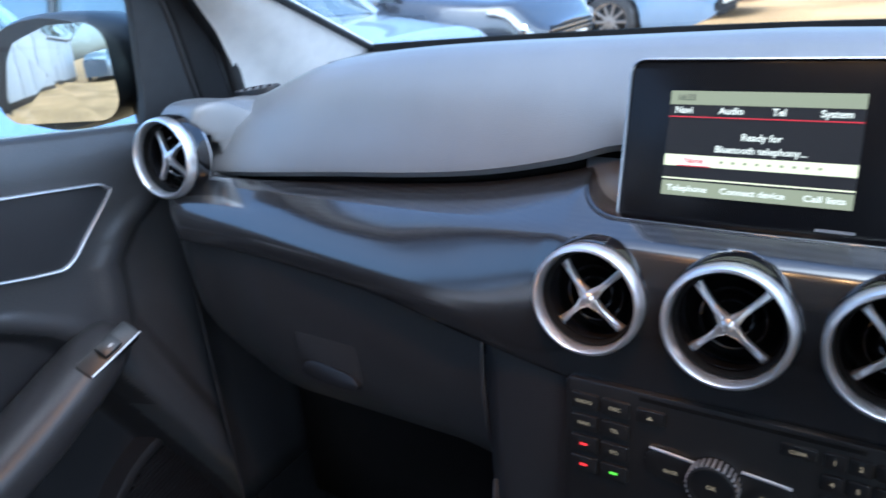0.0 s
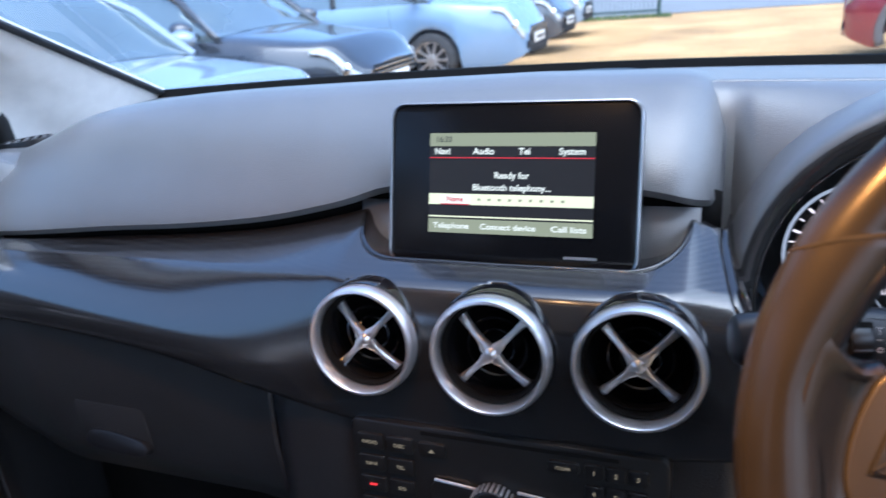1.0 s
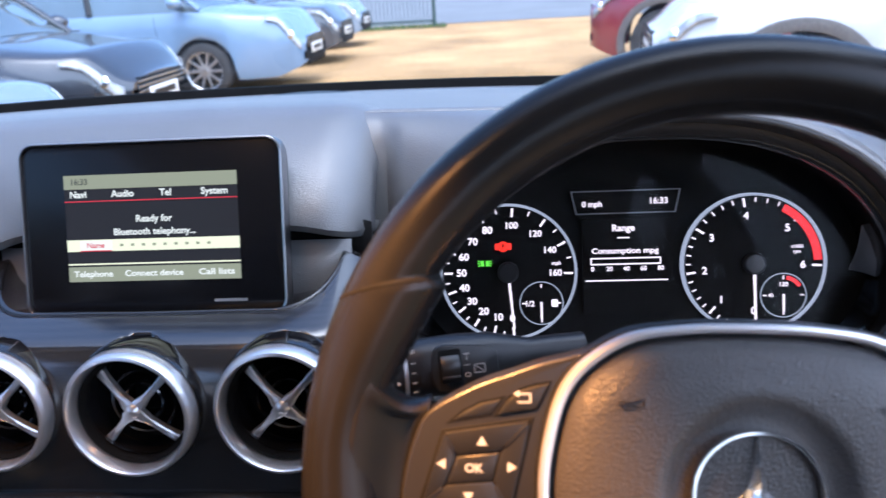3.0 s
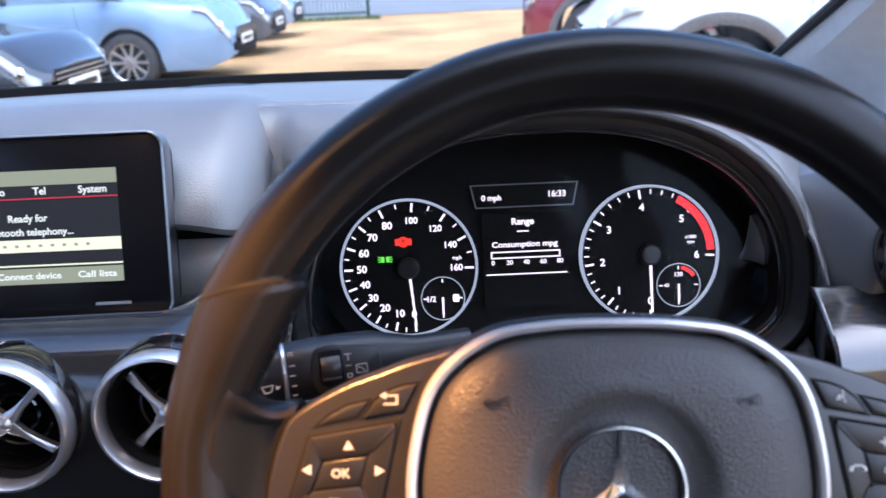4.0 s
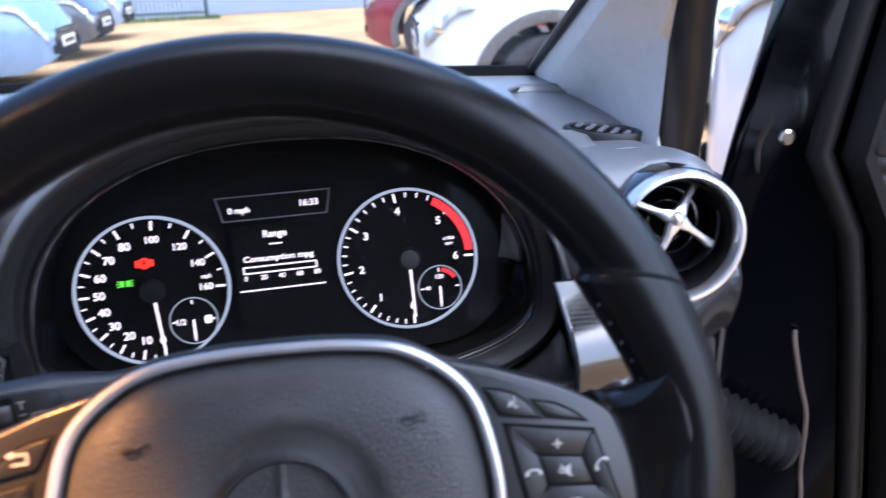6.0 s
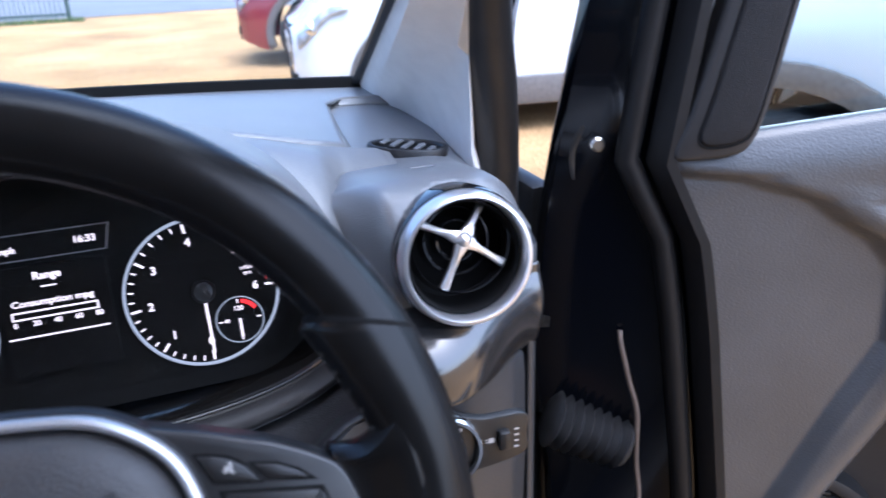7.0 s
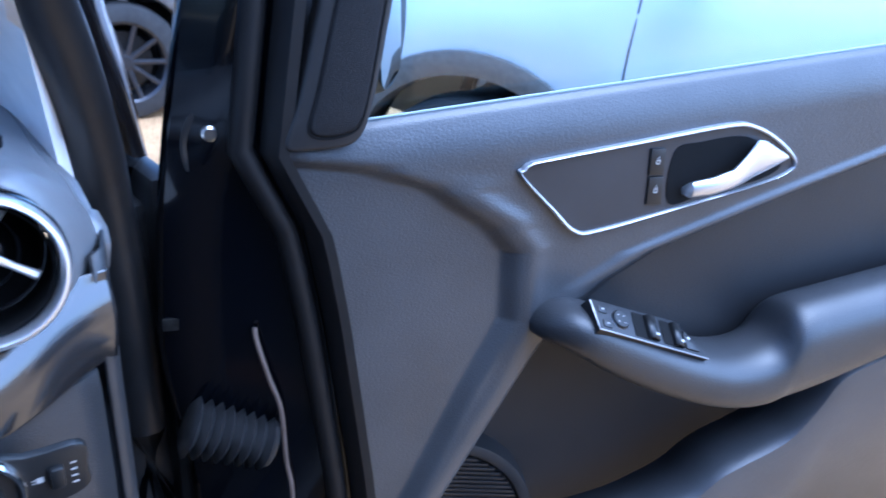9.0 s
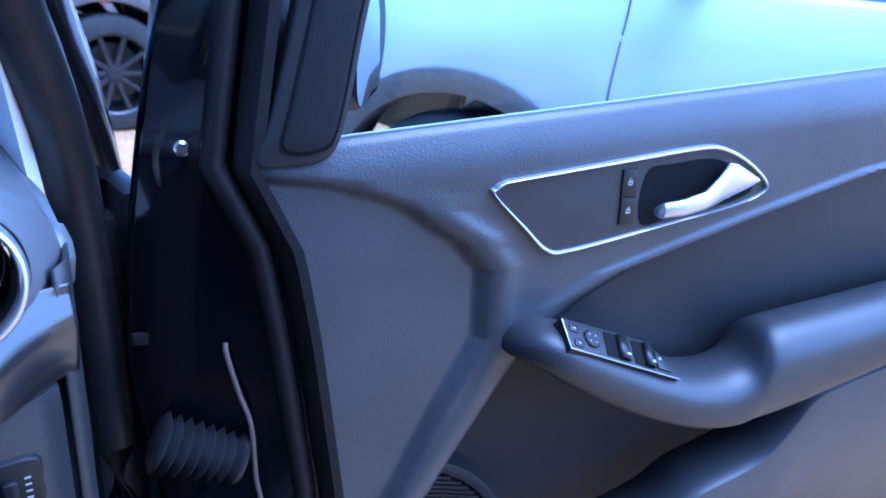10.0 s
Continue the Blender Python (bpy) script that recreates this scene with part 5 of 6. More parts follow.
part("symbol", ring_band(rounded(0.0030, 0.0024, 0.0010, 3, 0.0243, -0.0033), rounded(0.0022, 0.0016, 0.0007, 3, 0.0243, -0.0033), 0.0002, 0.0154), SYMBOL, st)
part("symbol", ring_band(rounded(0.0062, 0.0048, 0.0006, 2, 0.0310, -0.0005), rounded(0.0054, 0.0040, 0.0004, 2, 0.0310, -0.0005), 0.0002, 0.0154), SYMBOL, st)
part("symbol", moved(rect(-0.0024, 0.0024, -0.0002, 0.0002, 0.0154), pose(0.0310, -0.0005, 0, 0, 0, -35)), SYMBOL, st)
wash = part("washer_button", moved(lathe([(0, 0.0010), (0.0070, 0.0006), (0.0080, -0.0010)], 28), Matrix.Translation((-0.0245, 0.0058, 0.0132)) @ Matrix.Diagonal((1, 0.8, 1, 1))), material("washer_button", (0.16, 0.105, 0.08), 0.45), tip)
part("symbol", joined(ring_band([(-0.0245, 0.0040), (-0.0205, 0.0044), (-0.0195, 0.0085), (-0.0255, 0.0082)], [(-0.0240, 0.0046), (-0.0210, 0.0049), (-0.0202, 0.0079), (-0.0248, 0.0077)], 0.0002, 0.0146), flat([(-0.0300, 0.0060), (-0.0285, 0.0048), (-0.0270, 0.0060), (-0.0285, 0.0070)], 0.0146)), SYMBOL, wash)
part("symbol", joined(ring_band([(-0.0200, -0.0062), (-0.0165, -0.0058), (-0.0150, -0.0020), (-0.0215, -0.0024)], [(-0.0195, -0.0056), (-0.0170, -0.0053), (-0.0158, -0.0026), (-0.0207, -0.0029)], 0.0002, 0.0142), flat([(-0.0140, -0.0050), (-0.0118, -0.0038), (-0.0140, -0.0026)], 0.0142)), SYMBOL, tip)
# ---- light switch by the driver's door ----
LS = tilted((0.585, -0.0765, 0.937), -2, -4)
lsw = thing("light_switch", LS, "round black light switch with a bright ring and beam height wheel", "switch")
part("plate", slab(smooth_outline([(-0.03, -0.03), (0.012, -0.024), (0.050, -0.017), (0.053, 0.0), (0.051, 0.018), (0.02, 0.02), (-0.02, 0.03)], 4), 0.006, 0.002, 0.002), BUTTON, lsw)
part("ring", moved(lathe([(0.031, 0.0), (0.031, 0.006), (0.0295, 0.0085), (0.0275, 0.0085), (0.0265, 0.006)], 48), pose(-0.012, 0, 0)), CHROME, lsw, "bright chrome ring")
part("dial", moved(lathe([(0.0265, 0.004), (0.019, 0.005), (0.018, 0.012), (0.0165, 0.014), (0, 0.0145)], 40), pose(-0.012, 0, 0)), BUTTON, lsw)
part("grip", moved(block(-0.005, 0.005, -0.018, 0.018, 0.012, 0.022, 0.003), pose(-0.012, 0, 0)), SATIN, lsw)
for a in (100, 75, 50, 125, 150):
    part("symbol", moved(rect(0.0205, 0.0245, -0.0013, 0.0013, 0.0056), pose(-0.012, 0, 0, 0, 0, a)), SYMBOL, lsw)
part("thumb_wheel", block(0.031, 0.039, -0.007, 0.008, 0.0, 0.007, 0.0015), BUTTON, lsw)
part("symbol", joined(rect(0.024, 0.028, -0.001, 0.003, 0.0026), rect(0.0215, 0.0235, -0.0005, 0.0002, 0.0026), rect(0.0215, 0.0235, 0.0016, 0.0023, 0.0026)), SYMBOL, lsw)
for k in range(4):
    part("symbol", rect(0.043, 0.0465, -0.009 + 0.005 * k, -0.0075 + 0.005 * k, 0.0026), SYMBOL, lsw)

# ---- front doors ----
def front_edge(z):
    return float(np.interp(z, (0.42, 0.673, 0.882, 0.977, 1.06, 1.25), (0.112, 0.086, 0.057, 0.040, 0.0, 0.024)))


def hinge_edge(z):
    return float(np.interp(z, (0.42, 0.66, 0.834, 0.99, 1.07, 1.2, 1.3), (-0.09, -0.102, -0.124, -0.113, -0.101, -0.078, -0.06)))


def belt(u):
    return 1.0745 + 0.128 * u


SWOOSH = ((0.40, 0.55, 0.692, 0.858, 0.897, 0.935, 0.983, 1.049, 1.09), (0.06, 0.13, 0.206, 0.294, 0.338, 0.404, 0.547, 0.757, 0.95))
INSERT = ((0.40, 0.55, 0.659, 0.78, 0.863, 0.945, 0.979, 1.022, 1.045, 1.053), (0.05, 0.105, 0.153, 0.205, 0.245, 0.242, 0.213, 0.155, 0.087, 0.0))


def panel_depth(u, z):
    v = 0.0
    us = float(np.interp(z, *SWOOSH))
    v -= 0.018 * ease(-0.004, 0.030, (u - us) * 0.75)
    v += 0.004 * math.exp(-(((u - us) * 0.75 + 0.012) / 0.012) ** 2)
    f = (z - 0.42) / (belt(u) - 0.42)
    ui = float(np.interp(z, *INSERT))
    lean = 0.8 / math.hypot(1.0, 0.8 * float(np.interp(z + 0.006, *INSERT) - np.interp(z - 0.006, *INSERT)) / 0.012)
    p, q = (ui - u) * lean, (0.967 - f) * 0.98
    v += 0.005 * math.exp(-(((u - ui) * lean - 0.016) / 0.011) ** 2) * ease(0.78, 0.88, z) * ease(1.045, 0.99, z)
    v -= 0.012 * ease(-0.006, 0.012, p * q / math.hypot(p, q) if p > 0 and q > 0 else min(p, q))
    zr = float(np.interp(u, (0.25, 0.33, 0.41, 0.50, 0.58, 0.67, 0.75, 0.95), (0.86, 0.83, 0.79, 0.765, 0.765, 0.78, 0.81, 0.86)))
    v -= 0.085 * ease(zr, zr - 0.06, z) * ease(0.0, 0.05, u - us)
    v -= 5.0 * max(0.0, z - belt(u) + 0.055) ** 2 + 0.004 * ease(0.006, 0.0, belt(u) - z)
    return v


TRIM_OUT = [(0.232, 1.033), (0.2335, 1.040), (0.240, 1.0455), (0.256, 1.0490), (0.36, 1.0650), (0.470, 1.0815), (0.505, 1.0795), (0.540, 1.064), (0.571, 1.040), (0.568, 1.026), (0.530, 1.0110), (0.43, 0.988), (0.330, 0.966), (0.300, 0.967), (0.270, 0.995)]


def front_door(m, s, label, switches):
    d = thing("car_door", m, label, "car door", "front doors")

    def own(bm):
        if s < 0:
            bmesh.ops.scale(bm, vec=(1, 1, -1), verts=bm.verts)
            bmesh.ops.reverse_faces(bm, faces=bm.faces)
        return bm

    rows = []
    for i in range(291):
        f = i / 290
        r = []
        for j in range(261):
            g = j / 260
            z = 0.42 + (1.0745 - 0.42) * f
            u = front_edge(z) + (0.96 - front_edge(z)) * g
            zz = 0.42 + (belt(u) - 0.42) * f
            r.append((front_edge(zz) + (0.96 - front_edge(zz)) * g, zz, panel_depth(u, zz)))
        rows.append(r)
    bm = grid(rows)
    for f in bm.faces:
        q = f.calc_center_median()
        f.material_index = 1 if q.z < -0.045 else (2 if q.y > 0.74 and q.x > float(np.interp(q.y, *SWOOSH)) + 0.006 else 0)
    pn = part("inner_panel", own(bm), DOORSKIN, d, "dark grey grained inner panel", thick=0.004)
    pn.data.materials.append(DOORLOW)
    pn.data.materials.append(DOORINSERT)
    # corner loudspeaker cover at the front of the window
    tri = smooth_outline([(0.022, 1.086), (0.030, 1.12), (0.048, 1.205), (0.066, 1.29), (0.108, 1.295), (0.090, 1.205), (0.078, 1.13), (0.070, 1.094), (0.059, 1.081), (0.034, 1.077)], 5)
    edge = smooth_outline([(0.000, 1.068), (0.013, 1.11), (0.034, 1.205), (0.050, 1.30), (0.122, 1.305), (0.099, 1.212), (0.085, 1.13), (0.075, 1.088), (0.060, 1.069), (0.025, 1.064)], 5)
    cor = part("corner_cover", own(slab(edge, 0.03, 0.005, 0.007, 3)), CORNER, d, "black corner cover")
    part("speaker_groove", own(ring_band([(0.052 + (x - 0.052) * 1.05, 1.17 + (y - 1.17) * 1.02) for x, y in tri], tri, 0.004, 0.0078)), DARK, cor)
    part("speaker_grille", own(slab(tri, 0.01, 0.004, 0.0095, 3)), SPEAKER, cor, "fine black speaker mesh")
    # silver-framed handle bowl
    out = smooth_outline(TRIM_OUT, 5)
    c = (0.405, 1.022)
    inn = [(c[0] + (x - c[0]) * 0.981, c[1] + (y - c[1]) * 0.93) for x, y in out]
    part("trim_frame", own(ring_band(out, inn, 0.014, 0.010, 0.003)), BEZEL, d, "satin silver frame round the handle")
    bowl = part("handle_panel", own(slab(inn, 0.02, 0.0, 0.0058)), HANDLEPANEL, d)
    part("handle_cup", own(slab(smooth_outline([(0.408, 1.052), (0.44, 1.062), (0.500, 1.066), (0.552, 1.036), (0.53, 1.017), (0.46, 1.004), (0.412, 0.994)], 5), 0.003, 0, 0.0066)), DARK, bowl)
    for z0, z1 in ((1.028, 1.057), (0.995, 1.026)):
        q = 0.003 if z0 < 1.01 else 0
        part("lock_button", own(slab([(0.380 + q, z0), (0.3985 + q, z0 - 0.001), (0.3955 + q, z1), (0.378 + q, z1)], 0.004, 0.001, 0.0088)), BUTTON, bowl)
        part("symbol", own(ring_band(rounded(0.005, 0.005, 0.001, 3, 0.388 + q, (z0 + z1) / 2), rounded(0.003, 0.003, 0.0008, 3, 0.388 + q, (z0 + z1) / 2), 0.0004, 0.0094)), SYMBOL, bowl)
        part("symbol", own(moved(sweep([(-0.0016, 0.003, 0), (0, 0.006, 0), (0.0016, 0.003, 0)], 0.0004, 6), Matrix.Translation((0.388 + q, (z0 + z1) / 2, 0.0092)))), SYMBOL, bowl)
    lever = []
    for x, y0, y1, v in ((0.424, 1.006, 1.015, 0.010), (0.428, 1.004, 1.022, 0.016), (0.45, 1.008, 1.028, 0.022), (0.475, 1.014, 1.036, 0.022), (0.492, 1.018, 1.050, 0.018), (0.506, 1.022, 1.0655, 0.014), (0.518, 1.026, 1.0635, 0.012), (0.54, 1.034, 1.053, 0.009), (0.556, 1.040, 1.045, 0.006)):
        h = (y1 - y0) / 2
        lever.append([(x, (y0 + y1) / 2 + h * math.cos(t), v + 0.003 + 0.006 * math.sin(t) * (0.5 + 0.5 * min(1, h / 0.01))) for t in np.linspace(0, 2 * math.pi, 16, endpoint=False)])
    part("door_handle", own(capped(lever)), SATIN, d, "satin silver inner door handle")
    # armrest that sweeps out of the panel
    arm = []
    for u, zc, h, v in ((0.260, 0.860, 0.006, 0.003), (0.266, 0.863, 0.014, 0.012), (0.278, 0.867, 0.020, 0.021), (0.294, 0.867, 0.026, 0.028), (0.315, 0.859, 0.032, 0.032), (0.355, 0.838, 0.0365, 0.034), (0.409, 0.812, 0.037, 0.036), (0.463, 0.790, 0.037, 0.037), (0.500, 0.779, 0.037, 0.038), (0.540, 0.776, 0.040, 0.038), (0.562, 0.780, 0.044, 0.038), (0.574, 0.786, 0.049, 0.038), (0.581, 0.797, 0.059, 0.038), (0.589, 0.803, 0.065, 0.038), (0.606, 0.807, 0.067, 0.038), (0.666, 0.817, 0.064, 0.037), (0.751, 0.837, 0.056, 0.036), (0.85, 0.857, 0.050, 0.034), (0.95, 0.877, 0.045, 0.033)):
        arm.append([(u, zc + h * math.copysign(abs(math.cos(t)) ** 0.75, math.cos(t)), -0.006 + v + (v + 0.012) * math.sin(t)) for t in np.linspace(0, 2 * math.pi, 24, endpoint=False)])
    ar = part("armrest", own(capped(arm)), ARMREST, d, "dark padded armrest with pull grip", angle=60)
    sub = ar.modifiers.new("round", "SUBSURF")
    sub.levels = sub.render_levels = 1
    # window switches on the armrest
    if switches:
        sm = frame_of((0.386, 0.8585, 0.0560), (0.934, -0.357, 0.0), (0.16, 0.50, -0.85))
        sp = part("switch_plate", own(moved(slab([(-0.077, -0.013), (-0.084, 0.024), (0.040, 0.027), (0.081, -0.012)], 0.016, 0.002, 0.0045, 3), sm)), HARD, d, "black window switch panel")
        part("switch_plate_rim", own(moved(sweep([(-0.084, 0.022, 0.0035), (-0.0785, -0.0125, 0.004), (0.0, -0.0140, 0.0055), (0.080, -0.0128, 0.004)], 0.0009, 8), sm)), DARKSATIN, sp)
        part("mirror_dial", own(moved(lathe([(0, 0.0072), (0.0095, 0.0072), (0.0105, 0.0062), (0.0110, 0.004)], 32), sm @ pose(-0.047, 0.006, 0))), BUTTON, sp)
        part("dial_ring", own(moved(lathe([(0.0112, 0.0045), (0.0115, 0.0052), (0.0119, 0.0045)], 36), sm @ pose(-0.047, 0.006, 0))), DARKSATIN, sp)
        for a in range(4):
            part("symbol", own(moved(rect(0.005, 0.0066, -0.0007, 0.0007, 0.0076), sm @ pose(-0.047, 0.006, 0, 0, 0, 45 + 90 * a))), SYMBOL, sp)
        for x, y in ((-0.0705, 0.013), (-0.0665, -0.004)):
            part("key", own(moved(slab(rounded(0.012, 0.009, 0.0015, 3, x, y), 0.003, 0.0006, 0.0060), sm)), BUTTON, sp)
            part("symbol", own(moved(rect(x - 0.0018, x + 0.0018, y - 0.0009, y + 0.0009, 0.0064), sm)), SYMBOL, sp)
        for x, w in ((-0.011, 0.034), (0.028, 0.030)):
            part("scoop", own(moved(slab(rounded(w, 0.030, 0.002, 3, x, 0.006), 0.001, 0, 0.0052), sm)), DARK, sp)
            # rocker whose lip stands up over the scoop
            rocker = [[(x + w * q, y, z) for y in (-0.0085, 0.0205)] for q, z in ((0.02, 0.0045), (0.10, 0.0090), (0.20, 0.0098), (0.40, 0.0082), (0.46, 0.0060))]
            part("key", own(moved(grid(rocker), sm)), BUTTON, sp, thick=0.002)
            part("symbol", own(moved(rect(x + w * 0.22, x + w * 0.38, -0.0050, -0.0020, 0.0112), sm)), SYMBOL, sp)
        part("key", own(moved(slab([(0.047, -0.008), (0.046, 0.014), (0.052, 0.013), (0.066, -0.008)], 0.003, 0.0006, 0.0066), sm)), BUTTON, sp)
        part("symbol", own(moved(rect(0.050, 0.054, 0.004, 0.007, 0.0070), sm)), SYMBOL, sp)
    else:
        sm = frame_of((0.315, 0.878, 0.060), (0.93, -0.30, 0.02), (0.05, 0.62, -0.78))
        sp = part("switch_plate", own(moved(slab(rounded(0.075, 0.026, 0.006), 0.012, 0.002, 0.003), sm)), BUTTON, d, "black window switch panel")
        part("key", own(moved(block(-0.012, 0.012, -0.009, 0.009, 0.004, 0.011, 0.002), sm)), BUTTON, sp)
        part("symbol", own(moved(rect(-0.004, 0.002, -0.004, -0.001, 0.0115), sm)), SYMBOL, sp)
        part("switch_plate_rim", own(moved(sweep([(-0.036, -0.0125, 0.004), (0.0, -0.0135, 0.006), (0.036, -0.0125, 0.004)], 0.0014, 8), sm)), SATIN, sp)
    # map pocket with its raised lip, and the speaker below
    lip = [(0.97, 0.822), (0.832, 0.778), (0.765, 0.758), (0.722, 0.738), (0.699, 0.700), (0.670, 0.660), (0.635, 0.638), (0.565, 0.61), (0.52, 0.575), (0.44, 0.545), (0.34, 0.53), (0.25, 0.50)]
    lp = smooth_outline(lip, 4, False)
    part("map_pocket", own(grid([[(x, y - 0.0, -0.05), (x, y, 0.020), (x + 0.003, y - 0.006, 0.030), (x + 0.008, y - 0.02, 0.033), (x + 0.01, y - 0.10, 0.030), (x + 0.01, 0.40, 0.02)] for x, y in lp])), DOORSKIN, d, thick=0.004)
    sm = Matrix.Translation((0.170, 0.480, -0.075))
    sg = part("speaker_ring", own(moved(lathe([(0.156, -0.002), (0.159, 0.005), (0.166, 0.007), (0.174, 0.004), (0.180, -0.03)], 72), sm)), DOORLOW, d)
    part("speaker_mesh", own(moved(lathe([(0, 0.002), (0.10, 0.001), (0.157, -0.001)], 56), sm)), DARK, sg, "ribbed black speaker mesh")
    for k in range(-4, 22):
        y = 0.0070 * k
        w = math.sqrt(0.154 ** 2 - y * y)
        part("rib", own(moved(block(-w, w, y - 0.0022, y + 0.0022, 0.0, 0.0045, 0.0008), sm @ pose(0, 0, 0, 0, 0, -14))), HARD, sg)
    # rubber seal and painted hinge face at the front
    zs = list(np.linspace(0.42, 1.30, 34))
    seal = [[(front_edge(z) - a, z, -b) for a, b in ((0.0, 0.003), (-0.004, -0.004), (0.004, -0.004), (0.013, 0.004), (0.018, 0.014), (0.014, 0.022), (0.006, 0.022))] for z in zs]
    part("seal", own(grid(seal)), DOORSEAL, d, "black rubber seal", thick=0.003)
    part("seal", own(sweep([(front_edge(z) - 0.036, z, -0.022) for z in zs], (0.012, 0.012), 10, up=(0, 0, 1))), DOORSEAL, d, "black rubber seal")
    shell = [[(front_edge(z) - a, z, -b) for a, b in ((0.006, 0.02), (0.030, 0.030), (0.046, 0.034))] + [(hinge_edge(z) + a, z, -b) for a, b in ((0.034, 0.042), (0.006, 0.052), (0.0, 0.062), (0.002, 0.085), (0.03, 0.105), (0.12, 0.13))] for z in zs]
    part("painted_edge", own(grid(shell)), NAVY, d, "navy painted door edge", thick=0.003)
    skin = [[(u, 0.35 + (belt(u) - 0.05 - 0.35) * k / 11, -0.125 - 0.03 * math.sin(math.pi * min(1, k / 11.5))) for u in np.linspace(0.0, 0.97, 14)] for k in range(12)]
    part("outer_skin", own(grid(skin)), NAVY, d, "navy painted outer skin", thick=0.003)
    frame_pts = smooth_outline([(0.012, 1.22), (0.05, 1.33), (0.14, 1.47), (0.28, 1.56), (0.5, 1.585), (0.8, 1.57), (0.95, 1.54), (0.97, 1.35), (0.97, 1.19)], 4, False)
    part("window_frame", own(sweep([(x, y, -0.05) for x, y in frame_pts], (0.022, 0.03), 10)), HARD, d, "black window frame")
    gl = [[(0.055 + (0.96 - 0.055) * a, (belt(0.055 + 0.905 * a) - 0.01) * (1 - b) + 1.56 * b, -0.045) for a in np.linspace(0, 1, 6)] for b in np.linspace(0, 1, 5)]
    pg = part("window_pane", own(grid(gl)), SIDEGLASS, d, "lightly green-tinted window pane")
    pg.visible_shadow = False
    part("belt_seal", own(sweep([(u, belt(u) + 0.001, -0.020) for u in np.linspace(0.07, 0.96, 20)], (0.0018, 0.0014), 8)), GLASSEDGE, d)
    # door mirror outside the glass
    mir = part("mirror_housing", own(capped([[(u + 0.40 * w * math.cos(t) * min(1, max(0, u) / 0.10), 1.153 + h * 0.9 * math.sin(t), -0.198 - w * 0.9 * math.cos(t)) for t in np.linspace(0, 2 * math.pi, 28, endpoint=False)] for u, w, h in ((-0.01, 0.03, 0.03), (0.005, 0.07, 0.055), (0.04, 0.104, 0.080), (0.10, 0.116, 0.087), (0.138, 0.116, 0.087), (0.148, 0.110, 0.082))])), HARD, d, "black door mirror housing", angle=50)
    gout = rounded(0.190, 0.128, 0.034, 6)
    gm = own(moved(grid([[(x * f, y * f, 0.003 - (x * x + y * y) * f * f / 2.4) for x, y in gout] for f in (0.002, 0.2, 0.4, 0.6, 0.8, 1.0)], True), frame_of((0.150, 1.153, -0.198), (0.37, 0, -0.93), (-0.035, 1, 0))))
    part("mirror_glass", gm, MIRROR, mir, "silvered convex mirror glass", angle=80)
    part("mirror_foot", own(block(0.04, 0.09, 1.06, 1.11, -0.13, -0.04, 0.012)), HARD, mir)
    return d, own


DM = frame_of((0.866, 0.082, 0), (math.cos(radians(-22)), math.sin(radians(-22)), 0), (0, 0, 1))
rdoor, rown = front_door(DM, 1, "open driver's door with dark grey panel, armrest and window switches", True)
# hinge hardware in the door gap, on the driver's side
part("bolt", rown(moved(lathe([(0, 0.008), (0.005, 0.008), (0.0075, 0.006), (0.0085, 0.0), (0.012, -0.001)], 20), Matrix.Translation((-0.061, 1.071, -0.043)))), STEEL, rdoor, "bright steel bolt")
part("bolt_recess", rown(moved(lathe([(0.020, 0.001), (0.024, 0.003), (0.027, 0.001)], 28), Matrix.Translation((-0.066, 1.055, -0.045)) @ Matrix.Diagonal((0.8, 1.4, 0.5, 1)))), RUBBER, rdoor)
strap = part("check_strap", joined(block(-0.118, -0.050, 0.866, 0.880, -0.050, -0.046, 0.0012), block(-0.072, -0.034, 0.852, 0.904, -0.057, -0.050, 0.002), block(-0.060, -0.052, 0.858, 0.898, -0.050, -0.040, 0.002)), GREASE, rdoor, "greasy metal door check strap")
for x, y in ((-0.066, 0.896), (-0.042, 0.860)):
    part("bolt", moved(lathe([(0, 0.004), (0.0040, 0.004), (0.0052, 0.0025), (0.0056, -0.004)], 6), Matrix.Translation((x, y, -0.047))), STEEL, strap)
part("bracket", joined(block(-0.108, -0.080, 0.835, 0.915, -0.075, -0.066, 0.003), block(-0.100, -0.088, 0.845, 0.905, -0.066, -0.052, 0.003)), GREASE, rdoor, "dull black hinge bracket")
prof = []
for k in range(8):
    prof += [(0.0235 - 0.0004 * k, 0.0118 * k), (0.0315 - 0.0005 * k, 0.0118 * k + 0.0042), (0.0335 - 0.0005 * k, 0.0118 * k + 0.0056), (0.0310 - 0.0005 * k, 0.0118 * k + 0.0072)]
part("cable_bellows", moved(lathe([(0.0, 0.0)] + prof + [(0.024, 0.096), (0.0, 0.097)], 28), frame_of((-0.105, 0.763, -0.028), (0, 0, -1), (0.42, 0.906, 0))), BELLOWS, rdoor, "black ribbed rubber cable bellows")
part("conduit", sweep(smooth_outline([(-0.030, 0.870, -0.03), (-0.029, 0.856, -0.026), (-0.018, 0.81, -0.024), (-0.007, 0.769, -0.024), (-0.003, 0.70, -0.026), (0.003, 0.647, -0.026), (0.005, 0.5, -0.028)], 5, False), 0.0028, 8), CABLE, rdoor, "thin brown conduit")

LM = frame_of((-0.705, 0.155, -0.018), (0, -1, 0), (0, 0, 1))
left_door = front_door(LM, -1, "closed passenger door with dark grey panel and armrest", False)[0]
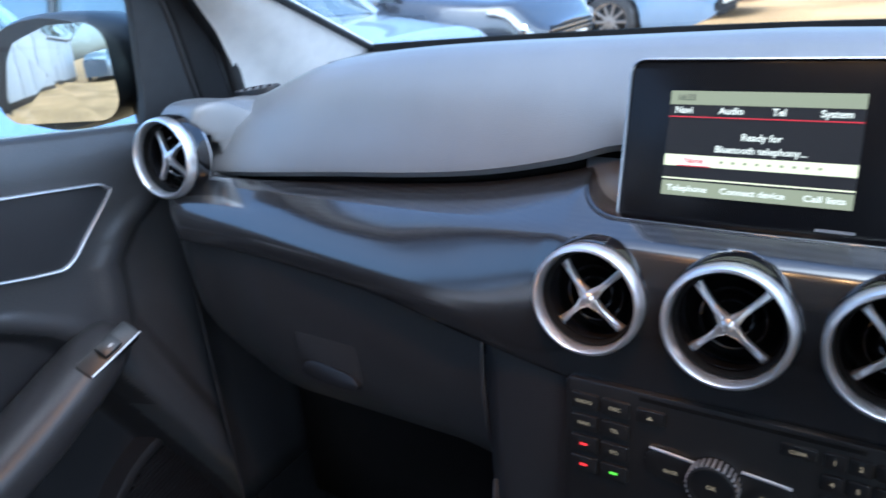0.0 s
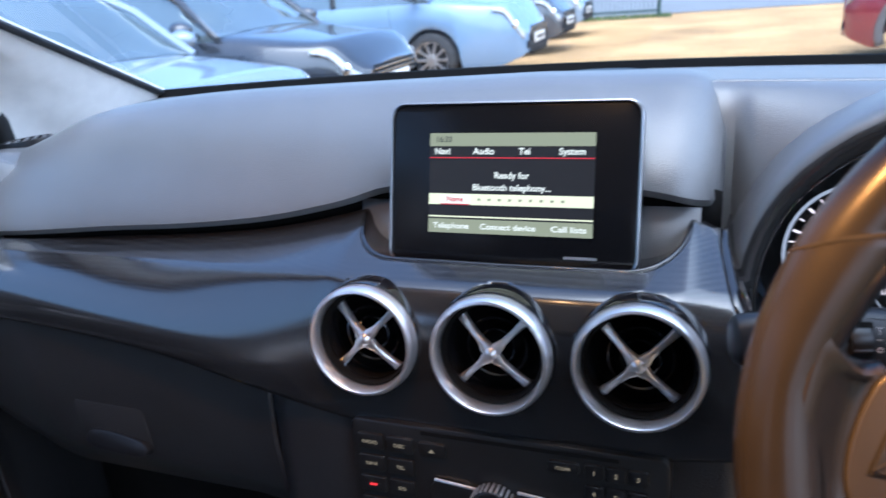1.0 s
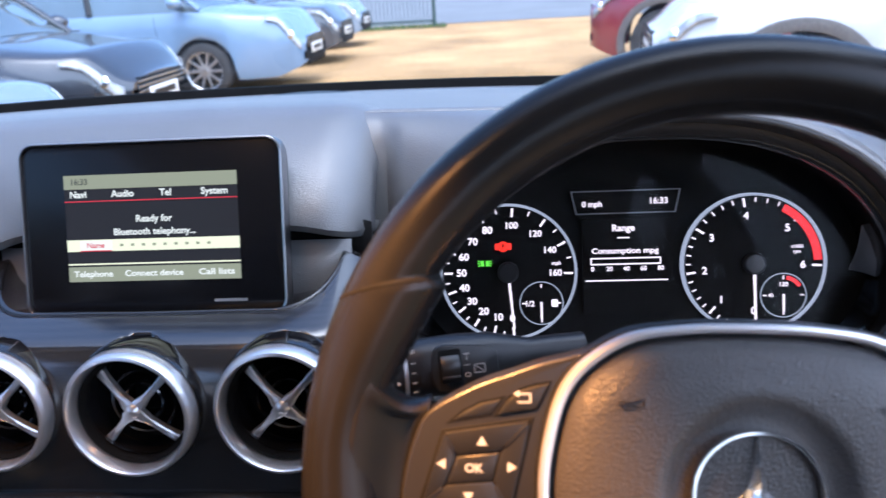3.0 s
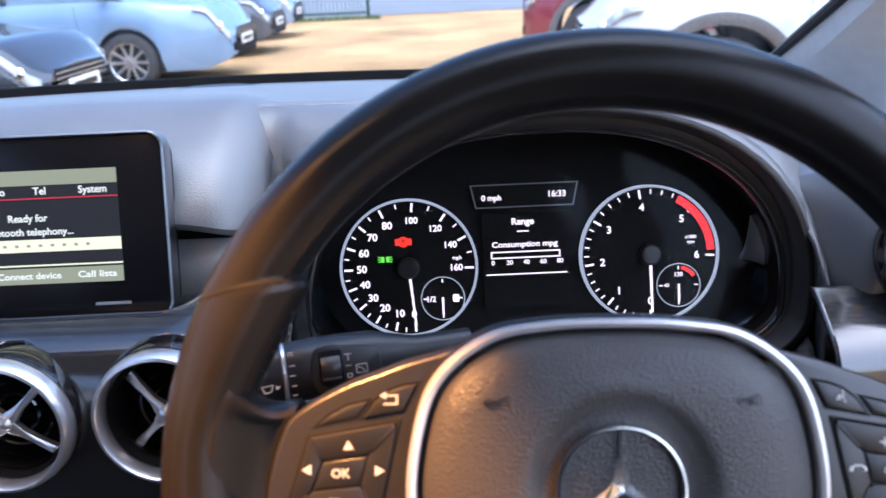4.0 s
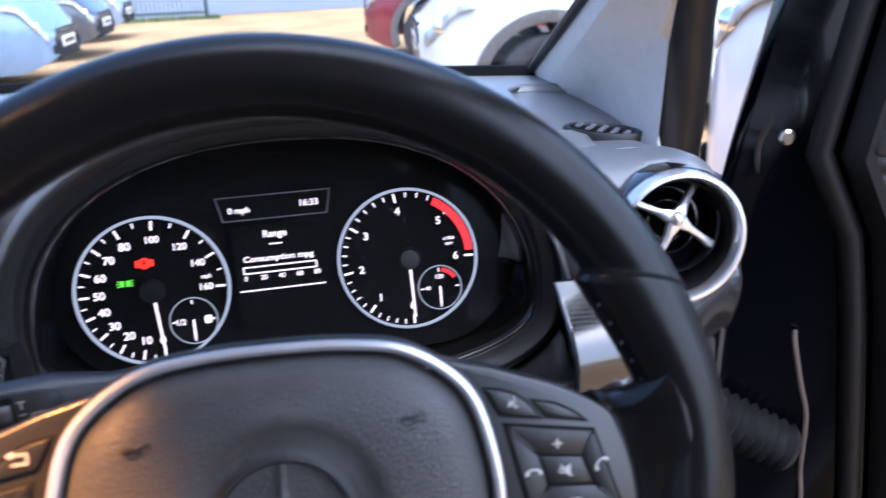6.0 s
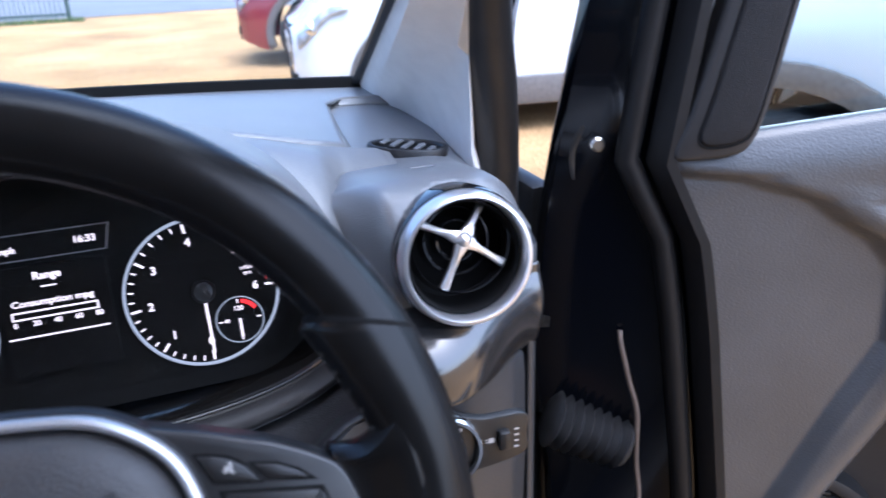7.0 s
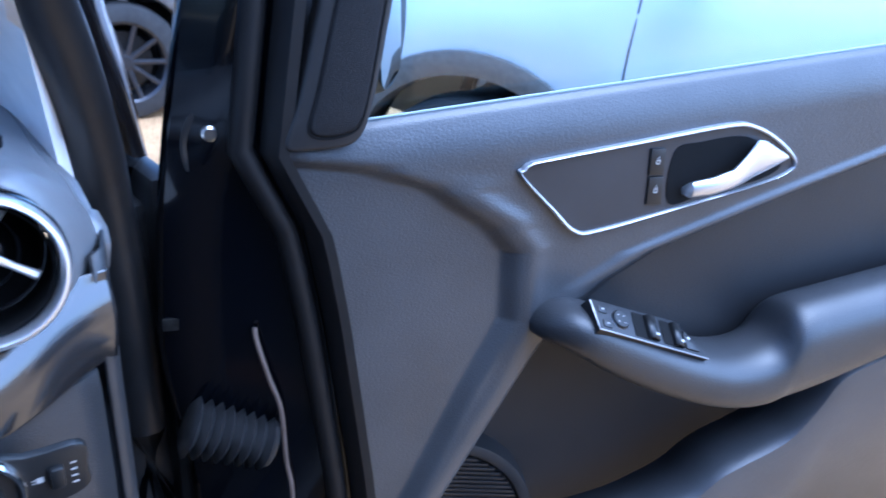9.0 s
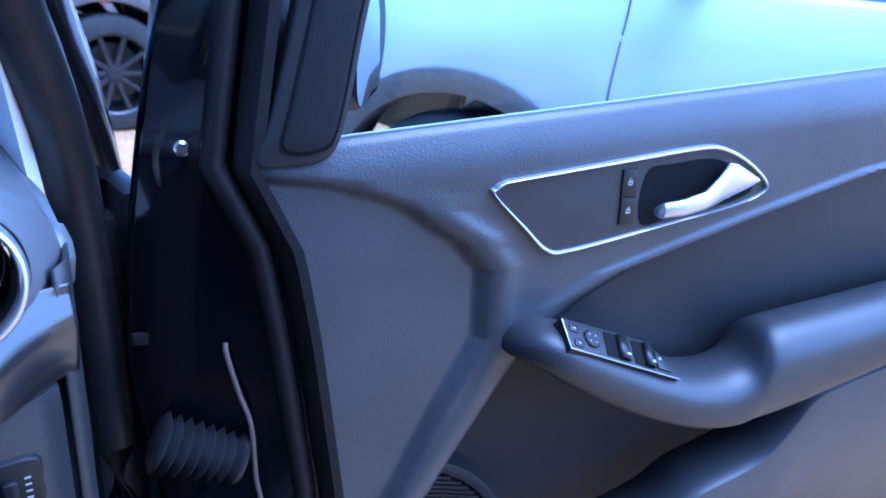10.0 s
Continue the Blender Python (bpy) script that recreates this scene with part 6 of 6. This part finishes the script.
# wide black cover that fills the front corner of the passenger window
CORNER_YZ = smooth_outline([(0.0, 1.050), (0.002, 1.12), (0.012, 1.22), (0.010, 1.31), (0.060, 1.262), (0.104, 1.213), (0.127, 1.179), (0.137, 1.138), (0.143, 1.09), (0.146, 1.050)], 4)
corner = part("corner_panel", moved(slab(CORNER_YZ, 0.012, 0.003), Matrix(((0, 0, 1, -0.702), (1, 0, 0, 0), (0, 1, 0, 0), (0, 0, 0, 1)))), CORNER, left_door, "black corner cover", place=True)
part("corner_seal", sweep(smooth_outline([(-0.698, 0.147, 1.05), (-0.698, 0.143, 1.09), (-0.698, 0.137, 1.138), (-0.698, 0.127, 1.179), (-0.698, 0.104, 1.213), (-0.697, 0.060, 1.262), (-0.695, 0.005, 1.315)], 4, False), 0.011, 10), RUBBER, corner, "black rubber seal", place=True)


# ---- parked cars ----
def road_wheel(car, x, y, r, rimmat, s, spokes=10):
    w = part("wheel", moved(lathe([(r * 0.66, 0.09), (r * 0.70, 0.11), (r * 0.86, 0.112), (r * 0.96, 0.10), (r, 0.075), (r, -0.075), (r * 0.96, -0.10), (r * 0.6, -0.10)], 40), Matrix.Translation((x, y, r)) @ pose(0, 0, 0, -90 * s, 0, 0)), TYRE, car, "black tyre")
    m = Matrix.Translation((x, y, r)) @ pose(0, 0, 0, -90 * s, 0, 0)
    part("rim", moved(lathe([(r * 0.72, 0.095), (r * 0.69, 0.105), (r * 0.655, 0.095), (r * 0.64, 0.02), (r * 0.64, -0.05)], 40), m), rimmat, w)
    part("brake", moved(lathe([(0, 0.0), (r * 0.5, 0.0), (r * 0.5, -0.02)], 28), m), GREASE, w)
    for k in range(spokes):
        part("rim_spoke", moved(sweep([(r * 0.10, 0, 0.07), (r * 0.35, 0, 0.075), (r * 0.66, 0, 0.088)], [(0.022, 0.012), (0.015, 0.012), (0.018, 0.010)], 8), m @ pose(0, 0, 0, 0, 0, 360 * k / spokes)), rimmat, w)
    part("hub_cap", moved(lathe([(0, 0.092), (r * 0.11, 0.09), (r * 0.15, 0.07), (r * 0.15, 0.0)], 20), m), rimmat, w)


def car(m, label, col, length=4.4, width=1.8, hood=0.95, roof=1.5, wheel_r=0.32, front=0.85, base=2.65, screen=1.25, rim=None, clad=False, nose=0.62, spokes=10):
    """A parked car: nose at x = 0, tail at x = -length, wheels on the ground."""
    c = thing("parked_car", m, label, "car", "parked cars")
    hw = width / 2
    ax = (-front, -front - base)
    belt_z = hood + 0.06
    ra = wheel_r + (0.10 if clad else 0.055)

    def plan(x):
        t = ease(0, 0.9, -x)
        e = ease(0, 0.7, length + x)
        return hw * (0.66 + 0.34 * t ** 0.45) * (0.82 + 0.18 * e) * (1 - 0.13 * max(0.0, 1 + x / 0.14) ** 2)

    def top(x):
        a = nose + (hood - 0.05 - nose) * ease(0.0, 0.28, -x) + 0.10 * ease(0.25, screen + 0.1, -x)
        return min(a, belt_z) if -x < length - 0.5 else belt_z * (1 - 0.05 * ease(length - 0.3, length, -x))

    def low(x):
        z = 0.20 + 0.10 * ease(0.35, 0.0, -x) + 0.05 * max(0.0, 1 + x / 0.10) ** 2
        for a in ax:
            if abs(x - a) < ra:
                z = max(z, wheel_r + math.sqrt(ra * ra - (x - a) ** 2))
        return z

    def side_y(x, z):
        t = top(x)
        return plan(x) * float(np.interp(z, (0.22, 0.55, t - 0.19, t - 0.15, t - 0.06), (0.985, 0.988, 1.0, 0.982, 0.962)))

    xs = sorted(set([round(-v, 3) for v in np.linspace(0, length, 60)] + [-0.012, -0.028, -0.048, -0.10, -0.125] + [round(a + ra * math.cos(t), 3) for a in ax for t in np.linspace(0, math.pi, 17)]), reverse=True)
    rows = []
    for x in xs:
        p, t, z = plan(x), top(x), low(x)
        half = [(p * 0.97, z), (p * 0.985, z + 0.02), (p * 0.988, max(z + 0.03, 0.55)), (p, max(z + 0.033, t - 0.19)), (p * 0.982, max(z + 0.036, t - 0.15)), (p * 0.962, max(z + 0.04, t - 0.06)), (p * 0.90, t - 0.018), (p * 0.72, t + 0.004), (p * 0.35, t + 0.02), (0, t + 0.024)]
        rows.append([(x, y, zz) for y, zz in half] + [(x, -y, zz) for y, zz in half[-2::-1]])
    bm = grid(rows)
    bm.verts.ensure_lookup_table()
    n = len(rows[0])
    bm.faces.new([bm.verts[i] for i in range(n)])
    bm.faces.new([bm.verts[len(bm.verts) - n + i] for i in range(n)][::-1])
    part("body", bm, col, c, thick=0.0, angle=50)
    part("underbody", block(-length + 0.45, -0.62, -hw * 0.80, hw * 0.80, 0.18, 0.55, 0.03), DARK, c)
    # greenhouse
    gx = (-screen + 0.05, -screen - 0.75, -length + 0.75, -length + 0.12)
    rows = []
    for u in np.linspace(0, 1, 24):
        x = gx[0] + (gx[3] - gx[0]) * u
        h = roof - 0.06
        zt = belt_z + (h - belt_z) * min(ease(0, 0.75, gx[0] - x) ** 0.75, ease(0, 0.6, x - gx[3]) ** 0.75)
        p = plan(x)
        rows.append([(x, p * 0.93, belt_z - 0.05), (x, p * 0.93 - 0.22 * (zt - belt_z + 0.05), zt * 0.6 + 0.4 * belt_z), (x, p * 0.90 - 0.36 * (zt - belt_z), zt - 0.02), (x, p * 0.4, zt + 0.008), (x, 0, zt + 0.012), (x, -p * 0.4, zt + 0.008), (x, -p * 0.90 + 0.36 * (zt - belt_z), zt - 0.02), (x, -p * 0.93 + 0.22 * (zt - belt_z + 0.05), zt * 0.6 + 0.4 * belt_z), (x, -p * 0.93, belt_z - 0.05)])
    part("windows", grid(rows), CARGLASS, c, "dark windows")
    rr = []
    for u in np.linspace(0, 1, 14):
        x = gx[1] + 0.1 + (gx[2] - gx[1] - 0.1) * u
        p = plan(x)
        zt = roof - 0.03
        rr.append([(x, p * 0.93 - 0.36 * (zt - belt_z) - 0.0, zt - 0.01), (x, p * 0.4, zt + 0.02), (x, 0, zt + 0.026), (x, -p * 0.4, zt + 0.02), (x, -p * 0.93 + 0.36 * (zt - belt_z), zt - 0.01)])
    part("roof", grid(rr), col, c, thick=0.015)
    for s in (-1, 1):
        pr = plan(-screen)
        part("pillar", sweep([(gx[0] + 0.02, s * pr * 0.93, belt_z - 0.03), (gx[0] - 0.35, s * (pr * 0.93 - 0.08), belt_z + 0.28), (gx[1] + 0.05, s * (pr * 0.92 - 0.36 * (roof - belt_z - 0.03)), roof - 0.04)], 0.03, 8), col, c)
        part("pillar", sweep([(-screen - 1.25, s * hw * 0.935, belt_z - 0.03), (-screen - 1.35, s * (hw * 0.93 - 0.36 * (roof - belt_z - 0.03)), roof - 0.04)], 0.035, 8), HARD, c)
        # lamps, mirror, door lines, handle
        hl = []
        for k in range(9):
            u = k / 8
            x = -0.04 - 0.34 * u
            p = plan(x) * 1.004
            hl.append([(x, s * p, top(x) - 0.15 + 0.07 * u), (x + 0.003, s * p * 1.0, top(x) - 0.12 + 0.05 * u), (x + 0.002, s * p * 0.985, top(x) - 0.085 + 0.025 * u), (x, s * p * 0.962, top(x) - 0.055)])
        h = part("headlamp", grid(hl), LAMPGLASS, c, "clear headlamp", thick=0.012)
        part("headlamp_core", moved(lathe([(0, 0.012), (0.03, 0.010), (0.045, 0.0)], 20), Matrix.Translation((-0.13, s * plan(-0.13) * 1.0, top(-0.13) - 0.085)) @ pose(0, 0, 0, -80 * s, 0, 0)), CHROME, h)
        mr = part("door_mirror", capped([[(-screen - 0.18 + dx, s * (hw + 0.11 + 0.09 * math.cos(t) * k), belt_z + 0.06 + 0.07 * math.sin(t) * k) for t in np.linspace(0, 2 * math.pi, 18, endpoint=False)] for dx, k in ((0.14, 0.3), (0.11, 0.75), (0.05, 1), (0, 1), (-0.01, 0.92))]), col, c)
        part("mirror_arm", block(-screen - 0.16, -screen - 0.10, s * (hw - 0.06), s * (hw + 0.06), belt_z - 0.02, belt_z + 0.03, 0.01), HARD, mr)
        for xd in (-front - 0.50, -front - 1.60):
            line = []
            for q in np.linspace(0, 1, 16):
                xq, zq = xd + 0.03 * ease(0.35, 0.0, q) - 0.02 * ease(0.6, 1.0, q), 0.34 + (top(xd) - 0.07 - 0.34) * q
                line.append((xq, s * side_y(xq, zq), zq))
            part("door_gap", sweep(line, 0.0028, 6), DARK, c)
        part("door_pull", sweep([(-front - 1.42, s * (hw + 0.004), belt_z - 0.17), (-front - 1.5, s * (hw + 0.03), belt_z - 0.165), (-front - 1.6, s * (hw + 0.004), belt_z - 0.16)], 0.014, 8), col, c)
        for a in ax:
            road_wheel(c, a, s * (hw - 0.105), wheel_r, rim or ALLOY, s, spokes)
            arc = [(a + (ra + 0.002) * math.cos(t), s * (plan(a) * 0.985), wheel_r + (ra + 0.002) * math.sin(t)) for t in np.linspace(-0.15, math.pi + 0.15, 25)]
            if clad:
                part("arch_cladding", grid([[(a + rr_ * math.cos(t), s * (plan(a + rr_ * math.cos(t)) * 0.99 + dy), wheel_r + rr_ * math.sin(t)) for t in np.linspace(-0.3, math.pi + 0.3, 29)] for rr_, dy in ((ra - 0.03, -0.10), (ra - 0.02, 0.006), (ra + 0.02, 0.020), (ra + 0.055, 0.014), (ra + 0.060, -0.01))]), CLADDING, c, "grey plastic arch cladding", thick=0.004)
                part("arch_liner", grid([[(a + ra * 1.0 * math.cos(t), s * (plan(a + ra * math.cos(t)) * 0.975 - q), wheel_r + ra * 1.0 * math.sin(t)) for t in np.linspace(0, math.pi, 17)] for q in (0.02, 0.3)]), DARK, c)
            else:
                part("arch_liner", grid([[(a + ra * 1.0 * math.cos(t), s * (plan(a + ra * math.cos(t)) * 0.975 - q), wheel_r + ra * 1.0 * math.sin(t)) for t in np.linspace(0, math.pi, 17)] for q in (0.01, 0.3)]), DARK, c)
        if clad:
            part("sill_cladding", block(ax[1] + ra + 0.02, ax[0] - ra - 0.02, s * (hw - 0.08), s * (hw + 0.012), 0.20, 0.40, 0.02), CLADDING, c)
        part("fog_recess", moved(slab(rounded(0.26, 0.10, 0.03), 0.02, 0.005, 0.014), frame_of((-0.012, s * hw * 0.48, 0.42), (0, 1, 0), (0, 0, 1))), DARK, c)
    g = part("grille", moved(slab(rounded(hw * 0.95, 0.14, 0.04), 0.03, 0.004, 0.008), frame_of((0.0, 0, nose - 0.06), (0, 1, 0), (0, 0, 1))), DARK, c)
    for k in range(3):
        part("grille_bar", moved(block(-hw * 0.48, hw * 0.48, -0.045 + 0.04 * k, -0.035 + 0.04 * k, 0.007, 0.013, 0.002), frame_of((0.0, 0, nose - 0.06), (0, 1, 0), (0, 0, 1))), CHROME, g)
    part("lower_intake", moved(slab(rounded(hw * 1.0, 0.12, 0.04), 0.03, 0.004, 0.006), frame_of((0.0, 0, 0.36), (0, 1, 0), (0, 0, 1))), DARK, c)
    pl = part("number_plate", moved(slab(rounded(0.52, 0.11, 0.008, 3), 0.012, 0.002, 0.018), frame_of((0.0, 0, nose - 0.14), (0, 1, 0), (0, 0, 1))), PLATE, c)
    part("plate_bar", moved(rect(-0.2, 0.2, -0.025, 0.025, 0.0195), frame_of((0.0, 0, nose - 0.14), (0, 1, 0), (0, 0, 1))), HARD, pl)
    return c


def at(x, y, heading):
    return pose(x, y, 0, 0, 0, heading)


P_BLACK = paint("paint_dark_blue_black", (0.022, 0.026, 0.034), 0.2)
P_BLUE = paint("paint_light_blue", (0.17, 0.25, 0.36), 0.25)
P_WHITE = paint("paint_white", (0.70, 0.71, 0.71), 0.25)
P_RED = paint("paint_dark_red", (0.22, 0.02, 0.03), 0.2)
P_SILVER = paint("paint_silver_blue", (0.21, 0.26, 0.32), 0.25)
P_GREY = paint("paint_dark_grey", (0.05, 0.055, 0.065), 0.22)
car(at(-2.55, 5.50, 0), "dark blue-black hatchback parked on gravel", P_BLACK, hood=0.90, roof=1.45)
car(at(-2.10, 9.05, 0), "light blue people carrier parked on gravel", P_BLUE, hood=0.98, roof=1.6, front=1.15, screen=1.2)
car(at(-2.15, 3.0, 0), "silver-blue car parked on gravel", P_SILVER, hood=0.86, roof=1.45)
car(at(-2.25, 0.62, 0), "light blue car parked beside the passenger door", P_BLUE, hood=0.92, roof=1.5)
car(at(-2.25, 11.9, 0), "dark grey car parked on gravel", P_GREY, hood=0.92, roof=1.48)
car(at(-2.4, 14.6, 0), "silver-blue car parked on gravel", P_SILVER, hood=0.92, roof=1.48)
car(at(1.35, 5.35, 173), "white off-roader with grey arch cladding, nose to the lane", P_WHITE, length=4.5, width=1.86, hood=1.02, roof=1.68, wheel_r=0.36, front=0.86, base=2.68, rim=DARKALLOY, clad=True, nose=0.78)
car(at(1.45, 9.5, 168), "dark red off-roader with dark wheels", P_RED, length=4.5, width=1.86, hood=1.02, roof=1.65, wheel_r=0.36, rim=DARKALLOY, clad=True, nose=0.78)
car(at(2.50, 2.56, 121), "white off-roader parked alongside the open door", P_WHITE, length=4.6, width=1.84, hood=1.2, roof=1.82, wheel_r=0.37, front=0.92, base=2.7, rim=DARKALLOY, clad=True, nose=1.0, screen=1.5)


# ---- behind the car, as the door mirrors show it ----
BARK = material("bark", (0.07, 0.055, 0.04), 0.9, vary=0.3, bump=0.6, grain=40, size=4)
LEAVES = material("tree_leaves", (0.075, 0.085, 0.035), 0.7, vary=0.4, size=1.5)
WALLWHITE = material("white_cladding", (0.55, 0.56, 0.57), 0.6, vary=0.06, size=1.2)


def tree(x, y, h, seed):
    r = random.Random(seed)
    t = thing("tree", pose(x, y, 0), "leafy tree at the edge of the car park", "tree", "trees behind the car park")
    trunk = [(0, 0, 0), (0.05, 0.02, h * 0.2), (-0.06, 0.05, h * 0.4), (0.04, 0, h * 0.65), (0, 0, h * 0.85)]
    tr = part("trunk", sweep(trunk, [(0.22, 0.22), (0.17, 0.17), (0.13, 0.13), (0.07, 0.07), (0.03, 0.03)], 9), BARK, t)
    for k in range(7):
        a, z = r.uniform(0, math.tau), h * r.uniform(0.3, 0.65)
        q = h * r.uniform(0.2, 0.36)
        part("limb", sweep([(0, 0, z), (q * 0.5 * math.cos(a), q * 0.5 * math.sin(a), z + q * 0.35), (q * math.cos(a), q * math.sin(a), z + q * 0.9)], [(0.06, 0.06), (0.04, 0.04), (0.015, 0.015)], 6), BARK, tr)
    pts, faces = [], []
    for k in range(46):
        a, e = r.uniform(0, math.tau), r.uniform(-0.5, 1.2)
        rr = h * r.uniform(0.12, 0.36)
        c = Vector((rr * math.cos(a), rr * math.sin(a), h * 0.64 + h * 0.24 * e))
        for j in range(60):
            p = c + Vector((r.gauss(0, 1), r.gauss(0, 1), r.gauss(0, 0.8))) * h * 0.055
            u = Vector((r.gauss(0, 1), r.gauss(0, 1), r.gauss(0, 1))).normalized() * 0.11
            v = u.orthogonal().normalized() * 0.07
            i = len(pts)
            pts += [p - u, p + v, p + u, p - v]
            faces.append((i, i + 1, i + 2, i + 3))
    me = bpy.data.meshes.new("crown")
    me.from_pydata(pts, [], faces)
    me.materials.append(LEAVES)
    ob = new("crown", me)
    ob.parent = t


for k, (x, y, h) in enumerate(((-16, -27, 8.5), (-11.5, -29, 7.5), (-7, -28, 9.0), (-3, -30, 8.0), (1.5, -28.5, 7.6), (6, -29, 8.8), (-20, -22, 8.0))):
    tree(x, y, h, 20 + k)


def shed(x, y, length, depth, height, heading):
    """White panelled cabin with dark gaps between its panels."""
    c = thing("site_cabin", pose(x, y, 0, 0, 0, heading), "long white panelled cabin beside the car park", "cabin", "white cabins")
    part("body", block(0, length, 0, depth, 0.0, height, 0.03), HARD, c)
    n = int(length / 1.2)
    for k in range(n):
        part("panel", block(k * length / n + 0.03, (k + 1) * length / n - 0.03, -0.03, 0.02, 0.18, height - 0.12, 0.012), WALLWHITE, c)
    part("roof_edge", block(-0.1, length + 0.1, -0.12, depth + 0.1, height, height + 0.1, 0.02), WALLWHITE, c)


shed(-4.7, -12.5, 7.5, 2.6, 2.7, 92)
shed(-5.2, -21.0, 7.5, 2.6, 2.7, 92)
car(at(-2.6, -23.0, -80), "silver-blue car parked far behind", P_SILVER, hood=0.9, roof=1.46)
